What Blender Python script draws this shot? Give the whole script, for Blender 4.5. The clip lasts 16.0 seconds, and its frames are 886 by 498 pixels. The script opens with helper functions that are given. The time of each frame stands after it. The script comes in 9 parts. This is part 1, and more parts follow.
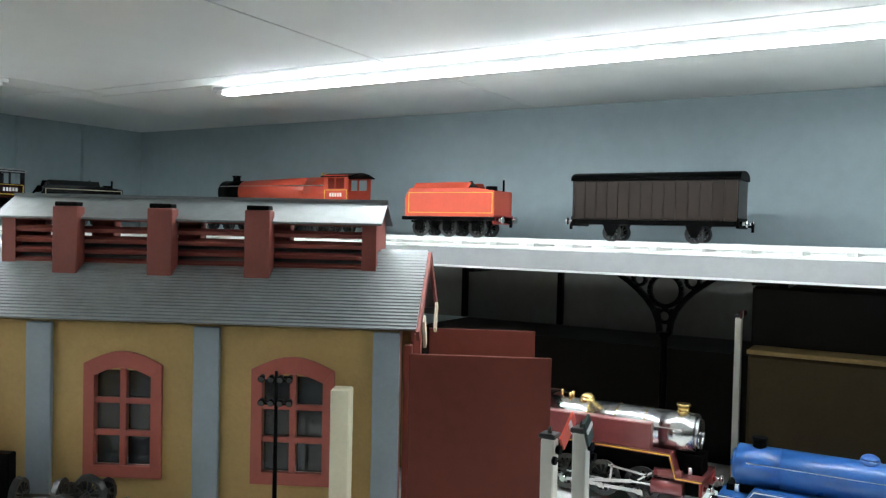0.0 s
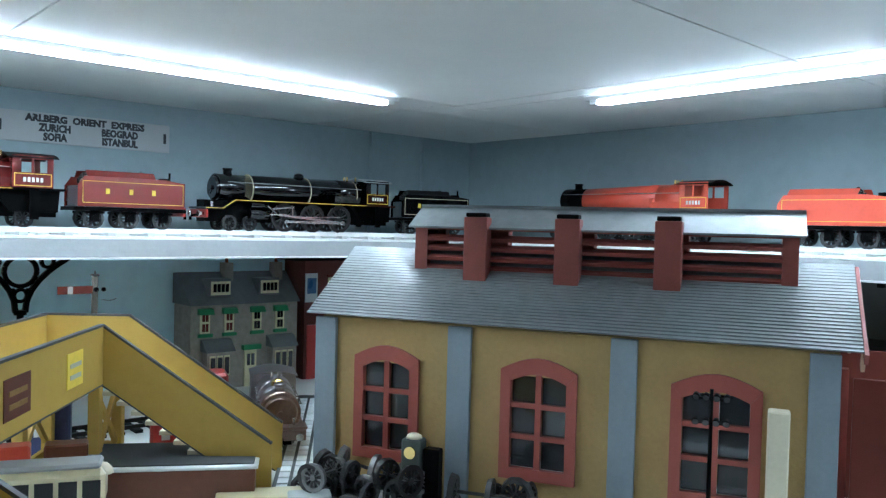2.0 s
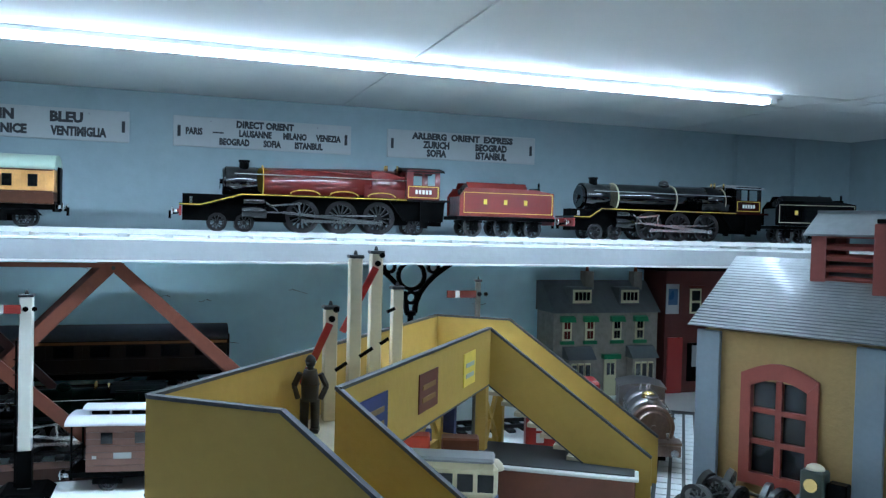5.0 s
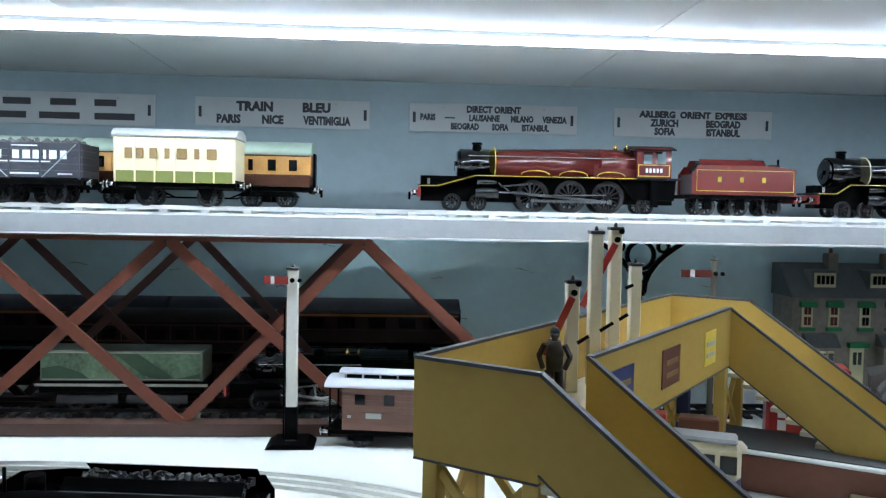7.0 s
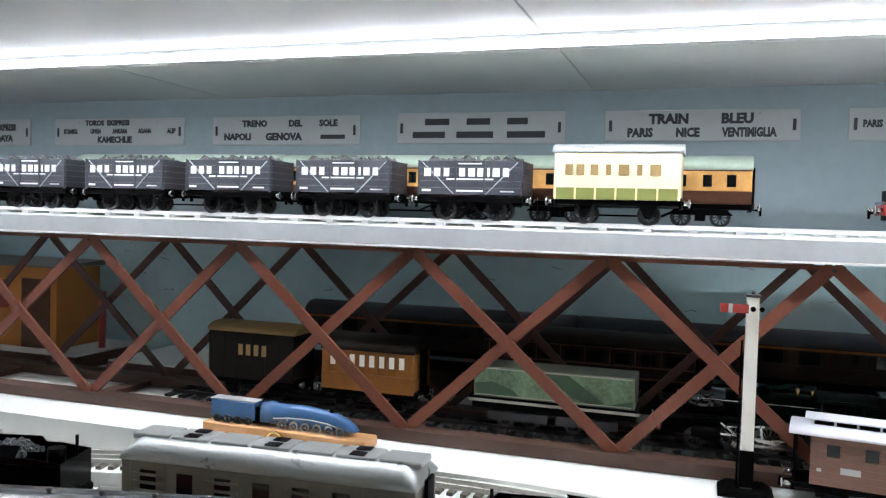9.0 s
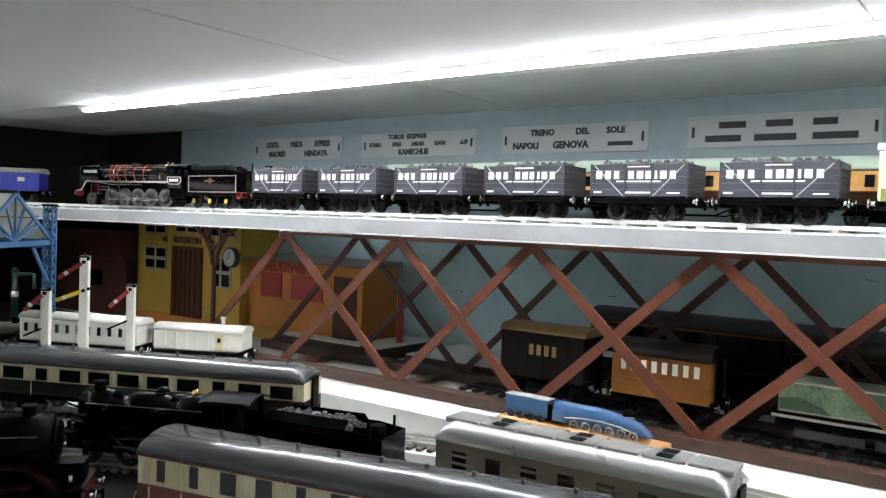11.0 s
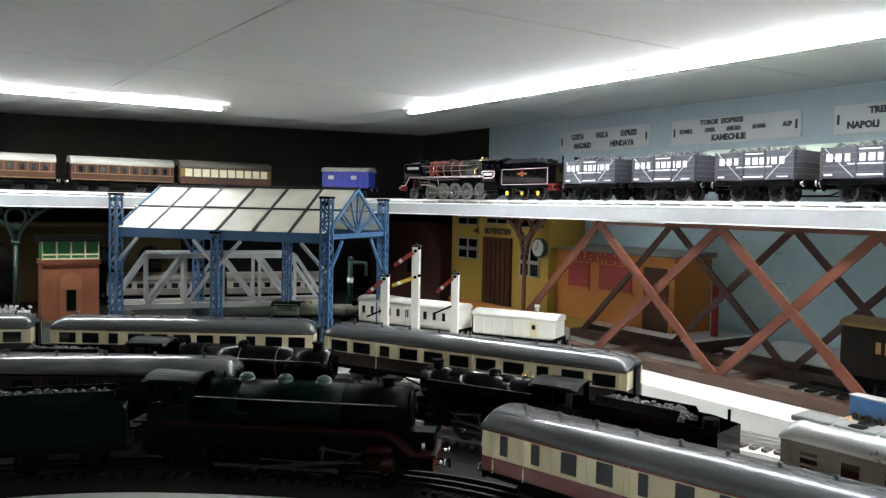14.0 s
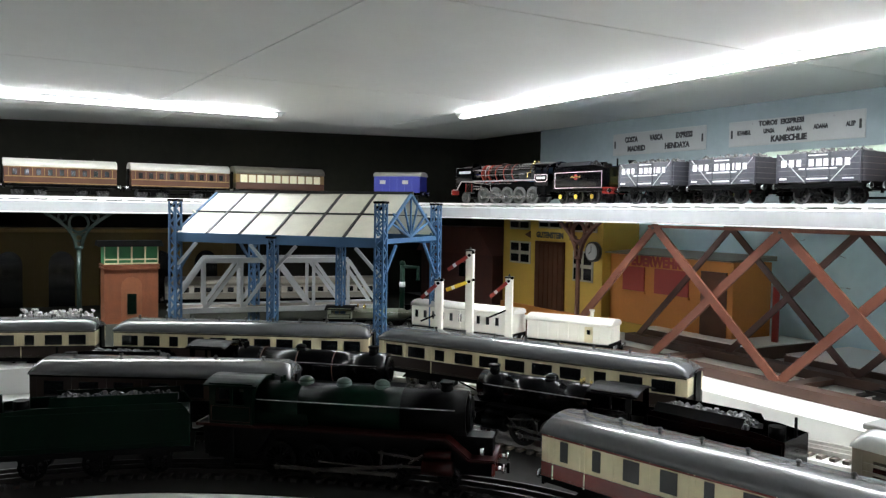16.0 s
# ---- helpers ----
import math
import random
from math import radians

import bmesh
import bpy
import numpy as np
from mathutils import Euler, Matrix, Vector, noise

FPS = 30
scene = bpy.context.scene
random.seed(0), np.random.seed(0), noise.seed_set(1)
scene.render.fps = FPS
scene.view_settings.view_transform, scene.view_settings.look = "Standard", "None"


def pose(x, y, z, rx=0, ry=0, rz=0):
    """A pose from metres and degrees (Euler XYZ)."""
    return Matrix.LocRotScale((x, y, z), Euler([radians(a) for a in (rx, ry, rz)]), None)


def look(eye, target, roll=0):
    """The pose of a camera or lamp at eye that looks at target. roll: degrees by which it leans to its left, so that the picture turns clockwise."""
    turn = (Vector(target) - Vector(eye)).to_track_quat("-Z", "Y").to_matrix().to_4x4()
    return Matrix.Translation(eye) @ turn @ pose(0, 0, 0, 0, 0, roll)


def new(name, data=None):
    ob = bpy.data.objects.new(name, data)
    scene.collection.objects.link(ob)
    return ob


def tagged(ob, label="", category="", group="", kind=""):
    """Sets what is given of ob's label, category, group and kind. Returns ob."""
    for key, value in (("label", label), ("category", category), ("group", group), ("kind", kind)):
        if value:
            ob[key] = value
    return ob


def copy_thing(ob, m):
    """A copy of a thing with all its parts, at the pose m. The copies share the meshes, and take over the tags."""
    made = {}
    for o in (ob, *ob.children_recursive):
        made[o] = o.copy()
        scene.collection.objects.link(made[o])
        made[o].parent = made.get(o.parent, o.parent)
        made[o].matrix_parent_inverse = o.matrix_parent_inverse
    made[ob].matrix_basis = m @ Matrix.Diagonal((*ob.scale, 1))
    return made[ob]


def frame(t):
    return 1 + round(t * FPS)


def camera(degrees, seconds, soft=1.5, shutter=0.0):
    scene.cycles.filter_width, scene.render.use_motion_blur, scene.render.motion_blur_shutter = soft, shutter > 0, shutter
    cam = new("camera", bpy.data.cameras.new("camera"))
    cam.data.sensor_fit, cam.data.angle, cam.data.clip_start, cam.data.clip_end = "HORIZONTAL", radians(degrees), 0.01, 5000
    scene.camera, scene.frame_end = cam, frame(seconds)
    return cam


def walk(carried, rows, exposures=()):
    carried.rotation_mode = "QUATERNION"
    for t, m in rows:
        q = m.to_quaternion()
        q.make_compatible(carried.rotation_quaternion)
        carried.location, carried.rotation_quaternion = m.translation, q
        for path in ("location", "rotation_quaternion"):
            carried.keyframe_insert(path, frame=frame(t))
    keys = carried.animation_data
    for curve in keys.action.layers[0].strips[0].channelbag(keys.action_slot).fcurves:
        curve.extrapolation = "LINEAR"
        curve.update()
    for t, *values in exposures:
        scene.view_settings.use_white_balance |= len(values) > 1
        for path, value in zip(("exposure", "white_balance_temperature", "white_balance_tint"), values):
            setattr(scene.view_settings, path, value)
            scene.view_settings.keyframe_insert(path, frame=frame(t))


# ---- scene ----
cam = camera(57.7, 16.0, soft=1.3)
PATH = [
    (0, (0.085, 0.008, 0.324), (1.803, 1.03, 0.274), 1.3),
    (0.5, (0.071, 0.043, 0.321), (1.718, 1.176, 0.279), 1.6),
    (1, (0.051, 0.07, 0.324), (1.608, 1.324, 0.278), 2.1),
    (1.5, (0.025, 0.1, 0.327), (1.472, 1.479, 0.277), 2.2),
    (2, (-0.003, 0.134, 0.327), (1.327, 1.626, 0.272), 1.5),
    (2.5, (-0.026, 0.156, 0.323), (1.2, 1.734, 0.258), 0.5),
    (3, (-0.027, 0.17, 0.325), (0.999, 1.885, 0.258), 0.7),
    (3.5, (-0.027, 0.174, 0.325), (0.831, 1.98, 0.262), 1.2),
    (3.7, (-0.032, 0.168, 0.323), (0.789, 1.991, 0.264), 1.6),
    (5.8, (-0.042, 0.171, 0.324), (0.439, 2.112, 0.259), 1.0),
    (6, (-0.05, 0.169, 0.323), (0.382, 2.121, 0.252), 1.1),
    (6.5, (-0.058, 0.165, 0.319), (0.23, 2.143, 0.239), 1.3),
    (7, (-0.068, 0.158, 0.316), (0.062, 2.151, 0.216), 1.1),
    (7.5, (-0.104, 0.172, 0.319), (-0.115, 2.171, 0.247), 0.9),
    (8, (-0.154, 0.186, 0.317), (-0.298, 2.18, 0.245), 0.3),
    (8.5, (-0.198, 0.202, 0.315), (-0.503, 2.177, 0.229), 0.2),
    (9, (-0.218, 0.203, 0.316), (-0.84, 2.102, 0.237), 1.6),
    (9.5, (-0.222, 0.203, 0.312), (-1.073, 2.011, 0.225), 1.5),
    (10, (-0.229, 0.201, 0.313), (-1.226, 1.933, 0.229), 1.6),
    (10.2, (-0.236, 0.198, 0.311), (-1.278, 1.903, 0.231), 1.9),
    (12.3, (-0.255, 0.141, 0.295), (-1.682, 1.539, 0.215), 0.7),
    (12.5, (-0.258, 0.144, 0.294), (-1.726, 1.499, 0.203), 0.6),
    (13, (-0.255, 0.149, 0.291), (-1.79, 1.427, 0.182), 0.8),
    (13.5, (-0.262, 0.14, 0.294), (-1.87, 1.326, 0.194), 1.2),
    (14, (-0.271, 0.135, 0.297), (-1.94, 1.233, 0.193), 1.2),
    (14.5, (-0.271, 0.132, 0.3), (-1.977, 1.172, 0.209), 1.2),
    (15, (-0.277, 0.128, 0.297), (-1.993, 1.15, 0.203), 1.2),
    (15.5, (-0.278, 0.129, 0.297), (-2.0, 1.142, 0.203), 1.0),
    (16, (-0.278, 0.127, 0.297), (-2.009, 1.125, 0.201), 0.9),
]
walk(cam, [(t, look(eye, target, roll)) for t, eye, target, roll in PATH],
     exposures=((0.0, 0.0, 6300, 4), (0.5, 0.02, 6000, 3), (1.5, 0.12, 5500, 1), (3.5, 0.05, 4750, -2), (6.0, -0.15, 5200, 3), (8.0, -0.10, 5900, 9), (9.0, 0.02, 6200, 12), (12.5, 0.36, 6500, 10), (16.0, 0.62, 6550, 10)))

# ---- world and exposure ----
world = bpy.data.worlds.new("room_dark")
world.use_nodes = True
world.node_tree.nodes["Background"].inputs[0].default_value = (0.02, 0.024, 0.03, 1)
world.node_tree.nodes["Background"].inputs[1].default_value = 0.05
scene.world = world
scene.view_settings.exposure = 0.0

BOARD, TERRACE = 0.018, 0.055      # tops of the low and the raised baseboard
SHELF_LO, SHELF_HI = 0.283, 0.306  # shelf underside and top
CEIL = 0.510


# ---- materials ----
def mat(name, base, rough=0.5, metal=0.0, noise_scale=30.0, vary=0.12, bump=0.0, bump_scale=200.0, coat=0.0, stain=0.0, spec=0.5):
    m = bpy.data.materials.new(name)
    m.use_nodes = True
    nt = m.node_tree
    b = nt.nodes["Principled BSDF"]
    b.inputs["Metallic"].default_value = metal
    b.inputs["Coat Weight"].default_value = coat
    b.inputs["Specular IOR Level"].default_value = spec
    tc = nt.nodes.new("ShaderNodeTexCoord")
    n1 = nt.nodes.new("ShaderNodeTexNoise")
    n1.inputs["Scale"].default_value = noise_scale
    n1.inputs["Detail"].default_value = 5
    nt.links.new(tc.outputs["Object"], n1.inputs["Vector"])
    n2 = nt.nodes.new("ShaderNodeTexNoise")
    n2.inputs["Scale"].default_value = noise_scale * 9
    n2.inputs["Detail"].default_value = 3
    nt.links.new(tc.outputs["Object"], n2.inputs["Vector"])
    mix = nt.nodes.new("ShaderNodeMix")
    mix.data_type = "RGBA"
    lo = [c * (1 - vary) for c in base]
    hi = [min(1, c * (1 + vary)) for c in base]
    mix.inputs[6].default_value = (*lo, 1)
    mix.inputs[7].default_value = (*hi, 1)
    add = nt.nodes.new("ShaderNodeMath")
    add.operation = "MULTIPLY_ADD"
    add.inputs[1].default_value = 0.35
    nt.links.new(n2.outputs["Fac"], add.inputs[0])
    half = nt.nodes.new("ShaderNodeMath")
    half.operation = "MULTIPLY"
    half.inputs[1].default_value = 0.65
    nt.links.new(n1.outputs["Fac"], half.inputs[0])
    nt.links.new(half.outputs[0], add.inputs[2])
    ramp = nt.nodes.new("ShaderNodeMapRange")
    ramp.inputs["From Min"].default_value = 0.3
    ramp.inputs["From Max"].default_value = 0.7
    nt.links.new(add.outputs[0], ramp.inputs["Value"])
    nt.links.new(ramp.outputs["Result"], mix.inputs[0])
    out = mix.outputs[2]
    if stain:
        n3 = nt.nodes.new("ShaderNodeTexNoise")
        n3.inputs["Scale"].default_value = noise_scale * 0.25
        n3.inputs["Detail"].default_value = 8
        n3.inputs["Roughness"].default_value = 0.7
        nt.links.new(tc.outputs["Object"], n3.inputs["Vector"])
        r3 = nt.nodes.new("ShaderNodeMapRange")
        r3.inputs["From Min"].default_value = 0.52
        r3.inputs["From Max"].default_value = 0.72
        r3.inputs["To Max"].default_value = stain
        nt.links.new(n3.outputs["Fac"], r3.inputs["Value"])
        mx = nt.nodes.new("ShaderNodeMix")
        mx.data_type = "RGBA"
        mx.inputs[7].default_value = (*[c * 0.35 for c in base], 1)
        nt.links.new(r3.outputs["Result"], mx.inputs[0])
        nt.links.new(out, mx.inputs[6])
        out = mx.outputs[2]
    nt.links.new(out, b.inputs["Base Color"])
    rr = nt.nodes.new("ShaderNodeMapRange")
    rr.inputs["To Min"].default_value = max(0.02, rough - 0.08)
    rr.inputs["To Max"].default_value = min(1, rough + 0.08)
    nt.links.new(n1.outputs["Fac"], rr.inputs["Value"])
    nt.links.new(rr.outputs["Result"], b.inputs["Roughness"])
    if bump:
        nb = nt.nodes.new("ShaderNodeTexNoise")
        nb.inputs["Scale"].default_value = bump_scale
        nb.inputs["Detail"].default_value = 4
        nt.links.new(tc.outputs["Object"], nb.inputs["Vector"])
        bp = nt.nodes.new("ShaderNodeBump")
        bp.inputs["Strength"].default_value = bump
        bp.inputs["Distance"].default_value = 0.002
        nt.links.new(nb.outputs["Fac"], bp.inputs["Height"])
        nt.links.new(bp.outputs["Normal"], b.inputs["Normal"])
    return m


def glow(name, colour, strength):
    m = bpy.data.materials.new(name)
    m.use_nodes = True
    nt = m.node_tree
    nt.nodes.remove(nt.nodes["Principled BSDF"])
    e = nt.nodes.new("ShaderNodeEmission")
    e.inputs[0].default_value = (*colour, 1)
    e.inputs[1].default_value = strength
    nt.links.new(e.outputs[0], nt.nodes["Material Output"].inputs[0])
    return m


def glass(name, colour=(0.8, 0.85, 0.85), rough=0.05, alpha=0.35):
    m = bpy.data.materials.new(name)
    m.use_nodes = True
    b = m.node_tree.nodes["Principled BSDF"]
    b.inputs["Base Color"].default_value = (*colour, 1)
    b.inputs["Roughness"].default_value = rough
    b.inputs["Alpha"].default_value = alpha
    return m


LED = glow("led_diffuser", (0.93, 0.97, 1.0), 90.0)
LEDSIDE = glow("led_diffuser_side", (0.93, 0.97, 1.0), 10.0)
LEDBACK = glow("led_diffuser_back", (0.93, 0.97, 1.0), 6.0)
M_CEIL = mat("ceiling_board_paint", (0.91, 0.92, 0.905), 0.55, noise_scale=3, vary=0.03, bump=0.1, bump_scale=60)
M_GAP = mat("ceiling_joint", (0.09, 0.09, 0.085), 0.9)
M_WALL = mat("pale_blue_wall_paint", (0.35, 0.43, 0.465), 0.7, noise_scale=6, vary=0.10, bump=0.5, bump_scale=35, stain=0.28)
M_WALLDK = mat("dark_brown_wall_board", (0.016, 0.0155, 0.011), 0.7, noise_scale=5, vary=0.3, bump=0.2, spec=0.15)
M_SKYB = mat("painted_backscene_blue", (0.64, 0.86, 0.94), 0.75, noise_scale=5, vary=0.10, bump=0.6, bump_scale=30, stain=0.3)
M_SHELF = mat("grey_shelf_edge_paint", (0.36, 0.37, 0.38), 0.5, noise_scale=12, vary=0.10, bump=0.15, stain=0.1)
M_SHELFTOP = mat("white_shelf_top_paint", (0.84, 0.85, 0.84), 0.5, noise_scale=10, vary=0.05, stain=0.08)
M_BOARD = mat("white_baseboard_paint", (0.86, 0.86, 0.83), 0.45, noise_scale=6, vary=0.05, bump=0.1, stain=0.08)
M_FLOOR = mat("dark_floor", (0.08, 0.07, 0.06), 0.7)
M_RAIL = mat("bright_tinplate_rail", (0.86, 0.85, 0.82), 0.42, 0.55, vary=0.08)
M_SLEEP = mat("pale_tinplate_sleeper", (0.58, 0.58, 0.56), 0.45, 0.2, vary=0.15)
M_SLEEPBR = mat("weathered_wood_sleeper", (0.10, 0.085, 0.07), 0.8, vary=0.25)
M_BLACK = mat("gloss_black_enamel", (0.0015, 0.0015, 0.002), 0.10, vary=0.2, spec=0.4, coat=0.5)
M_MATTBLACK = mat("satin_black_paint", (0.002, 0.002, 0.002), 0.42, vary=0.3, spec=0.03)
M_DKGREY = mat("dark_grey_wagon_paint", (0.050, 0.051, 0.062), 0.5, vary=0.2, spec=0.2)
M_WHITE = mat("white_lettering", (0.78, 0.78, 0.78), 0.5, vary=0.03)
M_RED = mat("red_enamel", (0.33, 0.025, 0.02), 0.3, vary=0.1, coat=0.3)
M_ORANGE = mat("orange_red_enamel", (0.58, 0.075, 0.038), 0.35, vary=0.1, coat=0.3)
M_MAROON = mat("maroon_enamel", (0.115, 0.016, 0.014), 0.22, vary=0.12, coat=0.4)
M_PINKRED = mat("faded_crimson_enamel", (0.20, 0.045, 0.045), 0.3, vary=0.15, coat=0.3)
M_PINKLINE = mat("pink_white_lining", (0.80, 0.62, 0.66), 0.4, vary=0.05)
M_YEL = mat("yellow_lining", (0.75, 0.52, 0.05), 0.4, vary=0.05)
M_GOLD = mat("gold_brass", (0.80, 0.58, 0.22), 0.25, 1.0, vary=0.1)
M_STEEL = mat("bright_steel", (0.66, 0.66, 0.66), 0.22, 1.0, vary=0.12)
M_TIN = mat("bare_tin", (0.36, 0.33, 0.33), 0.38, 1.0, vary=0.15)
M_IRON = mat("dark_iron_wheel", (0.06, 0.06, 0.06), 0.35, 0.7, vary=0.2)
M_WHEELBLK = mat("dark_painted_wheel", (0.018, 0.016, 0.016), 0.35, 0.3, vary=0.2)
M_COAL = mat("coal", (0.012, 0.012, 0.012), 0.35, vary=0.5, noise_scale=120)
M_COALG = mat("grey_coal", (0.09, 0.09, 0.09), 0.45, vary=0.5, noise_scale=120)
M_GREYROOF = mat("grey_coach_roof", (0.085, 0.088, 0.092), 0.20, vary=0.12, coat=0.5)
M_CREAM = mat("cream_coach_paint", (0.72, 0.64, 0.42), 0.4, vary=0.08)
M_CHOC = mat("chocolate_coach_paint", (0.02, 0.013, 0.010), 0.35, vary=0.12, spec=0.3)
M_TEAK = mat("varnished_teak", (0.58, 0.31, 0.09), 0.35, vary=0.25, noise_scale=60)
M_TEAKDK = mat("dark_teak", (0.075, 0.03, 0.016), 0.35, vary=0.2, spec=0.3)
M_ROOFGRN = mat("pale_green_roof", (0.42, 0.52, 0.42), 0.45, vary=0.08)
M_WHROOF = mat("off_white_roof", (0.72, 0.70, 0.64), 0.45, vary=0.08, stain=0.1)
M_BLUE = mat("mid_blue_enamel", (0.02, 0.09, 0.30), 0.3, vary=0.12, coat=0.3)
M_PALEBLUE = mat("pale_blue_enamel", (0.05, 0.12, 0.25), 0.3, vary=0.12, coat=0.3)
M_VANBLUE = mat("violet_blue_van_paint", (0.05, 0.07, 0.55), 0.4, vary=0.06)
M_LIME = mat("yellow_green_enamel", (0.17, 0.185, 0.05), 0.35, vary=0.12, coat=0.2)
# Green taken down to near black: the locomotives' shade is in the colour.
M_GREEN = mat("shade_darkened_green", (0.0008, 0.0045, 0.0024), 0.32, vary=0.4, spec=0.03)
M_DKGREEN = mat("green_frame_paint", (0.03, 0.20, 0.07), 0.5, vary=0.15)
M_WINDK = mat("dark_window_glass", (0.006, 0.007, 0.008), 0.08, vary=0.2)
# Pale cream pane colour imitates lit coach windows; nothing glows.
M_LITWIN = mat("lit_window_cream", (0.85, 0.80, 0.58), 0.5, vary=0.1)
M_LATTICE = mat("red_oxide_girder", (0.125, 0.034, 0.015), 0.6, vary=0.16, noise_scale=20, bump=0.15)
# Shaded copy of the girder oxide for the backlit rear girder.
M_LATTICEDK = mat("girder_oxide_in_shade", (0.055, 0.018, 0.013), 0.6, vary=0.2, noise_scale=20)
M_BRWOOD = mat("brown_stained_board", (0.06, 0.028, 0.018), 0.55, vary=0.2, noise_scale=14)
M_REDWOOD = mat("reddish_wood_cabinet", (0.14, 0.045, 0.02), 0.4, vary=0.2, noise_scale=14)
M_PLINTH = mat("varnished_pine_plinth", (0.62, 0.33, 0.14), 0.35, vary=0.15, noise_scale=25)
M_FBYEL = mat("yellow_ochre_card", (0.46, 0.305, 0.055), 0.6, vary=0.08, noise_scale=14, bump=0.1, stain=0.1)
M_FBDECK = mat("cream_deck_card", (0.66, 0.60, 0.44), 0.6, vary=0.1)
M_FBTRIM = mat("black_parapet_capping", (0.05, 0.05, 0.055), 0.5, vary=0.2)
M_CREAMWOOD = mat("cream_painted_post", (0.70, 0.64, 0.48), 0.55, vary=0.08, stain=0.1)
M_SHEDWALL = mat("ochre_render", (0.39, 0.262, 0.10), 0.75, vary=0.13, noise_scale=25, bump=0.3, bump_scale=300, stain=0.12)
M_SHEDGREY = mat("blue_grey_pilaster", (0.23, 0.27, 0.31), 0.6, vary=0.1, noise_scale=25)
M_SHEDROOF = mat("slate_grey_roof_board", (0.15, 0.16, 0.165), 0.42, vary=0.30, noise_scale=9, bump=0.10, stain=0.3, coat=0.1)
M_BRICKRED = mat("red_brick_paint", (0.19, 0.042, 0.03), 0.6, vary=0.15, noise_scale=35, bump=0.2, stain=0.1)
M_DOORRED = mat("dull_red_door_board", (0.105, 0.022, 0.014), 0.6, vary=0.14, noise_scale=12, spec=0.2)
M_CRIMSON = mat("dark_crimson_enamel", (0.15, 0.020, 0.015), 0.25, vary=0.12, coat=0.3)
M_WINRED = mat("terracotta_window_frame", (0.30, 0.07, 0.05), 0.55, vary=0.1)
M_STONE = mat("grey_brown_stonework", (0.29, 0.265, 0.22), 0.8, vary=0.25, noise_scale=90, bump=0.3)
M_SLATE = mat("grey_slate", (0.13, 0.14, 0.145), 0.7, vary=0.2, noise_scale=50, bump=0.2)
M_PAINTGRN = mat("bright_green_paint", (0.03, 0.22, 0.08), 0.5, vary=0.1)
M_YELFRAME = mat("cream_window_frame", (0.70, 0.66, 0.40), 0.5, vary=0.06)
M_HOUSEYEL = mat("yellow_house_render", (0.42, 0.27, 0.04), 0.7, vary=0.08, noise_scale=20, stain=0.12)
M_HOUSEOR = mat("orange_house_render", (0.48, 0.185, 0.035), 0.7, vary=0.1, noise_scale=20, stain=0.12)
M_BRICKOR = mat("orange_brick", (0.20, 0.062, 0.024), 0.75, vary=0.2, noise_scale=60, bump=0.3)
M_CANBLUE = mat("blue_lattice_paint", (0.045, 0.115, 0.225), 0.45, vary=0.12, noise_scale=40)
M_CANGLASS = mat("frosted_roof_glazing", (0.60, 0.58, 0.48), 0.35, vary=0.12, noise_scale=40, stain=0.15)
M_TRUSSGREY = mat("pale_grey_truss_paint", (0.34, 0.355, 0.36), 0.5, vary=0.1)
M_SIGNAL = mat("white_signal_post", (0.85, 0.83, 0.75), 0.45, vary=0.05, stain=0.08)
M_SIGN = mat("white_destination_board", (0.47, 0.49, 0.49), 0.5, vary=0.05, noise_scale=15, stain=0.1)
M_INK = mat("black_sign_lettering", (0.03, 0.03, 0.035), 0.6, vary=0.1)
M_PAV = mat("grey_pavement", (0.72, 0.74, 0.75), 0.6, vary=0.12)
M_PAVDK = mat("dark_pavement_square", (0.06, 0.065, 0.07), 0.6, vary=0.12)
M_POSTER_B = mat("blue_poster", (0.035, 0.045, 0.14), 0.5, vary=0.3, noise_scale=120)
M_POSTER_R = mat("brown_red_poster", (0.12, 0.035, 0.025), 0.5, vary=0.2, noise_scale=120)
M_POSTER_Y = mat("yellow_poster", (0.80, 0.62, 0.08), 0.5, vary=0.1, noise_scale=120)
M_SATBLK = mat("satin_black_enamel", (0.0012, 0.0012, 0.0014), 0.14, vary=0.3, spec=0.12)
M_SHOPRED = mat("dark_red_shop_brick", (0.10, 0.022, 0.016), 0.7, vary=0.2, noise_scale=40, bump=0.2)
M_STREAM = mat("garter_blue_streamline_enamel", (0.045, 0.12, 0.27), 0.22, vary=0.15, coat=0.3)
M_HILL = mat("dark_green_print", (0.03, 0.06, 0.03), 0.6, vary=0.4, noise_scale=60)
M_SHUTTER = mat("bright_red_shutter", (0.30, 0.035, 0.025), 0.5, vary=0.1)
M_WORNGRN = mat("worn_grey_green_enamel", (0.13, 0.14, 0.095), 0.4, vary=0.3)
# Cream with the shade already in it, for pieces in dim spots.
M_DIMCREAM = mat("shade_dimmed_cream", (0.30, 0.28, 0.23), 0.5, vary=0.15)
M_CRACK = mat("grey_plaster_crack", (0.16, 0.20, 0.21), 0.9, vary=0.3)
M_MAT = mat("dark_scenic_ground", (0.022, 0.024, 0.018), 0.9, vary=0.5, noise_scale=60, bump=0.4, spec=0.15)
M_CRANE = mat("dark_bottle_green", (0.005, 0.028, 0.016), 0.4, vary=0.2)
M_SHEDGLASS = glass("wavy_shed_glazing", (0.03, 0.034, 0.04), 0.05, 0.80)
# Sleepers and rails of tracks in shadow; the shadow is in their dark colour.
M_BLACKSL = mat("blackened_sleeper", (0.010, 0.009, 0.008), 0.8, vary=0.3, spec=0.2)
M_DULLRAIL = mat("shade_darkened_rail", (0.025, 0.022, 0.02), 0.4, 0.8, vary=0.2)
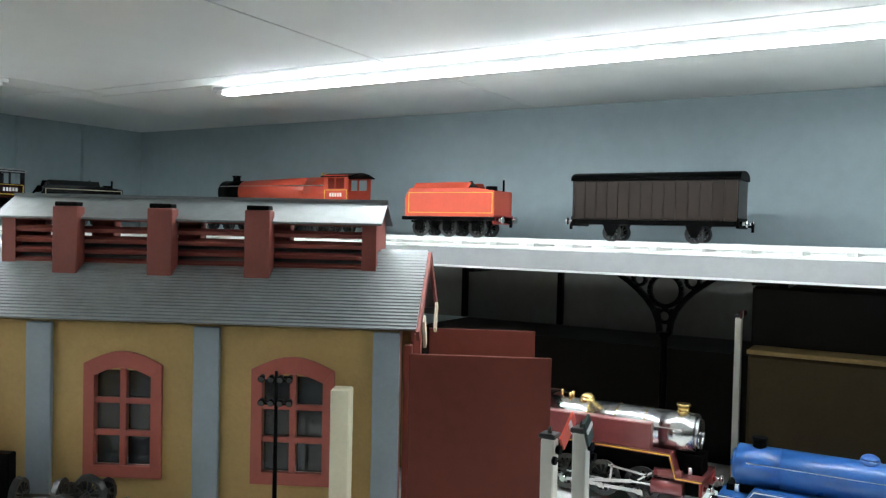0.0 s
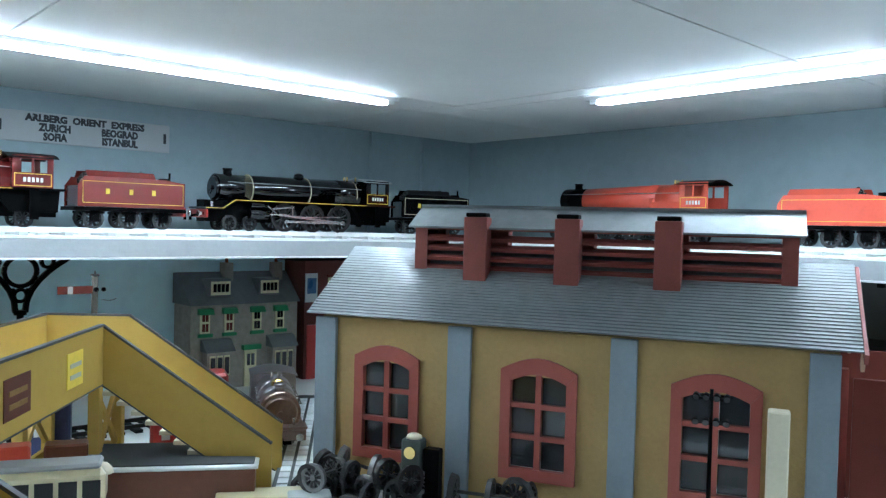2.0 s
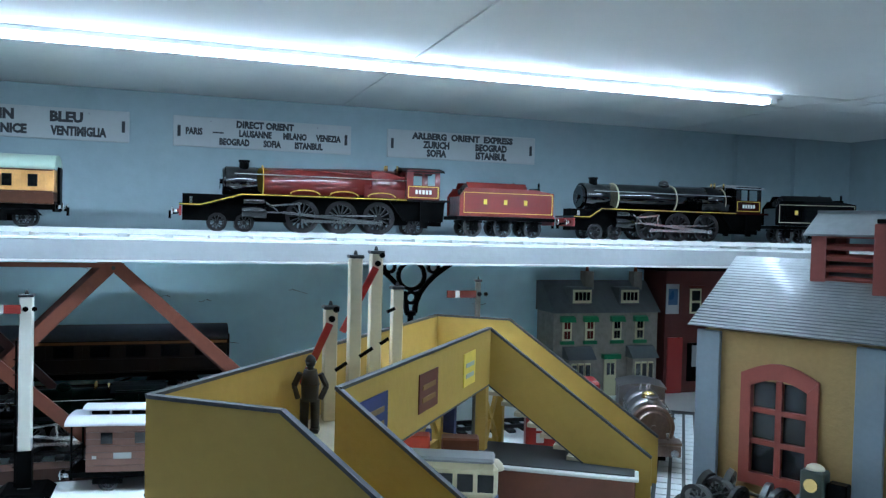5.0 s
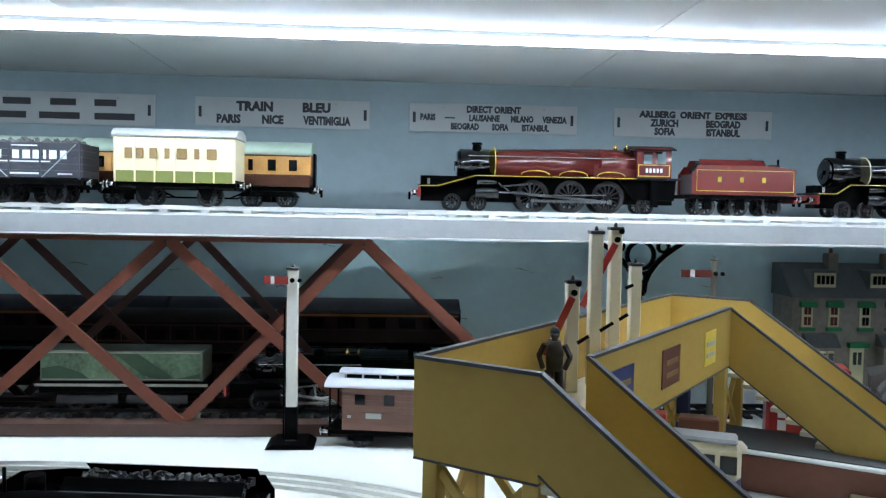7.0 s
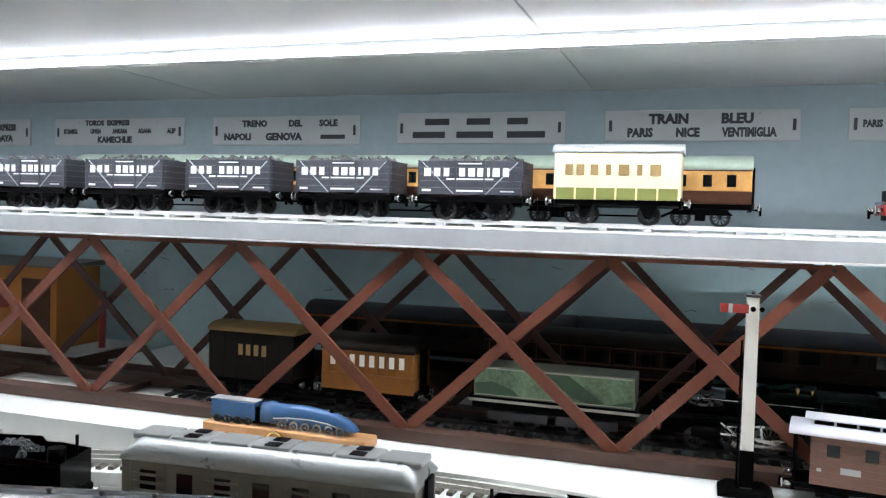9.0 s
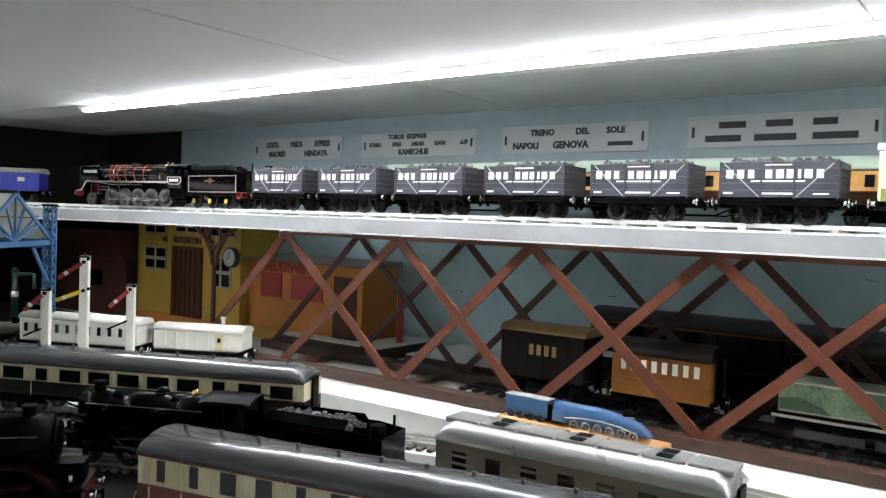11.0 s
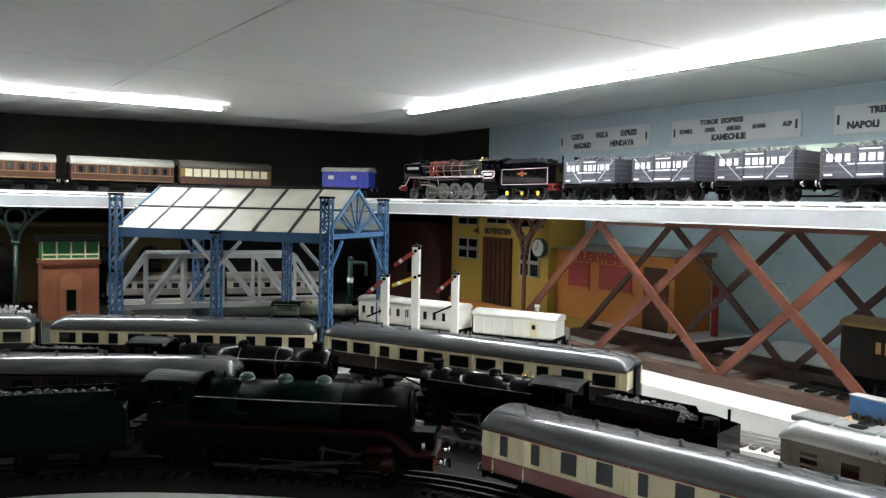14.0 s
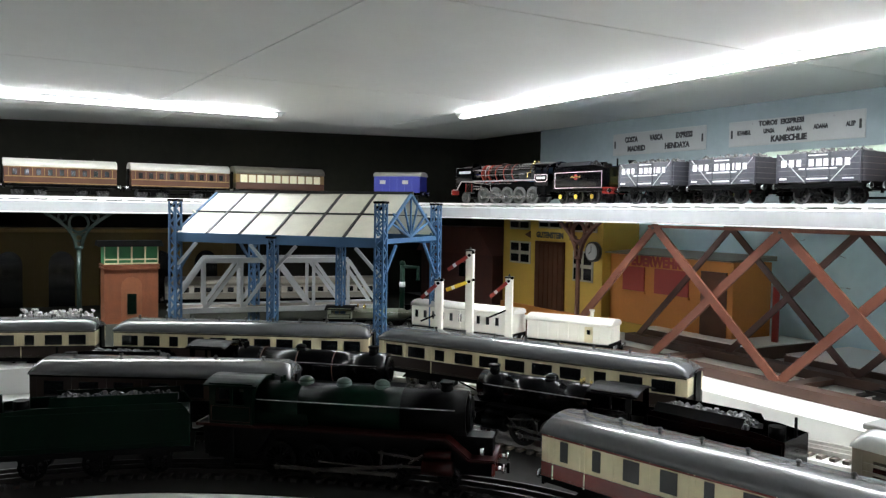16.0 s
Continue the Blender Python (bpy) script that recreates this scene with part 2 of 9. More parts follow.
# Teak and brown copies darkened for the shade under the shelf.
M_SHADETEAK = mat("shade_darkened_teak", (0.22, 0.09, 0.02), 0.4, vary=0.2, spec=0.3)
M_SHADEBR = mat("shade_darkened_brown", (0.014, 0.008, 0.005), 0.5, vary=0.3, spec=0.2)
# Red dimmed for the shaded side of the green locomotive.
M_DIMRED = mat("shade_dimmed_red", (0.012, 0.002, 0.0016), 0.4, vary=0.3, spec=0.08)
M_COPPERTIN = mat("coppery_bare_tin", (0.30, 0.21, 0.17), 0.35, 1.0, vary=0.3)
M_CLOTH = mat("dark_figure_paint", (0.025, 0.022, 0.022), 0.6, vary=0.3)
M_LANDSCAPE = mat("green_printed_panel", (0.10, 0.15, 0.085), 0.45, vary=0.75, noise_scale=28)
M_BUSCREAM = mat("cream_bus_paint", (0.70, 0.62, 0.40), 0.3, vary=0.05, coat=0.3)
M_DARKBOX = mat("dark_brown_box", (0.007, 0.005, 0.0035), 0.7, spec=0.15, vary=0.2)
# Arcade ochre lowered to hold the shadow under the shelf.
M_ARCADE = mat("shade_darkened_ochre", (0.10, 0.068, 0.018), 0.75, vary=0.15, noise_scale=20, stain=0.2)
M_COACHBR = mat("warm_brown_coach_paint", (0.17, 0.085, 0.06), 0.4, vary=0.1, noise_scale=40)
M_SILVER = mat("silver_painted_roof", (0.42, 0.43, 0.42), 0.30, 0.4, vary=0.1, stain=0.15)
M_GREYBR = mat("grey_brown_slat_paint", (0.16, 0.145, 0.115), 0.45, vary=0.15)
M_BOXBROWN = mat("brown_cardboard", (0.045, 0.030, 0.012), 0.7, vary=0.2, spec=0.2)
M_OCHREBOX = mat("ochre_box_edge", (0.24, 0.15, 0.05), 0.6, vary=0.2)


# ---- mesh helpers ----
def box(bm, x0, x1, y0, y1, z0, z1, bevel=0.0, m=None):
    vs = [bm.verts.new(v) for v in ((x0, y0, z0), (x1, y0, z0), (x1, y1, z0), (x0, y1, z0), (x0, y0, z1), (x1, y0, z1), (x1, y1, z1), (x0, y1, z1))]
    fs = [bm.faces.new([vs[i] for i in f]) for f in ((3, 2, 1, 0), (4, 5, 6, 7), (0, 1, 5, 4), (1, 2, 6, 5), (2, 3, 7, 6), (3, 0, 4, 7))]
    if bevel:
        es = {e for f in fs for e in f.edges}
        r = bmesh.ops.bevel(bm, geom=list(es), offset=bevel, segments=1, affect="EDGES")
        vs = list({v for f in r["faces"] for v in f.verts} | {v for v in vs if v.is_valid})
    if m is not None:
        bmesh.ops.transform(bm, matrix=m, verts=[v for v in vs if v.is_valid])
    return vs


def rod(bm, a, b, r, r2=None, seg=12, cap=True):
    a, b = Vector(a), Vector(b)
    d = b - a
    rot = d.to_track_quat("Z", "Y").to_matrix()
    r2 = r if r2 is None else r2
    A, B = [], []
    for i in range(seg):
        c = Vector((math.cos(2 * math.pi * i / seg), math.sin(2 * math.pi * i / seg), 0))
        A.append(bm.verts.new(a + rot @ (c * r)))
        B.append(bm.verts.new(b + rot @ (c * r2)))
    for i in range(seg):
        f = bm.faces.new((A[i], A[(i + 1) % seg], B[(i + 1) % seg], B[i]))
        f.smooth = seg > 6
    if cap:
        bm.faces.new(A[::-1])
        bm.faces.new(B)


def bar(bm, a, b, w, h, up=(0, 0, 1)):
    """A square bar from a to b, w wide across and h along up."""
    a, b = Vector(a), Vector(b)
    d = (b - a).normalized()
    s = d.cross(Vector(up))
    s = s.normalized() if s.length > 1e-6 else Vector((1, 0, 0))
    u = s.cross(d)
    q = []
    for p in (a, b):
        q += [bm.verts.new(p + s * (sx * w / 2) + u * (ux * h / 2)) for sx, ux in ((-1, -1), (1, -1), (1, 1), (-1, 1))]
    for f in ((3, 2, 1, 0), (4, 5, 6, 7), (0, 1, 5, 4), (1, 2, 6, 5), (2, 3, 7, 6), (3, 0, 4, 7)):
        bm.faces.new([q[i] for i in f])


def prism(bm, outline, y0, y1, axis="y"):
    """An outline of (a, b) points pushed from y0 to y1: axis y gives (x, z), axis x gives (y, z), axis z gives (x, y)."""
    put = {"y": lambda a, b, t: (a, t, b), "x": lambda a, b, t: (t, a, b), "z": lambda a, b, t: (a, b, t)}[axis]
    A = [bm.verts.new(put(a, b, y0)) for a, b in outline]
    B = [bm.verts.new(put(a, b, y1)) for a, b in outline]
    n = len(outline)
    bm.faces.new(A)
    bm.faces.new(B[::-1])
    for i in range(n):
        bm.faces.new((A[i], B[i], B[(i + 1) % n], A[(i + 1) % n]))


def dome(bm, x, y, z, r, h, seg=12, rings=4):
    rows = []
    for k in range(rings):
        a = math.pi / 2 * k / rings
        rows.append([bm.verts.new((x + r * math.cos(a) * math.cos(2 * math.pi * i / seg), y + r * math.cos(a) * math.sin(2 * math.pi * i / seg), z + h * math.sin(a))) for i in range(seg)])
    top = bm.verts.new((x, y, z + h))
    for p, q in zip(rows, rows[1:]):
        for i in range(seg):
            bm.faces.new((p[i], p[(i + 1) % seg], q[(i + 1) % seg], q[i])).smooth = True
    for i in range(seg):
        bm.faces.new((rows[-1][i], rows[-1][(i + 1) % seg], top)).smooth = True
    bm.faces.new(rows[0][::-1])


def mesh_of(name, bm, material):
    bmesh.ops.recalc_face_normals(bm, faces=bm.faces[:])
    me = bpy.data.meshes.new(name)
    bm.to_mesh(me)
    bm.free()
    me.materials.append(material)
    return me


def part(name, bm, material, parent, label=""):
    ob = new(name, mesh_of(name, bm, material))
    ob.parent = parent
    if label:
        tagged(ob, label)
    return ob


def piece(name, me, parent, at=(0, 0, 0), rot=None):
    ob = new(name, me)
    ob.parent = parent
    ob.location = at
    if rot is not None:
        ob.rotation_euler = rot
    return ob


def thing(name, label, category, m=None, group="", kind=""):
    ob = new(name)
    ob.empty_display_size = 0.02
    if m is not None:
        ob.matrix_basis = m
    return tagged(ob, label, category, group, kind)


def solid(name, bm, material, label, category, kind="structure", m=None):
    ob = new(name, mesh_of(name, bm, material))
    if m is not None:
        ob.matrix_basis = m
    return tagged(ob, label, category, kind=kind)


def words(text, size, material, parent, m, name="lettering", squeeze=1.0):
    cu = bpy.data.curves.new("font_tmp", "FONT")
    cu.body, cu.size, cu.align_x, cu.align_y = text, size * 1.3, "CENTER", "CENTER"
    cu.extrude, cu.resolution_u, cu.offset = 0.0003, 2, size * 0.075
    tmp = bpy.data.objects.new("font_tmp", cu)
    scene.collection.objects.link(tmp)
    me = bpy.data.meshes.new_from_object(tmp.evaluated_get(bpy.context.evaluated_depsgraph_get()))
    bpy.data.objects.remove(tmp)
    bpy.data.curves.remove(cu)
    me.materials.clear()
    me.materials.append(material)
    me.transform(m @ Matrix.Diagonal((squeeze, 1, 1, 1)))
    ob = new(name, me)
    ob.parent = parent
    return ob


def place(x, y, z, deg):
    return pose(x, y, z, 0, 0, deg)


def along(a, b, z):
    """Pose at a with its x axis towards b."""
    return place(a[0], a[1], z, math.degrees(math.atan2(b[1] - a[1], b[0] - a[0])))


def smooth_path(pts, n=10):
    pts = [Vector((p[0], p[1])) for p in pts]
    out = []
    for i in range(len(pts) - 1):
        p0, p1, p2, p3 = pts[max(i - 1, 0)], pts[i], pts[i + 1], pts[min(i + 2, len(pts) - 1)]
        for k in range(n):
            t = k / n
            out.append(0.5 * ((2 * p1) + (p2 - p0) * t + (2 * p0 - 5 * p1 + 4 * p2 - p3) * t * t + (3 * p1 - p0 - 3 * p2 + p3) * t ** 3))
    out.append(pts[-1])
    return out


def sweep(bm, pts, off, w, z0, z1):
    """A rail of width w beside a path at the sideways offset off."""
    rows = []
    for i, p in enumerate(pts):
        d = (pts[min(i + 1, len(pts) - 1)] - pts[max(i - 1, 0)]).normalized()
        s = Vector((-d.y, d.x))
        a, b = p.xy + s * (off - w / 2), p.xy + s * (off + w / 2)
        h = p.z if len(p) == 3 else 0.0
        rows.append([bm.verts.new((a.x, a.y, z0 + h)), bm.verts.new((b.x, b.y, z0 + h)), bm.verts.new((b.x, b.y, z1 + h)), bm.verts.new((a.x, a.y, z1 + h))])
    for q, r in zip(rows, rows[1:]):
        for i in range(4):
            bm.faces.new((q[i], q[(i + 1) % 4], r[(i + 1) % 4], r[i]))
    bm.faces.new(rows[0][::-1])
    bm.faces.new(rows[-1])


def track(label, pts, z, pitch=0.047, sleeper=M_SLEEP, sl=(0.060, 0.009, 0.003), rails=(-0.016, 0, 0.016), rail_m=M_RAIL):
    t = thing("model_track", label, "track", kind="structure")
    for off in rails:
        bm = bmesh.new()
        sweep(bm, pts, off, 0.0028, z + sl[2], z + sl[2] + 0.005)
        part("rail", bm, rail_m, t)
    bm = bmesh.new()
    box(bm, -sl[1] / 2, sl[1] / 2, -sl[0] / 2, sl[0] / 2, 0, sl[2] + 0.0008)
    me = mesh_of("sleeper", bm, sleeper)
    left = 0.0
    for p, q in zip(pts, pts[1:]):
        d = q - p
        while left < d.length:
            c = p + d * (left / d.length)
            piece("sleeper", me, t, (c.x, c.y, z + (c.z if len(c) == 3 else 0)), (0, 0, math.atan2(d.y, d.x)))
            left += pitch
        left -= d.length
    return t


# ---- the room ----
def ceiling():
    bm = bmesh.new()
    xs = [-2.80, -2.20, -1.645, -1.01, -0.385, 0.205, 0.80, 1.25]
    ys = [-1.9, -1.3, -0.70, -0.10, 0.515, 1.12, 1.45]
    g = 0.0008
    for a, b in zip(xs, xs[1:]):
        for c, d in zip(ys, ys[1:]):
            box(bm, a + g, b - g, c + g, d - g, CEIL, CEIL + 0.012)
    solid("ceiling", bm, M_CEIL, "white painted ceiling boards behind the strip lights", "ceiling")
    bm = bmesh.new()
    xs = [-1.985, -1.51, -0.945, -0.375, 0.19, 0.757, 0.799, 0.8185]
    rows = [(-1.85, 0.0), (-1.32, 0.027), (-0.72, 0.027), (-0.12, 0.027), (0.4725, 0.027), (0.9645, 0.0), (0.9945, 0.0)]
    for a, b in zip(xs, xs[1:]):
        for (c, k), (d, q) in zip(rows, rows[1:]):
            a1, b1 = a + 0.0012, b - 0.0012
            prism(bm, [(a1, c + k * a1 + 0.0012), (b1, c + k * b1 + 0.0012), (b1, d + q * b1 - 0.0012), (a1, d + q * a1 - 0.0012)], 0.4955, 0.5045, "z")
    solid("ceiling", bm, M_CEIL, "white painted ceiling boards with thin dark joints", "ceiling")
    bm = bmesh.new()
    box(bm, -1.985, 0.8185, -1.85, 0.9945, 0.505, CEIL - 0.0005)
    solid("ceiling", bm, M_GAP, "dark layer above the ceiling joints", "ceiling")
    bm = bmesh.new()
    box(bm, -2.9, 1.35, -2.0, 1.5, CEIL + 0.0125, CEIL + 0.06)
    solid("ceiling", bm, M_GAP, "dark backing above the ceiling joints", "ceiling")


ceiling()


def walls():
    def wall(name, x0, x1, y0, y1, z0, z1, m, label):
        bm = bmesh.new()
        box(bm, x0, x1, y0, y1, z0, z1)
        solid(name, bm, m, label, "wall")
    wall("wall_north", -1.99, 1.20, 1.405, 1.50, -1.25, CEIL - 0.0005, M_WALL, "rough pale blue painted wall behind the shelf")
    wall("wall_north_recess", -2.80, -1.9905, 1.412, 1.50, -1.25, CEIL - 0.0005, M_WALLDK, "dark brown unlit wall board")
    wall("wall_east", 1.2005, 1.30, -1.95, 1.50, -1.25, CEIL - 0.0005, M_WALL, "rough pale blue painted wall beside the shelf")
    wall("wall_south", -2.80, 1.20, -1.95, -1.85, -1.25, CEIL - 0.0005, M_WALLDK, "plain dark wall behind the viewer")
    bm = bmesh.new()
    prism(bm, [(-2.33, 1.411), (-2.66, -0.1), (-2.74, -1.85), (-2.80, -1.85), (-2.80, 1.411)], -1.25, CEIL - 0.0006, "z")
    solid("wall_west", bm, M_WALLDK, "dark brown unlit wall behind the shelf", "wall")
    wall("floor", -2.8, 1.3, -1.95, 1.5, -1.30, -1.25, M_FLOOR, "dark floor of the operating well")
    for x0, x1 in ((0.93, 0.955), (1.06, 1.075)):
        bm = bmesh.new()
        box(bm, x0, x1, 1.395, 1.4045, SHELF_HI, CEIL - 0.002)
        solid("conduit", bm, M_WALL, "pale blue painted pipe casing on the wall", "trim")


walls()


def strip_light(a, b, inward):
    """An LED batten under the ceiling from a to b; inward points to the room."""
    d = Vector((b[0] - a[0], b[1] - a[1]))
    n = d.length
    m = along(a, b, 0)
    t = thing("strip_light", "long white LED strip light fixed under the ceiling", "light", m, group="ceiling strip lights")
    s = inward
    bm = bmesh.new()
    box(bm, -0.02, n + 0.02, *sorted((-0.0050 * s, 0.0050 * s)), 0.4905, 0.4952)
    part("batten", bm, M_WHITE, t, "white mounting batten")
    bm = bmesh.new()
    box(bm, 0, n, *sorted((-0.0060 * s, 0.0060 * s)), 0.4845, 0.4857)
    part("diffuser", bm, LED, t, "glowing white diffuser")
    for y0, y1, em in ((0.0048, 0.0060, LEDSIDE), (-0.0060, -0.0048, LEDBACK)):
        bm = bmesh.new()
        box(bm, 0, n, *sorted((y0 * s, y1 * s)), 0.4858, 0.4900)
        part("diffuser_side", bm, em, t, "glowing diffuser side")
    for x in (-0.012, n + 0.001):
        bm = bmesh.new()
        box(bm, x, x + 0.011, -0.007, 0.007, 0.4845, 0.4903, 0.001)
        part("end_cap", bm, M_WHITE, t)


strip_light((-1.680, 0.978), (0.640, 0.978), -1)
strip_light((0.812, 0.760), (0.812, -0.5), -1)
strip_light((-1.905, -0.6), (-1.905, 0.660), -1)


def shelves():
    def slab(name, outline, lo, hi, mt, label):
        bm = bmesh.new()
        prism(bm, outline, lo, hi, "z")
        solid(name, bm, mt, label, "shelf")
    ring = [(-2.05, -1.4), (-2.05, 0.75), (-1.95, 0.925), (-1.83, 1.018), (-1.70, 1.06), (0.70, 1.06), (0.82, 1.0), (0.885, 0.88), (0.885, -1.4), (1.098, -1.4), (1.098, 1.0), (1.07, 1.11), (0.96, 1.215), (0.80, 1.264), (-1.86, 1.264), (-1.95, 1.4045), (-2.325, 1.4045), (-2.63, -0.1), (-2.69, -1.4)]
    # unseen white sheet, added to bounce light onto the backscene
    slab("shelf_bounce_sheet", ring, SHELF_LO - 0.0024, SHELF_LO - 0.0004, M_SHELFTOP, "unseen white sheet added under the shelf to bounce light")
    slab("shelf", ring, SHELF_LO, SHELF_HI - 0.003, M_SHELF, "grey painted shelf running round three walls")
    slab("shelf_top", ring, SHELF_HI - 0.0026, SHELF_HI, M_SHELFTOP, "white painted upper face of the shelf")


shelves()


def boards():
    def slab(name, outline, z, label, th=0.012):
        bm = bmesh.new()
        prism(bm, outline, z - th, z, "z")
        solid(name, bm, M_BOARD, label, "baseboard")
    slab("baseboard_low", [(-1.60, -1.2), (-0.72, -1.2), (-0.72, 0.30), (-0.25, 0.45), (-0.25, 0.91), (-0.52, 0.985), (-1.24, 0.985), (-1.60, 0.60)], BOARD, "white painted low baseboard under the tracks")
    slab("baseboard_high", [(-2.325, 1.404), (-2.64, -0.1), (-2.69, -1.2), (-1.603, -1.2), (-1.603, 0.602), (-1.243, 0.988), (-0.519, 0.988), (-0.247, 0.913), (-0.247, 0.45), (0.30, 0.40), (0.42, 0.20), (0.42, -1.2), (1.199, -1.2), (1.199, 1.404)], TERRACE, "white painted raised baseboard", 0.04)


boards()

# ---- shelf tracks ----
def ring_path(y, xr, xl, r, rl):
    pts = [Vector((xr, -1.3)), Vector((xr, 0.0)), Vector((xr, y - r))]
    for k in range(1, 13):
        a = math.pi / 2 * k / 12
        pts.append(Vector((xr - r + r * math.cos(a), y - r + r * math.sin(a))))
    for k in range(1, 11):
        pts.append(Vector((xr - r + (xl + rl - xr + r) * k / 10, y)))
    for k in range(1, 13):
        a = math.pi / 2 * (1 + k / 12)
        pts.append(Vector((xl + rl + rl * math.cos(a), y - rl + rl * math.sin(a))))
    pts += [Vector((xl, 0.0)), Vector((xl, -1.3))]
    return pts


FRONT_Y, BACK_Y = 1.12, 1.222
track("bright three-rail model track along the shelf edge", ring_path(FRONT_Y, 0.955, -2.115, 0.30, 0.50), SHELF_HI)
track("bright three-rail model track at the back of the shelf", ring_path(BACK_Y, 1.057, -2.217, 0.36, 0.36), SHELF_HI)
RAIL = SHELF_HI + 0.008


# ---- rolling stock ----
def wheel_mesh(name, r, rim, spokes=10):
    """One casting: hub, spokes, rim and flange, cut from a ring of cells and given its thickness."""
    bm = bmesh.new()
    n = spokes * 2
    q = 0.30
    ang = [2 * math.pi * (k // 2 + (q if k % 2 else -q) * 0.5) / spokes for k in range(n)]
    rings = [[bm.verts.new((rr * math.cos(a), -0.0024, rr * math.sin(a))) for a in ang] for rr in (r * 0.24, r * 0.80, r)]
    cells = [bm.faces.new(rings[0])]
    for k in range(n):
        j = (k + 1) % n
        if k % 2 == 0:
            cells.append(bm.faces.new((rings[0][k], rings[1][k], rings[1][j], rings[0][j])))
        cells.append(bm.faces.new((rings[1][k], rings[2][k], rings[2][j], rings[1][j])))
    out = bmesh.ops.extrude_face_region(bm, geom=cells)
    moved = [v for v in out["geom"] if isinstance(v, bmesh.types.BMVert)]
    for v in moved:
        v.co.y += 0.0052
        far = math.hypot(v.co.x, v.co.z)
        if far > r * 0.95:
            k = (r + 0.0013) / far
            v.co.x, v.co.z = v.co.x * k, v.co.z * k
    for v in rings[0]:
        v.co.y -= 0.0010
    return mesh_of(name, bm, rim)


WHEELS = {}


def wheels(t, xs, r, m=M_IRON, gauge=0.0165, name="wheel", spokes=10):
    key = (round(r, 4), m.name, spokes)
    if key not in WHEELS:
        WHEELS[key] = wheel_mesh("wheel", r, m, spokes)
    for x in xs:
        piece(name, WHEELS[key], t, (x, -gauge, r), (0, 0, math.pi))
        piece(name, WHEELS[key], t, (x, gauge, r))
        bm = bmesh.new()
        rod(bm, (x, -gauge, r), (x, gauge, r), 0.0016, seg=6)
        part("axle", bm, M_IRON, t)


def buffers(t, x, d, z=0.0235, beam=M_RED, w=0.056):
    bm = bmesh.new()
    box(bm, *sorted((x, x - d * 0.003)), -w / 2, w / 2, z - 0.006, z + 0.006, 0.0006)
    part("buffer_beam", bm, beam, t)
    for y in (-0.020, 0.020):
        bm = bmesh.new()
        rod(bm, (x, y, z), (x + d * 0.007, y, z), 0.0024, seg=8)
        rod(bm, (x + d * 0.007, y, z), (x + d * 0.0088, y, z), 0.0045, seg=12)
        part("buffer", bm, M_STEEL, t)
    bm = bmesh.new()
    bar(bm, (x, 0, z - 0.002), (x + d * 0.011, 0, z - 0.004), 0.002, 0.003)
    box(bm, *sorted((x + d * 0.009, x + d * 0.012)), -0.0015, 0.0015, z - 0.010, z, 0)
    part("coupling_hook", bm, M_MATTBLACK, t)


def lined_frame(t, x0, x1, z0, z1, y, w, m, name="lining"):
    """A thin rectangular line painted on both sides."""
    for s in (-1, 1):
        bm = bmesh.new()
        ya, yb = sorted((s * y, s * (y + 0.0004)))
        box(bm, x0, x1, ya, yb, z0, z0 + w)
        box(bm, x0, x1, ya, yb, z1 - w, z1)
        box(bm, x0, x0 + w, ya, yb, z0 + w, z1 - w)
        box(bm, x1 - w, x1, ya, yb, z0 + w, z1 - w)
        part(name, bm, m, t)


def coal_heap(bm, x0, x1, w, z0, h, n, seed=1):
    rng = random.Random(seed)
    for _ in range(n):
        x, y = rng.uniform(x0, x1), rng.uniform(-w, w)
        z = z0 + h * (1 - 0.6 * abs(y) / w) * rng.uniform(0.6, 1.05)
        s = rng.uniform(0.0016, 0.0034)
        m = Matrix.Translation((x, y, z)) @ Euler((rng.random() * 3, rng.random() * 3, rng.random() * 3)).to_matrix().to_4x4()
        box(bm, -s, s, -s * 0.8, s * 0.8, -s * 0.7, s * 0.7, 0, m)


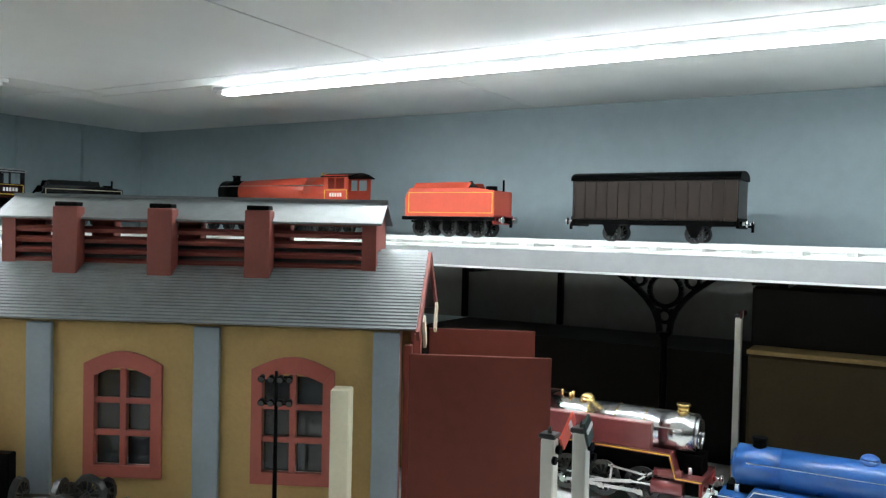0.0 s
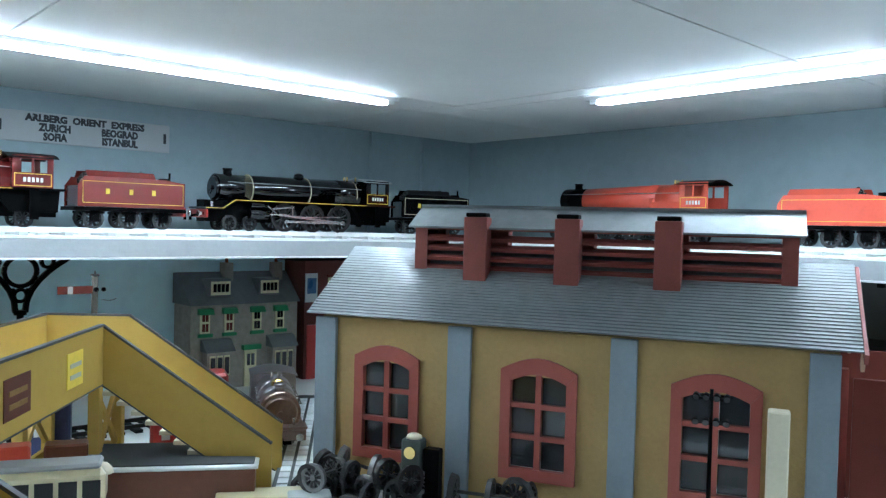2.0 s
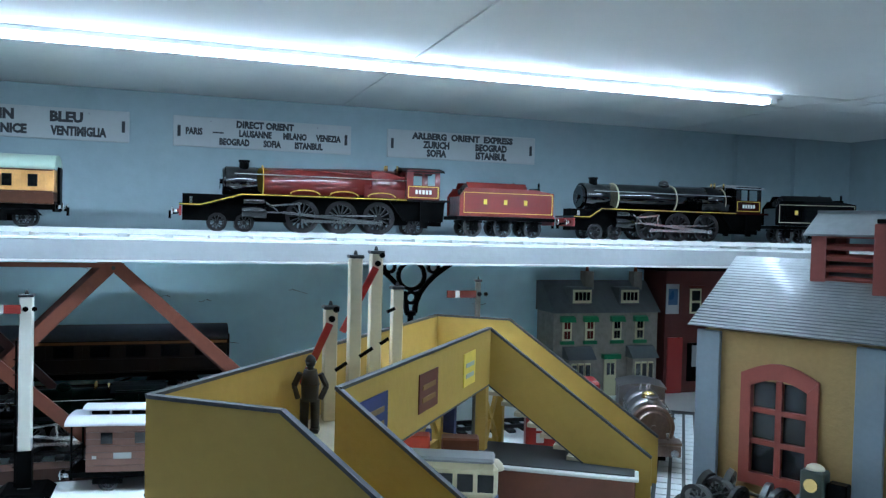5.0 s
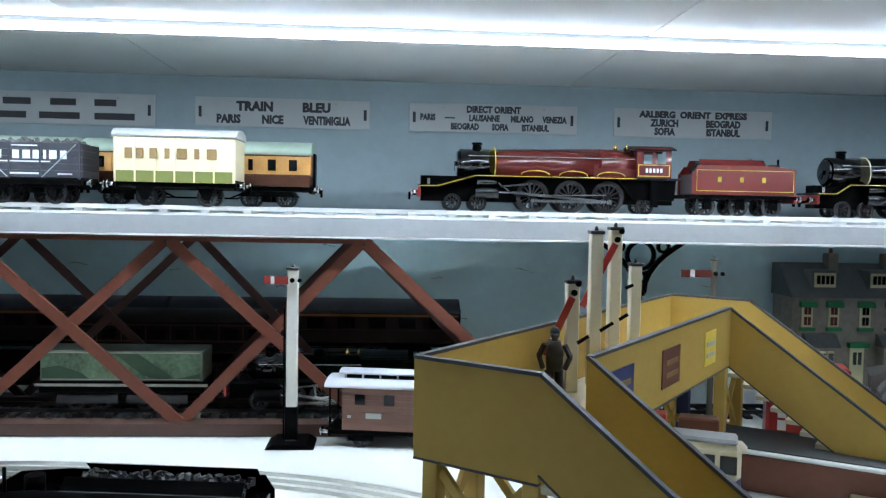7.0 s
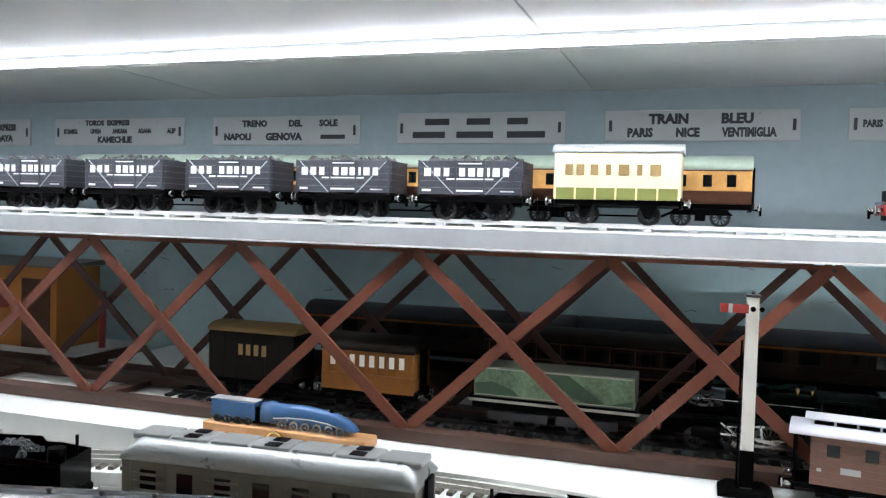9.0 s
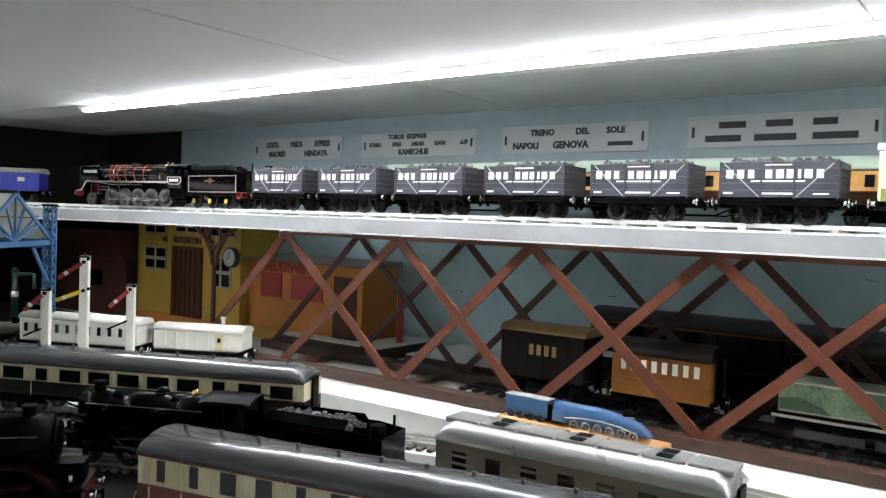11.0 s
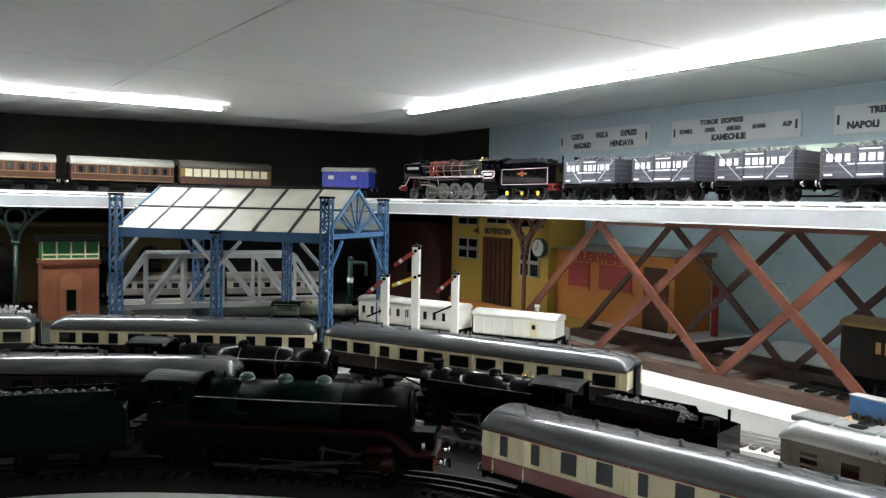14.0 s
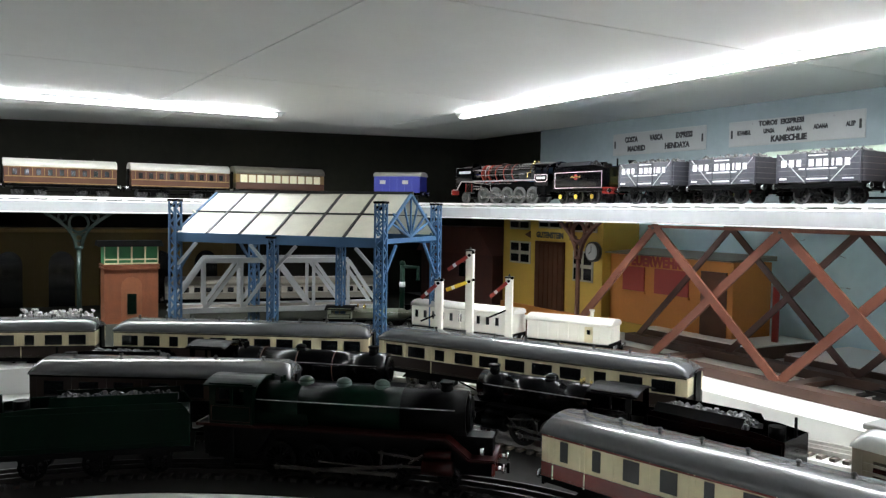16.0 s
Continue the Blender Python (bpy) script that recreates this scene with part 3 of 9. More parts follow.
def loco(label, m, L=0.295, body=M_BLACK, smoke=M_BLACK, frame_m=M_MATTBLACK, lining=M_YEL, r=0.0205, zc=0.060, x_smoke=0.032, x_boiler=0.085,
         x_cab=0.235, drivers=(0.085, 0.122, 0.159, 0.196, 0.233), dr=0.0165, pony=(0.042,), pr=0.0105, trail=(), domes=(0.150,), chimney=0.052,
         deflect=False, bands=(), band_m=M_YEL, taper=0.0, splash=False, plate=True, dome_m=None, wheel_m=M_IRON, cab_m=None, roof_m=None, tank=None, tank_m=None, gear_m=M_STEEL, valve=True, nameplates=(), chim_m=None, fit_m=None, beam_m=None):
    t = thing("steam_locomotive", label, "locomotive", m)
    zp = zc - r * 0.78
    # frame and running plate
    bm = bmesh.new()
    box(bm, 0.004, L - 0.006, -0.012, 0.012, 0.012, zp - 0.002)
    part("main_frame", bm, M_MATTBLACK, t)
    bm = bmesh.new()
    prism(bm, [(0.0, 0.030), (0.026, 0.030), (x_smoke + 0.02, zp - 0.003), (L, zp - 0.003), (L, zp), (x_smoke + 0.018, zp), (0.024, 0.033), (0.0, 0.033)], -0.029, 0.029)
    part("running_plate", bm, frame_m, t)
    for s in (-1, 1):
        bm = bmesh.new()
        ya, yb = sorted((s * 0.0292, s * 0.0298))
        for p, q in (((0.0, 0.0315), (0.025, 0.0315)), ((0.025, 0.0315), (x_smoke + 0.019, zp - 0.0015)), ((x_smoke + 0.019, zp - 0.0015), (x_cab, zp - 0.0015))):
            bar(bm, (p[0], (ya + yb) / 2, p[1]), (q[0], (ya + yb) / 2, q[1]), 0.0006, 0.0008)
        part("footplate_lining", bm, lining, t)
    # boiler and smokebox
    bm = bmesh.new()
    rod(bm, (x_smoke, 0, zc - taper), (x_boiler, 0, zc - taper), r - taper, seg=28)
    part("smokebox", bm, smoke, t)
    bm = bmesh.new()
    rod(bm, (x_smoke - 0.004, 0, zc - taper), (x_smoke, 0, zc - taper), r * 0.72, r * 0.86, seg=24)
    rod(bm, (x_smoke - 0.007, 0, zc - taper), (x_smoke - 0.004, 0, zc - taper), r * 0.15, seg=8)
    bar(bm, (x_smoke - 0.006, 0, zc - taper), (x_smoke - 0.006, r * 0.4, zc - taper - r * 0.4), 0.001, 0.001)
    part("smokebox_door", bm, smoke, t)
    bm = bmesh.new()
    rod(bm, (x_boiler, 0, zc - taper), (x_cab - 0.045, 0, zc), r - taper, r, seg=28)
    rod(bm, (x_cab - 0.045, 0, zc), (x_cab, 0, zc), r, r, seg=28)
    prism(bm, [(-r, zc), (r, zc), (r * 0.9, zp), (-r * 0.9, zp)], x_cab - 0.055, x_cab, "x")
    part("boiler", bm, body, t)
    for bx in bands:
        bm = bmesh.new()
        rod(bm, (bx - 0.00045, 0, zc - taper * 0.5), (bx + 0.00045, 0, zc - taper * 0.5), r + 0.0005, seg=28)
        part("boiler_band", bm, band_m, t)
    for s in (-1, 1):
        bm = bmesh.new()
        rod(bm, (x_smoke + 0.01, s * (r + 0.0014), zc + r * 0.35), (x_cab, s * (r + 0.0014), zc + r * 0.35), 0.0006, seg=6)
        for k in range(6):
            kx = x_smoke + 0.012 + (x_cab - x_smoke - 0.02) * k / 5
            rod(bm, (kx, s * (r - 0.002), zc + r * 0.35), (kx, s * (r + 0.0018), zc + r * 0.35), 0.0008, seg=6)
        part("handrail", bm, M_STEEL, t)
    bm = bmesh.new()
    zt = zc + r - 2 * taper
    rod(bm, (chimney, 0, zt - 0.003), (chimney, 0, zt + 0.006), 0.0066, 0.0058, seg=16)
    rod(bm, (chimney, 0, zt + 0.006), (chimney, 0, zt + 0.0085), 0.0072, 0.0070, seg=16)
    part("chimney", bm, chim_m or M_MATTBLACK, t)
    for dx in domes:
        bm = bmesh.new()
        rod(bm, (dx, 0, zc + r - 0.003), (dx, 0, zc + r + 0.002), 0.0085, 0.0078, seg=16)
        dome(bm, dx, 0, zc + r + 0.002, 0.0078, 0.005, 16)
        part("steam_dome", bm, dome_m or body, t)
    bm = bmesh.new()
    for k in (-0.004, 0.004):
        rod(bm, (x_cab - 0.022, k, zc + r - 0.003), (x_cab - 0.022, k, zc + r + 0.006), 0.0022, 0.0016, seg=8)
    part("safety_valve", bm, fit_m or M_GOLD, t)
    bm = bmesh.new()
    rod(bm, (x_cab - 0.008, -0.008, zc + r - 0.002), (x_cab - 0.008, -0.008, zc + r + 0.006), 0.0014, seg=8)
    part("whistle", bm, fit_m or M_GOLD, t)
    # cab
    x1 = min(L - 0.004, x_cab + 0.046)
    zr = zc + r + 0.003
    cm = cab_m or body
    for s in (-1, 1):
        bm = bmesh.new()
        ya, yb = sorted((s * 0.0275, s * 0.0285))
        box(bm, x_cab, x1, ya, yb, zp, zp + (zr - zp) * 0.45)
        box(bm, x_cab, x_cab + 0.009, ya, yb, zp + (zr - zp) * 0.45, zr - 0.004)
        box(bm, x_cab + 0.021, x_cab + 0.024, ya, yb, zp + (zr - zp) * 0.45, zr - 0.004)
        box(bm, x1 - 0.007, x1, ya, yb, zp + (zr - zp) * 0.45, zr - 0.004)
        box(bm, x_cab, x1, ya, yb, zr - 0.007, zr - 0.002)
        part("cab_side", bm, cm, t)
    bm = bmesh.new()
    box(bm, x_cab, x_cab + 0.0015, -0.0275, 0.0275, zp, zr - 0.003)
    part("cab_front", bm, cm, t)
    bm = bmesh.new()
    n = 8
    arc = [(-0.030 + 0.060 * k / n, zr - 0.004 + 0.006 * math.sin(math.pi * k / n)) for k in range(n + 1)]
    prism(bm, arc + [(a, b - 0.0015) for a, b in arc[::-1]], x_cab - 0.005, x1 + 0.006, "x")
    part("cab_roof", bm, roof_m or M_MATTBLACK, t)
    lined_frame(t, x_cab + 0.002, x1 - 0.002, zp + 0.002, zp + (zr - zp) * 0.42, 0.0285, 0.0009, lining, "cab_lining")
    if plate:
        for s in (-1, 1):
            ya, yb = sorted((s * 0.0286, s * 0.0292))
            for k in range(5):
                bm = bmesh.new()
                kx = x_cab + 0.012 + k * 0.0048
                box(bm, kx, kx + 0.003, ya, yb, zp + 0.007, zp + 0.0125)
                part("number_bar", bm, M_WHITE, t, "plain white number bar")
    bm = bmesh.new()
    box(bm, x1 - 0.012, L - 0.002, -0.026, 0.026, zp - 0.002, zp)
    prism(bm, [(x_cab - 0.02, zp - 0.003), (L - 0.004, zp - 0.003), (L - 0.006, 0.018), (x_cab + 0.0, 0.018)], -0.020, 0.020)
    part("cab_underframe", bm, M_MATTBLACK, t)
    if tank:
        for s in (-1, 1):
            bm = bmesh.new()
            ya, yb = sorted((s * 0.017, s * 0.0288))
            box(bm, tank[0], tank[1], ya, yb, zp, zp + 0.026, 0.001)
            part("side_tank", bm, tank_m or body, t)
    # wheels and rods
    wheels(t, drivers, dr, wheel_m, name="driving_wheel", spokes=14)
    if pony:
        wheels(t, pony, pr, wheel_m, name="bogie_wheel")
    if trail:
        wheels(t, trail, pr, wheel_m, name="trailing_wheel")
    if valve:
        cx = pony[-1] if pony else x_smoke + 0.01
        for s in (-1, 1):
            y = s * 0.0245
            bm = bmesh.new()
            rod(bm, (cx - 0.004, y, dr + 0.004), (cx + 0.026, y, dr + 0.004), 0.0075, seg=14)
            rod(bm, (cx - 0.002, y, dr + 0.017), (cx + 0.024, y, dr + 0.017), 0.0048, seg=12)
            part("cylinder", bm, body if deflect else frame_m, t)
            bm = bmesh.new()
            ya = s * 0.0235
            bar(bm, (drivers[0], ya, dr - 0.006), (drivers[-1], ya, dr - 0.006), 0.0016, 0.0038)
            for d in drivers:
                rod(bm, (d, ya - s * 0.002, dr - 0.006), (d, ya + s * 0.002, dr - 0.006), 0.0030, seg=10)
            part("coupling_rod", bm, gear_m, t)
            bm = bmesh.new()
            mid = drivers[min(len(drivers) - 1, (len(drivers) + 1) // 2)]
            yc = s * 0.0262
            bar(bm, (cx + 0.026, yc, dr + 0.004), (cx + 0.050, yc, dr + 0.004), 0.0014, 0.0020)
            bar(bm, (cx + 0.046, yc, dr + 0.004), (mid, yc, dr - 0.006), 0.0016, 0.0034)
            rod(bm, (mid, yc - s * 0.002, dr - 0.006), (mid, yc + s * 0.0024, dr - 0.006), 0.0034, seg=10)
            part("connecting_rod", bm, gear_m, t)
            bm = bmesh.new()
            bar(bm, (cx + 0.030, yc, dr + 0.012), (cx + 0.070, yc, dr + 0.016), 0.0012, 0.0022)
            bar(bm, (cx + 0.066, yc, dr + 0.018), (cx + 0.068, yc, dr + 0.001), 0.0012, 0.0022)
            bar(bm, (cx + 0.067, yc, dr + 0.001), (mid - 0.004, yc, dr + 0.003), 0.0012, 0.0018)
            bar(bm, (cx + 0.026, yc, dr + 0.016), (cx + 0.040, yc, dr + 0.006), 0.0012, 0.0018)
            part("valve_gear", bm, gear_m, t)
    if splash:
        for d in drivers:
            for s in (-1, 1):
                bm = bmesh.new()
                arc = [(d + dr * 1.12 * math.cos(math.pi * k / 10), dr + dr * 1.12 * math.sin(math.pi * k / 10)) for k in range(11)]
                ya, yb = sorted((s * 0.019, s * 0.0275))
                out = [p for p in arc if p[1] >= zp - 0.004]
                if len(out) < 3:
                    bm.free()
                    continue
                prism(bm, out, ya, yb)
                part("splasher", bm, body, t)
    if deflect:
        for s in (-1, 1):
            bm = bmesh.new()
            ya, yb = sorted((s * 0.0255, s * 0.0265))
            prism(bm, [(x_smoke - 0.012, zp + 0.001), (x_smoke + 0.046, zp + 0.001), (x_smoke + 0.046, zc + r * 0.62), (x_smoke - 0.006, zc + r * 0.62), (x_smoke - 0.012, zc + r * 0.3)], ya, yb)
            d = part("smoke_deflector", bm, body, t)
            bm = bmesh.new()
            yc, yd = sorted((s * 0.0267, s * 0.0272))
            box(bm, x_smoke + 0.004, x_smoke + 0.040, yc, yd, zc + r * 0.30, zc + r * 0.48)
            part("name_plate", bm, M_GOLD, d, "small gold name plate without letters")
    for nx in nameplates:
        for s in (-1, 1):
            bm = bmesh.new()
            ring = [bm.verts.new((nx + ra * math.cos(math.pi * k / 10), s * yy, zp + 0.001 + rb * math.sin(math.pi * k / 10))) for k in range(11) for ra, rb, yy in ((0.0190, 0.0062, 0.0266), (0.0180, 0.0051, 0.0266), (0.0180, 0.0051, 0.0274), (0.0190, 0.0062, 0.0274))]
            for k in range(10):
                for j in range(4):
                    bm.faces.new([ring[4 * k + j], ring[4 * k + (j + 1) % 4], ring[4 * k + 4 + (j + 1) % 4], ring[4 * k + 4 + j]])
            bm.faces.new(ring[:4])
            bm.faces.new(ring[-4:])
            bmesh.ops.recalc_face_normals(bm, faces=bm.faces)
            part("splasher_crest", bm, lining, t, "yellow arched splasher edge")
    buffers(t, 0.0, -1, beam=beam_m or M_RED)
    # front lamps and steps
    for s in (-1, 1):
        bm = bmesh.new()
        box(bm, 0.012, 0.016, s * 0.015 - 0.002, s * 0.015 + 0.002, 0.033, 0.041, 0.0006)
        part("front_lamp", bm, M_STEEL, t)
        bm = bmesh.new()
        box(bm, x_cab + 0.020, x_cab + 0.030, *sorted((s * 0.0255, s * 0.0275)), 0.009, zp - 0.003)
        part("cab_step", bm, M_MATTBLACK, t)
    return t


def tender(label, m, L=0.160, body=M_BLACK, lining=M_YEL, coal=M_COAL, boxes=None, emblem=False, rear=M_RED, top=0.066, side_label="", inset=False, letters=None, wheel_m=M_IRON, lowset=False):
    t = thing("tender", label, "tender", m)
    bm = bmesh.new()
    box(bm, 0.004, L, -0.0285, 0.0285, 0.022, 0.027)
    part("tender_frame", bm, M_MATTBLACK, t)
    bm = bmesh.new()
    prism(bm, [(0.008, 0.0275), (L - 0.002, 0.0275), (L - 0.002, top - 0.004), (L * 0.80, top), (0.016, top), (0.008, top - 0.012)], -0.027, -0.026)
    prism(bm, [(0.008, 0.0275), (L - 0.002, 0.0275), (L - 0.002, top - 0.004), (L * 0.80, top), (0.016, top), (0.008, top - 0.012)], 0.026, 0.027)
    box(bm, 0.010, L - 0.002, -0.0259, 0.0259, 0.0275, top - 0.012)
    box(bm, L - 0.003, L - 0.0021, -0.026, 0.026, top - 0.012, top - 0.004)
    part("tank", bm, body, t)
    bm = bmesh.new()
    n = 6
    for s in (-1, 1):
        prism(bm, [(s * 0.026, top), (s * 0.0175, top + 0.008), (s * 0.0165, top + 0.008), (s * 0.025, top)], 0.02, L * 0.72, "x")
    part("coal_rail", bm, body, t)
    bm = bmesh.new()
    coal_heap(bm, 0.022, L * 0.72, 0.019, top - 0.010, 0.017, 260, 3)
    part("coal_load", bm, coal, t)
    bm = bmesh.new()
    rod(bm, (L * 0.87, 0, top - 0.012), (L * 0.87, 0, top + 0.003), 0.008, seg=14)
    rod(bm, (L * 0.95, 0.012, top - 0.012), (L * 0.95, 0.012, top + 0.012), 0.0016, seg=8)
    part("water_filler", bm, M_MATTBLACK, t)
    lined_frame(t, 0.014, L - 0.004, 0.0285 if lowset else 0.032, 0.0585 if lowset else top - 0.006, 0.027, 0.0009 if lowset else 0.0007, lining, "side_lining")
    if emblem:
        for s in (-1, 1):
            bm = bmesh.new()
            ya, yb = sorted((s * 0.0272, s * 0.0277))
            rod(bm, (L * 0.5, ya, 0.049), (L * 0.5, yb, 0.049), 0.0055, seg=16)
            part("emblem_disc", bm, M_RED, t, "plain red emblem disc")
            bm = bmesh.new()
            box(bm, L * 0.5 - 0.014, L * 0.5 + 0.014, *sorted((s * 0.0279, s * 0.0282)), 0.0475, 0.0505)
            part("emblem_bar", bm, M_GOLD, t, "plain gold emblem bar")
    if letters:
        for s in (-1, 1):
            for fx in letters:
                bm = bmesh.new()
                box(bm, L * fx - 0.0025, L * fx + 0.0025, *sorted((s * 0.0272, s * 0.0276)), 0.044, 0.051)
                part("letter_bar", bm, M_YEL, t, "plain yellow letter bar")
    xs = [L * 0.2, L * 0.5, L * 0.8]
    wheels(t, xs, 0.0125, wheel_m)
    for x in xs:
        for s in (-1, 1):
            bm = bmesh.new()
            box(bm, x - 0.006, x + 0.006, *sorted((s * 0.0215, s * 0.0255)), 0.008, 0.022, 0.0006)
            bar(bm, (x - 0.012, s * 0.0245, 0.020), (x + 0.012, s * 0.0245, 0.020), 0.002, 0.003)
            ax = part("axle_guard", bm, M_MATTBLACK, t)
            bm = bmesh.new()
            rod(bm, (x, s * 0.0256, 0.0125), (x, s * 0.0276, 0.0125), 0.0042, seg=12)
            part("axle_box", bm, boxes or M_MATTBLACK, ax)
    buffers(t, L, 1, beam=rear)
    return t


def coal_wagon(m, tilt=0):
    t = thing("coal_wagon", "dark grey open coal wagon with white lettering bars, heaped with coal", "wagon", m, group="coal wagons behind the locomotive")
    L, h0, h1 = 0.126, 0.029, 0.068
    bm = bmesh.new()
    box(bm, 0, L, -0.0275, 0.0275, 0.021, 0.0265)
    part("underframe", bm, M_MATTBLACK, t)
    for k in range(5):
        z0 = h0 + (h1 - h0) * k / 5
        z1 = h0 + (h1 - h0) * (k + 1) / 5 - 0.0007
        for s in (-1, 1):
            bm = bmesh.new()
            box(bm, 0.001, L - 0.001, *sorted((s * 0.0262, s * 0.0285)), z0, z1)
            part("plank", bm, M_DKGREY, t)
        for x in (0.0, L - 0.0023):
            bm = bmesh.new()
            box(bm, x, x + 0.0023, -0.0261, 0.0261, z0, z1)
            part("end_plank", bm, M_DKGREY, t)
    for s in (-1, 1):
        ya = s * 0.0291
        for x in (0.0020, 0.047, 0.081, L - 0.0020):
            bm = bmesh.new()
            bar(bm, (x, ya, h0 - 0.002), (x, ya, h1), 0.0012, 0.0020, (1, 0, 0))
            part("iron_strap", bm, M_DKGREY, t)
        for a, b in (((0.006, h1 - 0.002), (0.045, h0)), ((L - 0.006, h1 - 0.002), (0.083, h0))):
            bm = bmesh.new()
            bar(bm, (a[0], ya, a[1]), (b[0], ya, b[1]), 0.0010, 0.0010)
            part("diagonal_line", bm, M_SHELF, t)
    for s in (-1, 1):
        ya, yb = sorted((s * 0.0287, s * 0.0291))
        zt = h1 - 0.0190

        def stroke(xa, xb, za, zb):
            bm = bmesh.new()
            box(bm, xa, xb, ya, yb, za, zb)
            part("letter_bar", bm, M_WHITE, t)
        # one block for each large letter, in two groups
        for x, wd in ((0.0085, 0.0080), (0.0205, 0.0075), (0.0325, 0.0065), (0.0510, 0.0070), (0.0620, 0.0080), (0.0730, 0.0080), (0.0845, 0.0030), (0.0910, 0.0080), (0.1030, 0.0070)):
            stroke(x, x + wd, zt + 0.0005, zt + 0.0100)
        stroke(0.050, 0.078, h1 - 0.0045, h1 - 0.0031)
        stroke(0.036, 0.092, zt - 0.0034, zt - 0.0018)
        stroke(0.048, 0.080, h0 + 0.003, h0 + 0.0050)
        stroke(0.006, 0.017, h0 + 0.003, h0 + 0.0055)
        stroke(0.100, 0.116, h0 + 0.003, h0 + 0.0046)
    bm = bmesh.new()
    box(bm, 0.003, L - 0.003, -0.0258, 0.0258, h0, h1 - 0.007)
    coal_heap(bm, 0.008, L - 0.008, 0.023, h1 - 0.008, 0.012, 240, 7)
    part("coal_load", bm, M_COALG, t)
    xs = (0.034, 0.094)
    wheels(t, xs, 0.0115)
    for x in xs:
        for s in (-1, 1):
            bm = bmesh.new()
            prism(bm, [(x - 0.010, 0.021), (x + 0.010, 0.021), (x + 0.003, 0.007), (x - 0.003, 0.007)], *sorted((s * 0.0215, s * 0.0245)))
            box(bm, x - 0.004, x + 0.004, *sorted((s * 0.0245, s * 0.0275)), 0.008, 0.015)
            bar(bm, (x - 0.012, s * 0.0255, 0.0185), (x + 0.012, s * 0.0255, 0.0185), 0.002, 0.003)
            part("axle_guard", bm, M_MATTBLACK, t)
    for s in (-1, 1):
        bm = bmesh.new()
        bar(bm, (0.045, s * 0.024, 0.018), (0.085, s * 0.024, 0.009), 0.0012, 0.0018)
        bar(bm, (0.064, s * 0.024, 0.020), (0.052, s * 0.024, 0.008), 0.0012, 0.0018)
        bar(bm, (0.064, s * 0.024, 0.020), (0.076, s * 0.024, 0.008), 0.0012, 0.0018)
        part("brake_gear", bm, M_MATTBLACK, t)
    buffers(t, L, 1, beam=M_MATTBLACK, w=0.05)
    buffers(t, 0.0, -1, beam=M_MATTBLACK, w=0.05)
    return t


def arc_roof(bm, L, w, z0, h, x0=0.0, n=12, end=0.0):
    """A vaulted roof; end rounds its two ends down by that length."""
    stations = [(x0, 0.35 if end else 1.0), (x0 + end * 0.4, 0.8), (x0 + end, 1.0), (x0 + L - end, 1.0), (x0 + L - end * 0.4, 0.8), (x0 + L, 0.35)] if end else [(x0, 1.0), (x0 + L, 1.0)]
    rows = []
    for x, k in stations:
        rows.append([bm.verts.new((x, -w * math.cos(math.pi * i / n), z0 + h * k * math.sin(math.pi * i / n) ** 0.75)) for i in range(n + 1)])
    for a, b in zip(rows, rows[1:]):
        for i in range(n):
            bm.faces.new((a[i], a[i + 1], b[i + 1], b[i])).smooth = True
        bm.faces.new((a[0], b[0], b[n], a[n]))
    bm.faces.new(rows[0][::-1])
    bm.faces.new(rows[-1])


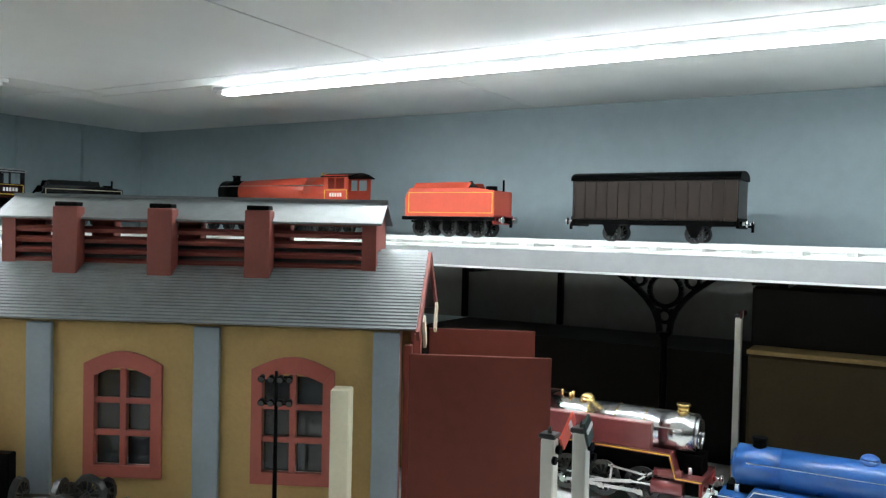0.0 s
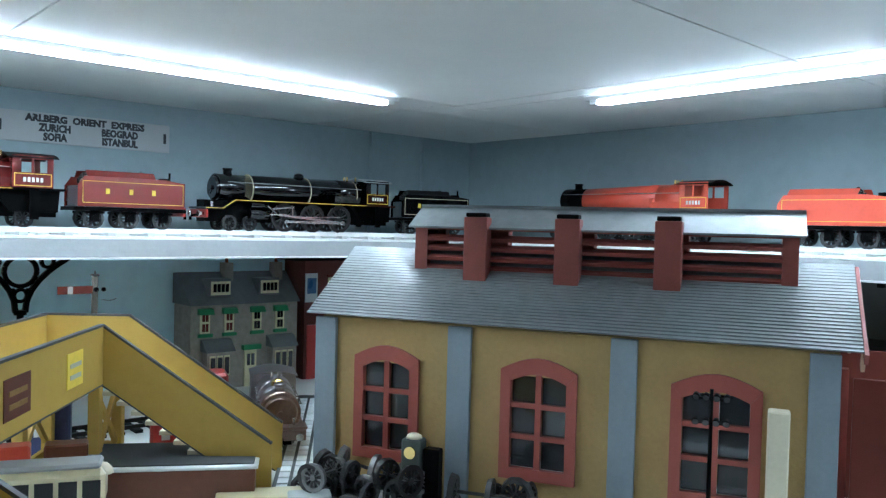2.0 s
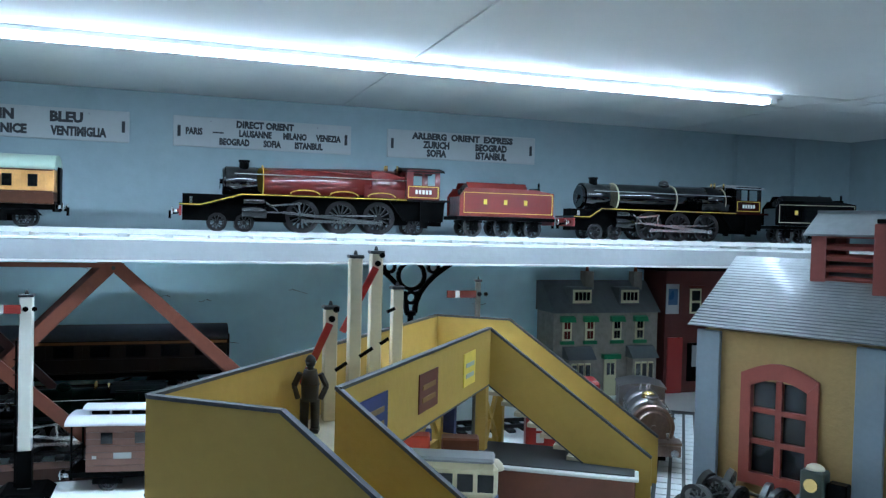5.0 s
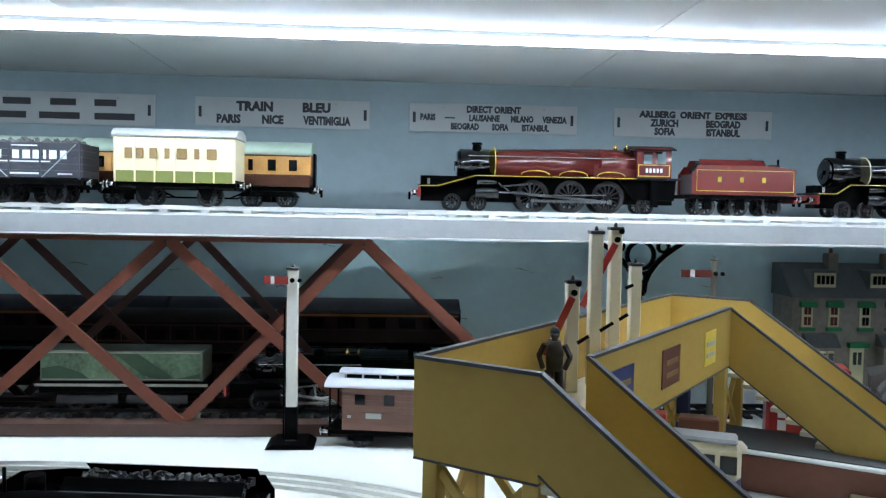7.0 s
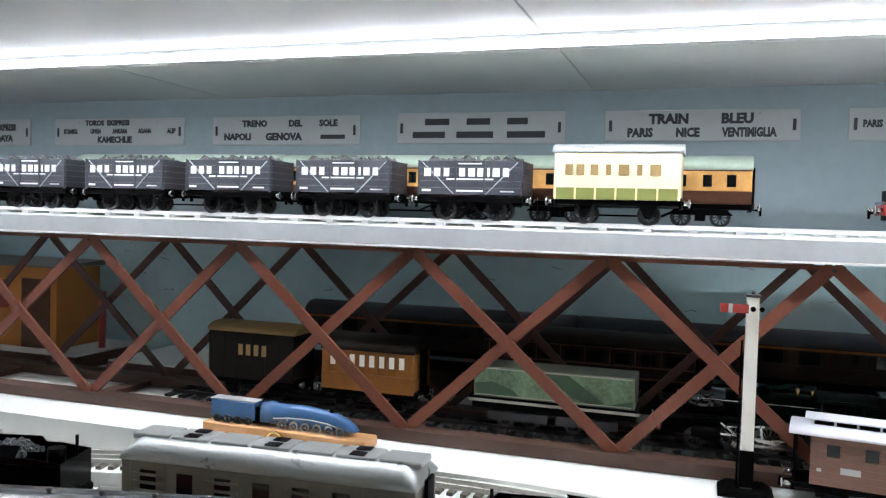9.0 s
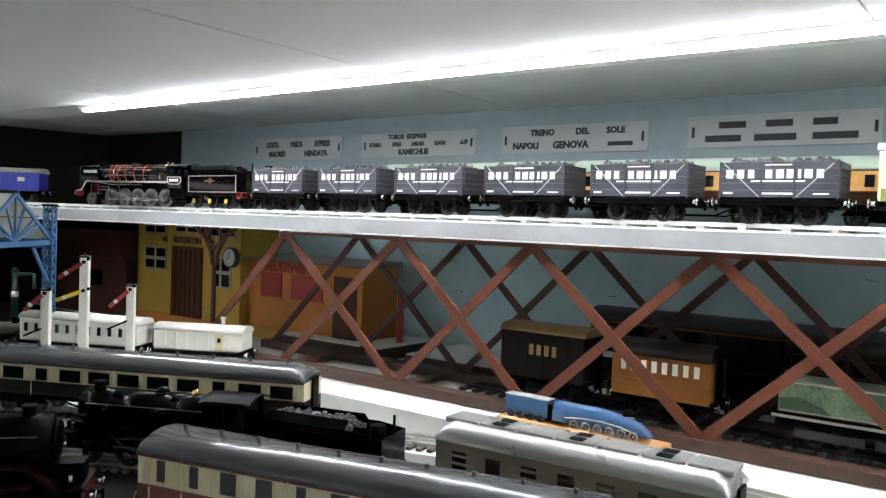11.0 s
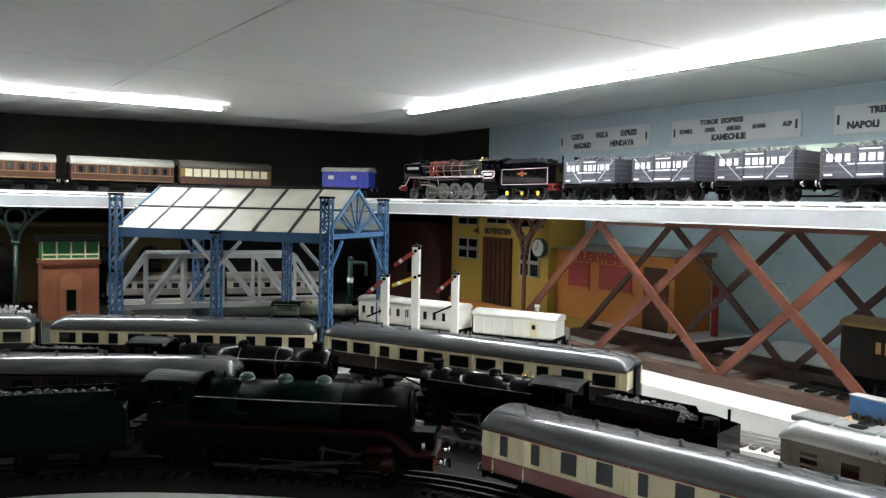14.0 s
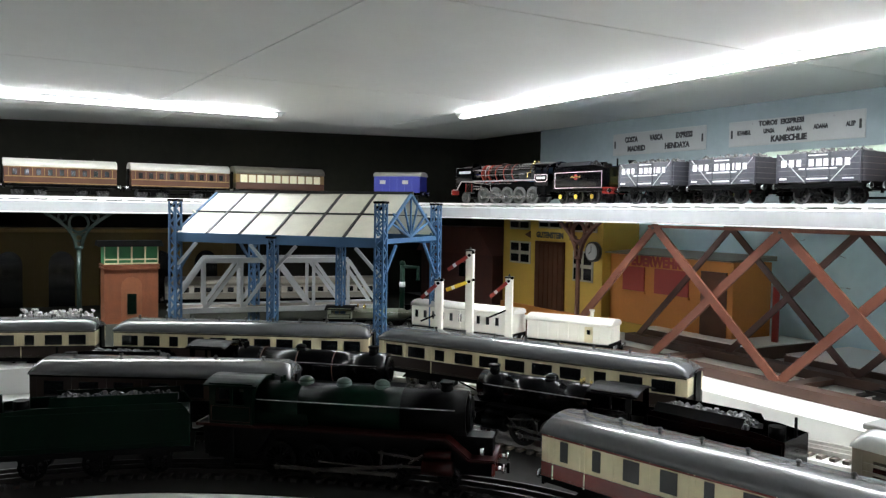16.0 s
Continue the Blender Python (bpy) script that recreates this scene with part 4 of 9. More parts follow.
def coach(label, m, L=0.42, lower=M_CHOC, upper=M_CREAM, roof=M_GREYROOF, win=M_WINDK, n=9, top=0.084, vents=8, end=0.0, doors=(), w=0.0305, band=None,
          slats=False, axles=None, name="passenger_coach", category="coach", clerestory=False, winh=(0.5, 0.85), wfrac=0.55, group="", skylights=False, lining=None, waist=0.42):
    t = thing(name, label, category, m, group)
    z0, z1 = 0.026, top - 0.018
    bm = bmesh.new()
    box(bm, 0, L, -w + 0.003, w - 0.003, 0.020, z0)
    part("underframe", bm, M_MATTBLACK, t)
    zm = z0 + (z1 - z0) * waist
    bm = bmesh.new()
    box(bm, 0.001, L - 0.001, -w, w, z0 + 0.0001, zm, 0.0008)
    part("lower_body", bm, lower, t)
    bm = bmesh.new()
    box(bm, 0.001, L - 0.001, -w + 0.0006, w - 0.0006, zm + 0.0001, z1, 0.0008)
    part("upper_body", bm, upper, t)
    bm = bmesh.new()
    arc_roof(bm, L, w + 0.0012, z1 + 0.0002, top - z1, 0, 14, end)
    rf = part("roof", bm, roof, t)
    if clerestory:
        bm = bmesh.new()
        box(bm, L * 0.06, L * 0.94, -w * 0.45, w * 0.45, top - 0.003, top + 0.004)
        part("clerestory_window_band", bm, M_WINDK, rf)
        bm = bmesh.new()
        arc_roof(bm, L * 0.90, w * 0.52, top + 0.0042, 0.0035, L * 0.05, 8)
        part("clerestory_roof", bm, roof, rf)
    if skylights:
        for k in range(7):
            kx = L * (k + 0.5) / 7
            bm = bmesh.new()
            box(bm, kx - L / 15, kx + L / 15, -w * 0.50, w * 0.50, top - 0.0045, top + 0.0004, 0.0010)
            part("roof_panel", bm, roof, rf)
            if k % 2:
                bm = bmesh.new()
                box(bm, kx - L / 42, kx + L / 42, -w * 0.42, -w * 0.10, top + 0.0006, top + 0.0016)
                box(bm, kx - L / 42, kx + L / 42, w * 0.10, w * 0.42, top + 0.0006, top + 0.0016)
                part("roof_hatch", bm, M_WINDK, rf)
    for k in range(vents):
        bm = bmesh.new()
        vx = L * (k + 0.7) / (vents + 0.4)
        rod(bm, (vx, 0, top - 0.002), (vx, 0, top + 0.002), 0.0016, seg=8)
        dome(bm, vx, 0, top + 0.002, 0.0026, 0.0024, 8, 3)
        part("roof_vent", bm, M_IRON, rf)
    za, zb = z0 + (z1 - z0) * winh[0], z0 + (z1 - z0) * winh[1]
    pitch = (L - 0.02) / n
    for s in (-1, 1):
        ya, yb = sorted((s * (w - 0.0004), s * (w + 0.0003)))
        for k in range(n):
            x = 0.01 + pitch * (k + 0.5)
            ww = pitch * wfrac * (0.55 if k in doors else 1.0) / 2
            bm = bmesh.new()
            box(bm, x - ww, x + ww, ya, yb, za, zb)
            part("window", bm, win, t)
            if slats and k % 2 == 0:
                for q in range(6):
                    bm = bmesh.new()
                    zq = z0 + 0.004 + q * (z1 - z0 - 0.008) / 6
                    bar(bm, (x - pitch * 0.42, s * (w + 0.0008), zq), (x + pitch * 0.42, s * (w + 0.0008), zq), 0.0014, 0.0022)
                    part("side_slat", bm, upper, t)
        yc = s * (w + 0.0003)
        for zz in (zm, z1 - 0.001, z0 + 0.002):
            bm = bmesh.new()
            bar(bm, (0.002, yc, zz), (L - 0.002, yc, zz), 0.0008, 0.0016)
            part("beading", bm, lining or lower, t)
        for k in range(n + 1):
            x = 0.01 + pitch * k
            bm = bmesh.new()
            bar(bm, (x, yc, zm), (x, yc, z1), 0.0006, 0.0012, (1, 0, 0))
            part("panel_strip", bm, lining or upper, t)
            if k in doors:
                bm = bmesh.new()
                bar(bm, (x + pitch * 0.15, yc, z0), (x + pitch * 0.15, yc, z1), 0.0008, 0.0010, (1, 0, 0))
                part("door_edge", bm, lining or upper, t)
    if band:
        for s in (-1, 1):
            bm = bmesh.new()
            box(bm, 0.002, L - 0.002, *sorted((s * (w + 0.0002), s * (w + 0.0008))), z1 - 0.005, z1 - 0.0015)
            part("coloured_band", bm, band, t)
    xs = axles or (L * 0.12, L * 0.12 + 0.045, L * 0.88 - 0.045, L * 0.88)
    wheels(t, xs, 0.0105)
    groups = [(xs[0] - 0.014, xs[1] + 0.014), (xs[2] - 0.014, xs[3] + 0.014)] if len(xs) == 4 else [(x - 0.012, x + 0.012) for x in xs]
    for a, b in groups:
        for s in (-1, 1):
            bm = bmesh.new()
            prism(bm, [(a, 0.013), (b, 0.013), (b - 0.006, 0.0195), (a + 0.006, 0.0195)], *sorted((s * 0.0215, s * 0.0245)))
            box(bm, (a + b) / 2 - 0.006, (a + b) / 2 + 0.006, *sorted((s * 0.0215, s * 0.0252)), 0.006, 0.013)
            part("bogie_frame", bm, M_MATTBLACK, t)
    for s in (-1, 1):
        bm = bmesh.new()
        bar(bm, (L * 0.3, s * 0.022, 0.018), (L * 0.36, s * 0.022, 0.010), 0.0015, 0.002)
        bar(bm, (L * 0.36, s * 0.022, 0.010), (L * 0.64, s * 0.022, 0.010), 0.0015, 0.002)
        bar(bm, (L * 0.64, s * 0.022, 0.010), (L * 0.70, s * 0.022, 0.018), 0.0015, 0.002)
        part("truss_rod", bm, M_MATTBLACK, t)
    for x in (-0.003, L):
        bm = bmesh.new()
        box(bm, x, x + 0.003, -0.010, 0.010, z0, z1 + 0.004, 0.0008)
        part("gangway", bm, M_MATTBLACK, t)
    buffers(t, L, 1, beam=M_MATTBLACK)
    buffers(t, 0.0, -1, beam=M_MATTBLACK)
    return t


def van(label, m, L=0.13, body=M_VANBLUE, roof=M_WHROOF, top=0.078, letters=(), ribs=6, letter_m=M_WHITE, chimney=False, band=None, band_m=None, w=0.0285, slots=0, door=None, end_m=None):
    t = thing("goods_van", label, "wagon", m)
    z0, z1 = 0.026, top - 0.011
    bm = bmesh.new()
    box(bm, 0, L, -0.0265, 0.0265, 0.020, z0)
    part("underframe", bm, M_MATTBLACK, t)
    bm = bmesh.new()
    box(bm, 0.001, L - 0.001, -w, w, z0 + 0.0002, z1, 0.0008)
    part("body", bm, body, t)
    bm = bmesh.new()
    arc_roof(bm, L + 0.002, w + 0.0015, z1 + 0.0002, top - z1, -0.001, 12)
    part("roof", bm, roof, t)
    for s in (-1, 1):
        for k in range(ribs + 1):
            bm = bmesh.new()
            x = 0.003 + (L - 0.006) * k / ribs
            bar(bm, (x, s * (w + 0.0005), z0), (x, s * (w + 0.0005), z1), 0.0012, 0.0020, (1, 0, 0))
            part("side_rib", bm, body, t)
    if letters:
        for s in (-1, 1):
            for a, b in letters:
                bm = bmesh.new()
                box(bm, L * a, L * b, *sorted((s * (w + 0.0006), s * (w + 0.0012))), z0 + (z1 - z0) * 0.52, z0 + (z1 - z0) * 0.75)
                part("letter_bar", bm, letter_m, t, "plain letter bar")
    if band:
        bm = bmesh.new()
        for s in (-1, 1):
            box(bm, 0.002, L - 0.002, *sorted((s * (w + 0.0002), s * (w + 0.0010))), z0, z0 + (z1 - z0) * band)
        part("lower_band", bm, band_m, t)
    for k in range(slots):
        for s in (-1, 1):
            bm = bmesh.new()
            x = 0.010 + (L - 0.026) * k / max(1, slots - 1)
            box(bm, x, x + 0.0065, *sorted((s * (w - 0.0002), s * (w + 0.0007))), z0 + (z1 - z0) * 0.42, z0 + (z1 - z0) * 0.80)
            part("slot_window", bm, M_WINDK, t, "dark slot window")
    if door is not None:
        for s in (-1, 1):
            bm = bmesh.new()
            box(bm, door, door + 0.014, *sorted((s * (w - 0.0002), s * (w + 0.0014))), z0 + 0.002, z1 - 0.003)
            d = part("door", bm, M_CREAM, t)
            bm = bmesh.new()
            box(bm, door + 0.004, door + 0.010, *sorted((s * (w + 0.0015), s * (w + 0.002))), z0 + (z1 - z0) * 0.5, z1 - 0.008)
            part("door_window", bm, M_WINDK, d)
    if end_m is not None:
        bm = bmesh.new()
        box(bm, -0.0012, 0.0008, -w, w, z0 + 0.0004, z1 + 0.001)
        part("end_panel", bm, end_m, t, "brown end panel")
    if chimney:
        bm = bmesh.new()
        rod(bm, (L * 0.72, 0, top - 0.003), (L * 0.72, 0, top + 0.010), 0.0035, seg=10)
        rod(bm, (L * 0.72, 0, top + 0.010), (L * 0.72, 0, top + 0.013), 0.0048, seg=10)
        part("stove_chimney", bm, roof, t)
    wheels(t, (L * 0.25, L * 0.75), 0.0105)
    for x in (L * 0.25, L * 0.75):
        for s in (-1, 1):
            bm = bmesh.new()
            prism(bm, [(x - 0.010, 0.020), (x + 0.010, 0.020), (x + 0.003, 0.006), (x - 0.003, 0.006)], *sorted((s * 0.0215, s * 0.0245)))
            part("axle_guard", bm, M_MATTBLACK, t)
    buffers(t, L, 1, beam=M_MATTBLACK)
    buffers(t, 0.0, -1, beam=M_MATTBLACK)
    return t


def freight_engine(m):
    """A ten-coupled freight locomotive: high lined footplate, deflectors, banded boiler, outside gear."""
    t = thing("steam_locomotive", "gloss black ten-coupled freight locomotive with red boiler bands and smoke deflectors", "locomotive", m)
    zp, zc, r = 0.0480, 0.0625, 0.0185
    bm = bmesh.new()
    box(bm, 0.008, 0.290, -0.011, 0.011, 0.013, zp - 0.004)
    part("main_frame", bm, M_MATTBLACK, t)
    bm = bmesh.new()
    prism(bm, [(0.004, 0.027), (0.022, 0.027), (0.036, zp - 0.003), (0.262, zp - 0.003), (0.262, zp), (0.034, zp), (0.020, 0.030), (0.004, 0.030)], -0.0275, 0.0275)
    part("running_plate", bm, M_BLACK, t)
    for s in (-1, 1):
        for off, mt in ((0.0, M_WHITE), (-0.0018, M_PINKLINE)):
            bm = bmesh.new()
            pts = [(0.006, 0.0292), (0.0205, 0.0292), (0.0345, zp - 0.0008), (0.258, zp - 0.0008)]
            for p, q in zip(pts, pts[1:]):
                bar(bm, (p[0], s * 0.0279, p[1] + off), (q[0], s * 0.0279, q[1] + off), 0.0006, 0.0007)
            part("footplate_lining", bm, mt, t)
    bm = bmesh.new()
    rod(bm, (0.018, 0, zc), (0.074, 0, zc), r - 0.0006, seg=32)
    sb = part("smokebox", bm, M_BLACK, t)
    bm = bmesh.new()
    rod(bm, (0.0145, 0, zc), (0.0178, 0, zc), r * 0.66, r * 0.84, seg=24)
    rod(bm, (0.0125, 0, zc), (0.0145, 0, zc), r * 0.14, seg=8)
    part("smokebox_door", bm, M_BLACK, sb)
    bm = bmesh.new()
    rod(bm, (0.0742, 0, zc), (0.205, 0, zc), r, r + 0.0006, seg=32)
    part("boiler", bm, M_BLACK, t)
    bm = bmesh.new()
    fire = [(r * 1.06 * math.cos(math.pi * k / 16), zc + r * 1.06 * math.sin(math.pi * k / 16)) for k in range(17)]
    prism(bm, fire + [(-r * 0.98, zp), (r * 0.98, zp)], 0.2052, 0.258, "x")
    part("firebox", bm, M_BLACK, t)
    for bx in (0.0915, 0.113, 0.135, 0.160, 0.185):
        bm = bmesh.new()
        rod(bm, (bx - 0.0007, 0, zc), (bx + 0.0007, 0, zc), r + 0.0009, seg=32)
        part("boiler_band", bm, M_ORANGE, t, "thin orange-red boiler band")
    for s in (-1, 1):
        bm = bmesh.new()
        arc = [(0.105, s * (r + 0.0016) * math.cos(a), zc + (r + 0.0016) * math.sin(a)) for a in [math.radians(-35 + 9 * k) for k in range(11)]]
        for p, q in zip(arc, arc[1:]):
            rod(bm, p, q, 0.0009, seg=6)
        part("feed_pipe", bm, M_STEEL, t)
        for zz, yy, x0, x1, rr in ((zc + r * 0.40, r + 0.0012, 0.020, 0.255, 0.0007), (zc - r * 0.18, r + 0.0022, 0.076, 0.225, 0.0008), (zc + r * 0.66, r * 0.80, 0.110, 0.250, 0.0006)):
            bm = bmesh.new()
            rod(bm, (x0, s * yy, zz), (x1, s * yy, zz), rr, seg=6)
            for k in range(7):
                kx = x0 + (x1 - x0) * (k + 0.5) / 7
                rod(bm, (kx, s * (yy - 0.003), zz), (kx, s * (yy + 0.0006), zz), 0.0009, seg=6)
            part("handrail", bm, M_STEEL, t)
        for k in range(5):
            bm = bmesh.new()
            rod(bm, (0.200 + k * 0.008, s * r * 0.62, zc + r * 0.80), (0.200 + k * 0.008, s * r * 0.66, zc + r * 0.88), 0.0013, seg=8)
            part("washout_plug", bm, M_STEEL, t)
        # gold pipework beside the cab front
        bm = bmesh.new()
        pts = [(0.2345, zp + 0.004), (0.2345, zp + 0.012), (0.243, zp + 0.014), (0.2445, zc + r * 0.55), (0.250, zc + r * 0.95), (0.2575, zc + r * 0.70), (0.2575, zp + 0.006)]
        for p, q in zip(pts, pts[1:]):
            rod(bm, (p[0], s * (r + 0.0045), p[1]), (q[0], s * (r + 0.0045), q[1]), 0.0011, seg=6)
        part("brass_pipe", bm, M_GOLD, t, "bent brass pipe")
    bm = bmesh.new()
    rod(bm, (0.052, 0, zc + r - 0.003), (0.052, 0, zc + r + 0.0035), 0.0090, 0.0084, seg=18)
    rod(bm, (0.052, 0, zc + r + 0.0035), (0.052, 0, zc + r + 0.0055), 0.0094, 0.0090, seg=18)
    part("chimney", bm, M_MATTBLACK, t)
    bm = bmesh.new()
    dome(bm, 0.146, 0, zc + r - 0.001, 0.0085, 0.0045, 16)
    part("steam_dome", bm, M_BLACK, t)
    for k in (-0.0055, 0.0055):
        bm = bmesh.new()
        rod(bm, (0.238, k, zc + r), (0.238, k, zc + r + 0.0050), 0.0028, 0.0020, seg=8)
        part("safety_valve", bm, M_GOLD, t)
    # cab
    x0, x1, zr = 0.2585, 0.296, 0.0790
    for s in (-1, 1):
        ya, yb = sorted((s * 0.0270, s * 0.0280))
        bm = bmesh.new()
        prism(bm, [(x0, zp - 0.009), (x0 + 0.005, zp - 0.013), (x1, zp - 0.013), (x1, 0.0600), (x0, 0.0600)], ya, yb)
        for xa, xb in ((x0, x0 + 0.0040), (x0 + 0.0165, x0 + 0.0190), (x1 - 0.0050, x1)):
            box(bm, xa, xb, ya, yb, 0.0600, 0.0740)
        box(bm, x0, x1, ya, yb, 0.0740, 0.0770)
        cab = part("cab_side", bm, M_BLACK, t)
        bm = bmesh.new()
        out = [(x0 + 0.002, 0.0470), (x0 + 0.007, 0.0425), (x1 - 0.007, 0.0425), (x1 - 0.002, 0.0470), (x1 - 0.002, 0.0560), (x0 + 0.002, 0.0560)]
        for p, q in zip(out, out[1:] + out[:1]):
            bar(bm, (p[0], s * 0.0284, p[1]), (q[0], s * 0.0284, q[1]), 0.0006, 0.0009)
        part("cab_lining", bm, M_PINKLINE, cab)
        for k in range(5):
            bm = bmesh.new()
            kx = x0 + 0.0070 + k * 0.0048
            box(bm, kx, kx + 0.0034, *sorted((s * 0.0282, s * 0.0287)), 0.0475, 0.0525)
            part("number_bar", bm, M_WHITE, cab, "plain white number bar")
    bm = bmesh.new()
    box(bm, x0 - 0.0003, x0 + 0.0012, -0.0268, 0.0268, zp, 0.0765)
    part("cab_front", bm, M_BLACK, t)
    bm = bmesh.new()
    arc = [(-0.0290 + 0.058 * k / 10, zr - 0.003 + 0.0065 * math.sin(math.pi * k / 10)) for k in range(11)]
    prism(bm, arc + [(a, b - 0.0013) for a, b in arc[::-1]], x0 - 0.009, x1 + 0.010, "x")
    part("cab_roof", bm, M_BLACK, t)
    for s in (-1, 1):
        ya, yb = sorted((s * 0.0258, s * 0.0268))
        bm = bmesh.new()
        prism(bm, [(0.016, 0.0310), (0.021, 0.0310), (0.034, zp + 0.001), (0.070, zp + 0.001), (0.070, 0.0765), (0.020, 0.0765), (0.016, 0.0735)], ya, yb)
        d = part("smoke_deflector", bm, M_BLACK, t)
        bm = bmesh.new()
        box(bm, 0.0265, 0.064, *sorted((s * 0.0269, s * 0.0275)), 0.0635, 0.0690)
        part("name_plate", bm, M_SIGN, d, "pale name plate without letters")
        bm = bmesh.new()
        for p, q in (((0.0165, 0.033), (0.0165, 0.0735)), ((0.0165, 0.0735), (0.0202, 0.0762)), ((0.0202, 0.0762), (0.069, 0.0762))):
            bar(bm, (p[0], s * 0.0270, p[1]), (q[0], s * 0.0270, q[1]), 0.0006, 0.0010)
        part("deflector_edge", bm, M_STEEL, d)
        # cylinder with red lining
        bm = bmesh.new()
        box(bm, 0.0465, 0.0735, *sorted((s * 0.0175, s * 0.0278)), 0.0205, 0.0440, 0.0030)
        cy = part("cylinder", bm, M_BLACK, t)
        for x in (0.0495, 0.0700):
            bm = bmesh.new()
            box(bm, x, x + 0.0014, *sorted((s * 0.0279, s * 0.0284)), 0.0235, 0.0415)
            part("cylinder_lining", bm, M_RED, cy)
        bm = bmesh.new()
        rod(bm, (0.0440, s * 0.0225, 0.0445), (0.0780, s * 0.0225, 0.0445), 0.0022, seg=10)
        part("valve_chest", bm, M_STEEL, cy)
    drivers = (0.0977, 0.135, 0.171, 0.207, 0.2465)
    dr = 0.0163
    wheels(t, drivers, dr, M_TINWHEEL, name="driving_wheel", spokes=14)
    wheels(t, (0.040,), 0.0115, M_TINWHEEL, name="pony_wheel")
    for s in (-1, 1):
        ya, yc = s * 0.0235, s * 0.0262
        bm = bmesh.new()
        bar(bm, (drivers[0], ya, dr - 0.004), (drivers[-1], ya, dr - 0.004), 0.0016, 0.0034)
        for d in drivers:
            rod(bm, (d, ya - s * 0.002, dr - 0.004), (d, ya + s * 0.0022, dr - 0.004), 0.0034, seg=10)
        part("coupling_rod", bm, M_STEEL, t)
        bm = bmesh.new()
        bar(bm, (0.0735, yc, 0.0300), (0.103, yc, 0.0300), 0.0020, 0.0026)
        bar(bm, (0.0735, yc, 0.0360), (0.103, yc, 0.0350), 0.0016, 0.0018)
        bar(bm, (0.099, yc, 0.0300), (0.171, yc, dr - 0.004), 0.0018, 0.0034)
        rod(bm, (0.171, yc - s * 0.002, dr - 0.004), (0.171, yc + s * 0.0024, dr - 0.004), 0.0038, seg=10)
        part("connecting_rod", bm, M_STEEL, t)
        bm = bmesh.new()
        bar(bm, (0.078, yc, 0.0430), (0.128, yc, 0.0395), 0.0014, 0.0022)
        bar(bm, (0.1265, yc, 0.0440), (0.1305, yc, 0.0250), 0.0014, 0.0026)
        bar(bm, (0.129, yc, 0.0270), (0.166, yc, 0.0215), 0.0014, 0.0020)
        bar(bm, (0.098, yc, 0.0430), (0.100, yc, 0.0240), 0.0014, 0.0022)
        part("valve_gear", bm, M_STEEL, t)
        bm = bmesh.new()
        bar(bm, (0.118, s * 0.0262, 0.0405), (0.192, s * 0.0262, 0.0405), 0.0012, 0.0012)
        part("reach_rod", bm, M_STEEL, t)
        for x in (0.268, 0.286):
            bm = bmesh.new()
            bar(bm, (x, s * 0.0250, 0.0345), (x + 0.002, s * 0.0250, 0.0120), 0.0030, 0.0014)
            bar(bm, (x - 0.004, s * 0.0255, 0.0125), (x + 0.006, s * 0.0255, 0.0125), 0.0045, 0.0012)
            part("cab_step", bm, M_MATTBLACK, t)
    bm = bmesh.new()
    box(bm, 0.262, 0.300, -0.024, 0.024, 0.0180, zp - 0.0135)
    part("cab_underframe", bm, M_MATTBLACK, t)
    buffers(t, 0.004, -1, z=0.0235)
    for s in (-1, 1):
        bm = bmesh.new()
        box(bm, 0.010, 0.014, s * 0.015 - 0.002, s * 0.015 + 0.002, 0.0303, 0.0385, 0.0006)
        part("front_lamp", bm, M_SIGN, t)
    return t


M_TINWHEEL = mat("grey_cast_wheel", (0.16, 0.16, 0.155), 0.38, 0.7, vary=0.2)


# ---- trains on the shelf ----
NOSE = -1.840
freight_engine(along((NOSE + 0.002, 1.070), (NOSE + 0.298, 1.1175), RAIL))
tender("black lined tender with yellow axle boxes behind the freight locomotive", place(NOSE + 0.302, FRONT_Y, RAIL, 0), L=0.154, lining=M_PINKLINE, boxes=M_YEL, emblem=True, top=0.070, lowset=True)
w0 = coal_wagon(place(NOSE + 0.497, FRONT_Y, RAIL, 0))
for k in range(1, 6):
    copy_thing(w0, place(NOSE + 0.497 + 0.160 * k, FRONT_Y, RAIL, 0))
van("pale yellow brake van with white roof closing the coal train", place(NOSE + 0.497 + 0.160 * 6, FRONT_Y, RAIL, 0), L=0.138, body=M_CREAM, roof=M_SIGN, top=0.088, band=0.25, band_m=M_LIME, letters=((0.10, 0.16), (0.19, 0.25), (0.30, 0.36), (0.42, 0.46), (0.52, 0.60), (0.66, 0.70), (0.76, 0.84)), letter_m=M_OCHREBOX)
# back track of the long wall, from the corner by the shed to the far corner
loco("maroon express locomotive with black smokebox and yellow lining", place(-0.034, BACK_Y, RAIL, 0), L=0.345, body=M_MAROON, smoke=M_BLACK, frame_m=M_BLACK, lining=M_YEL,
     x_smoke=0.055, x_boiler=0.10, x_cab=0.285, drivers=(0.150, 0.200, 0.250), dr=0.0205, pony=(0.045, 0.078), pr=0.0105, trail=(0.300,), domes=(), chimney=0.078, r=0.0215, zc=0.064,
     taper=0.002, nameplates=(0.152, 0.202, 0.252), bands=(0.1005,), band_m=M_YEL, wheel_m=M_WHEELBLK)
tender("red tender with yellow letter bars behind the maroon express locomotive", place(0.318, BACK_Y, RAIL, 0), L=0.150, body=M_CRIMSON, letters=(0.30, 0.50, 0.70))
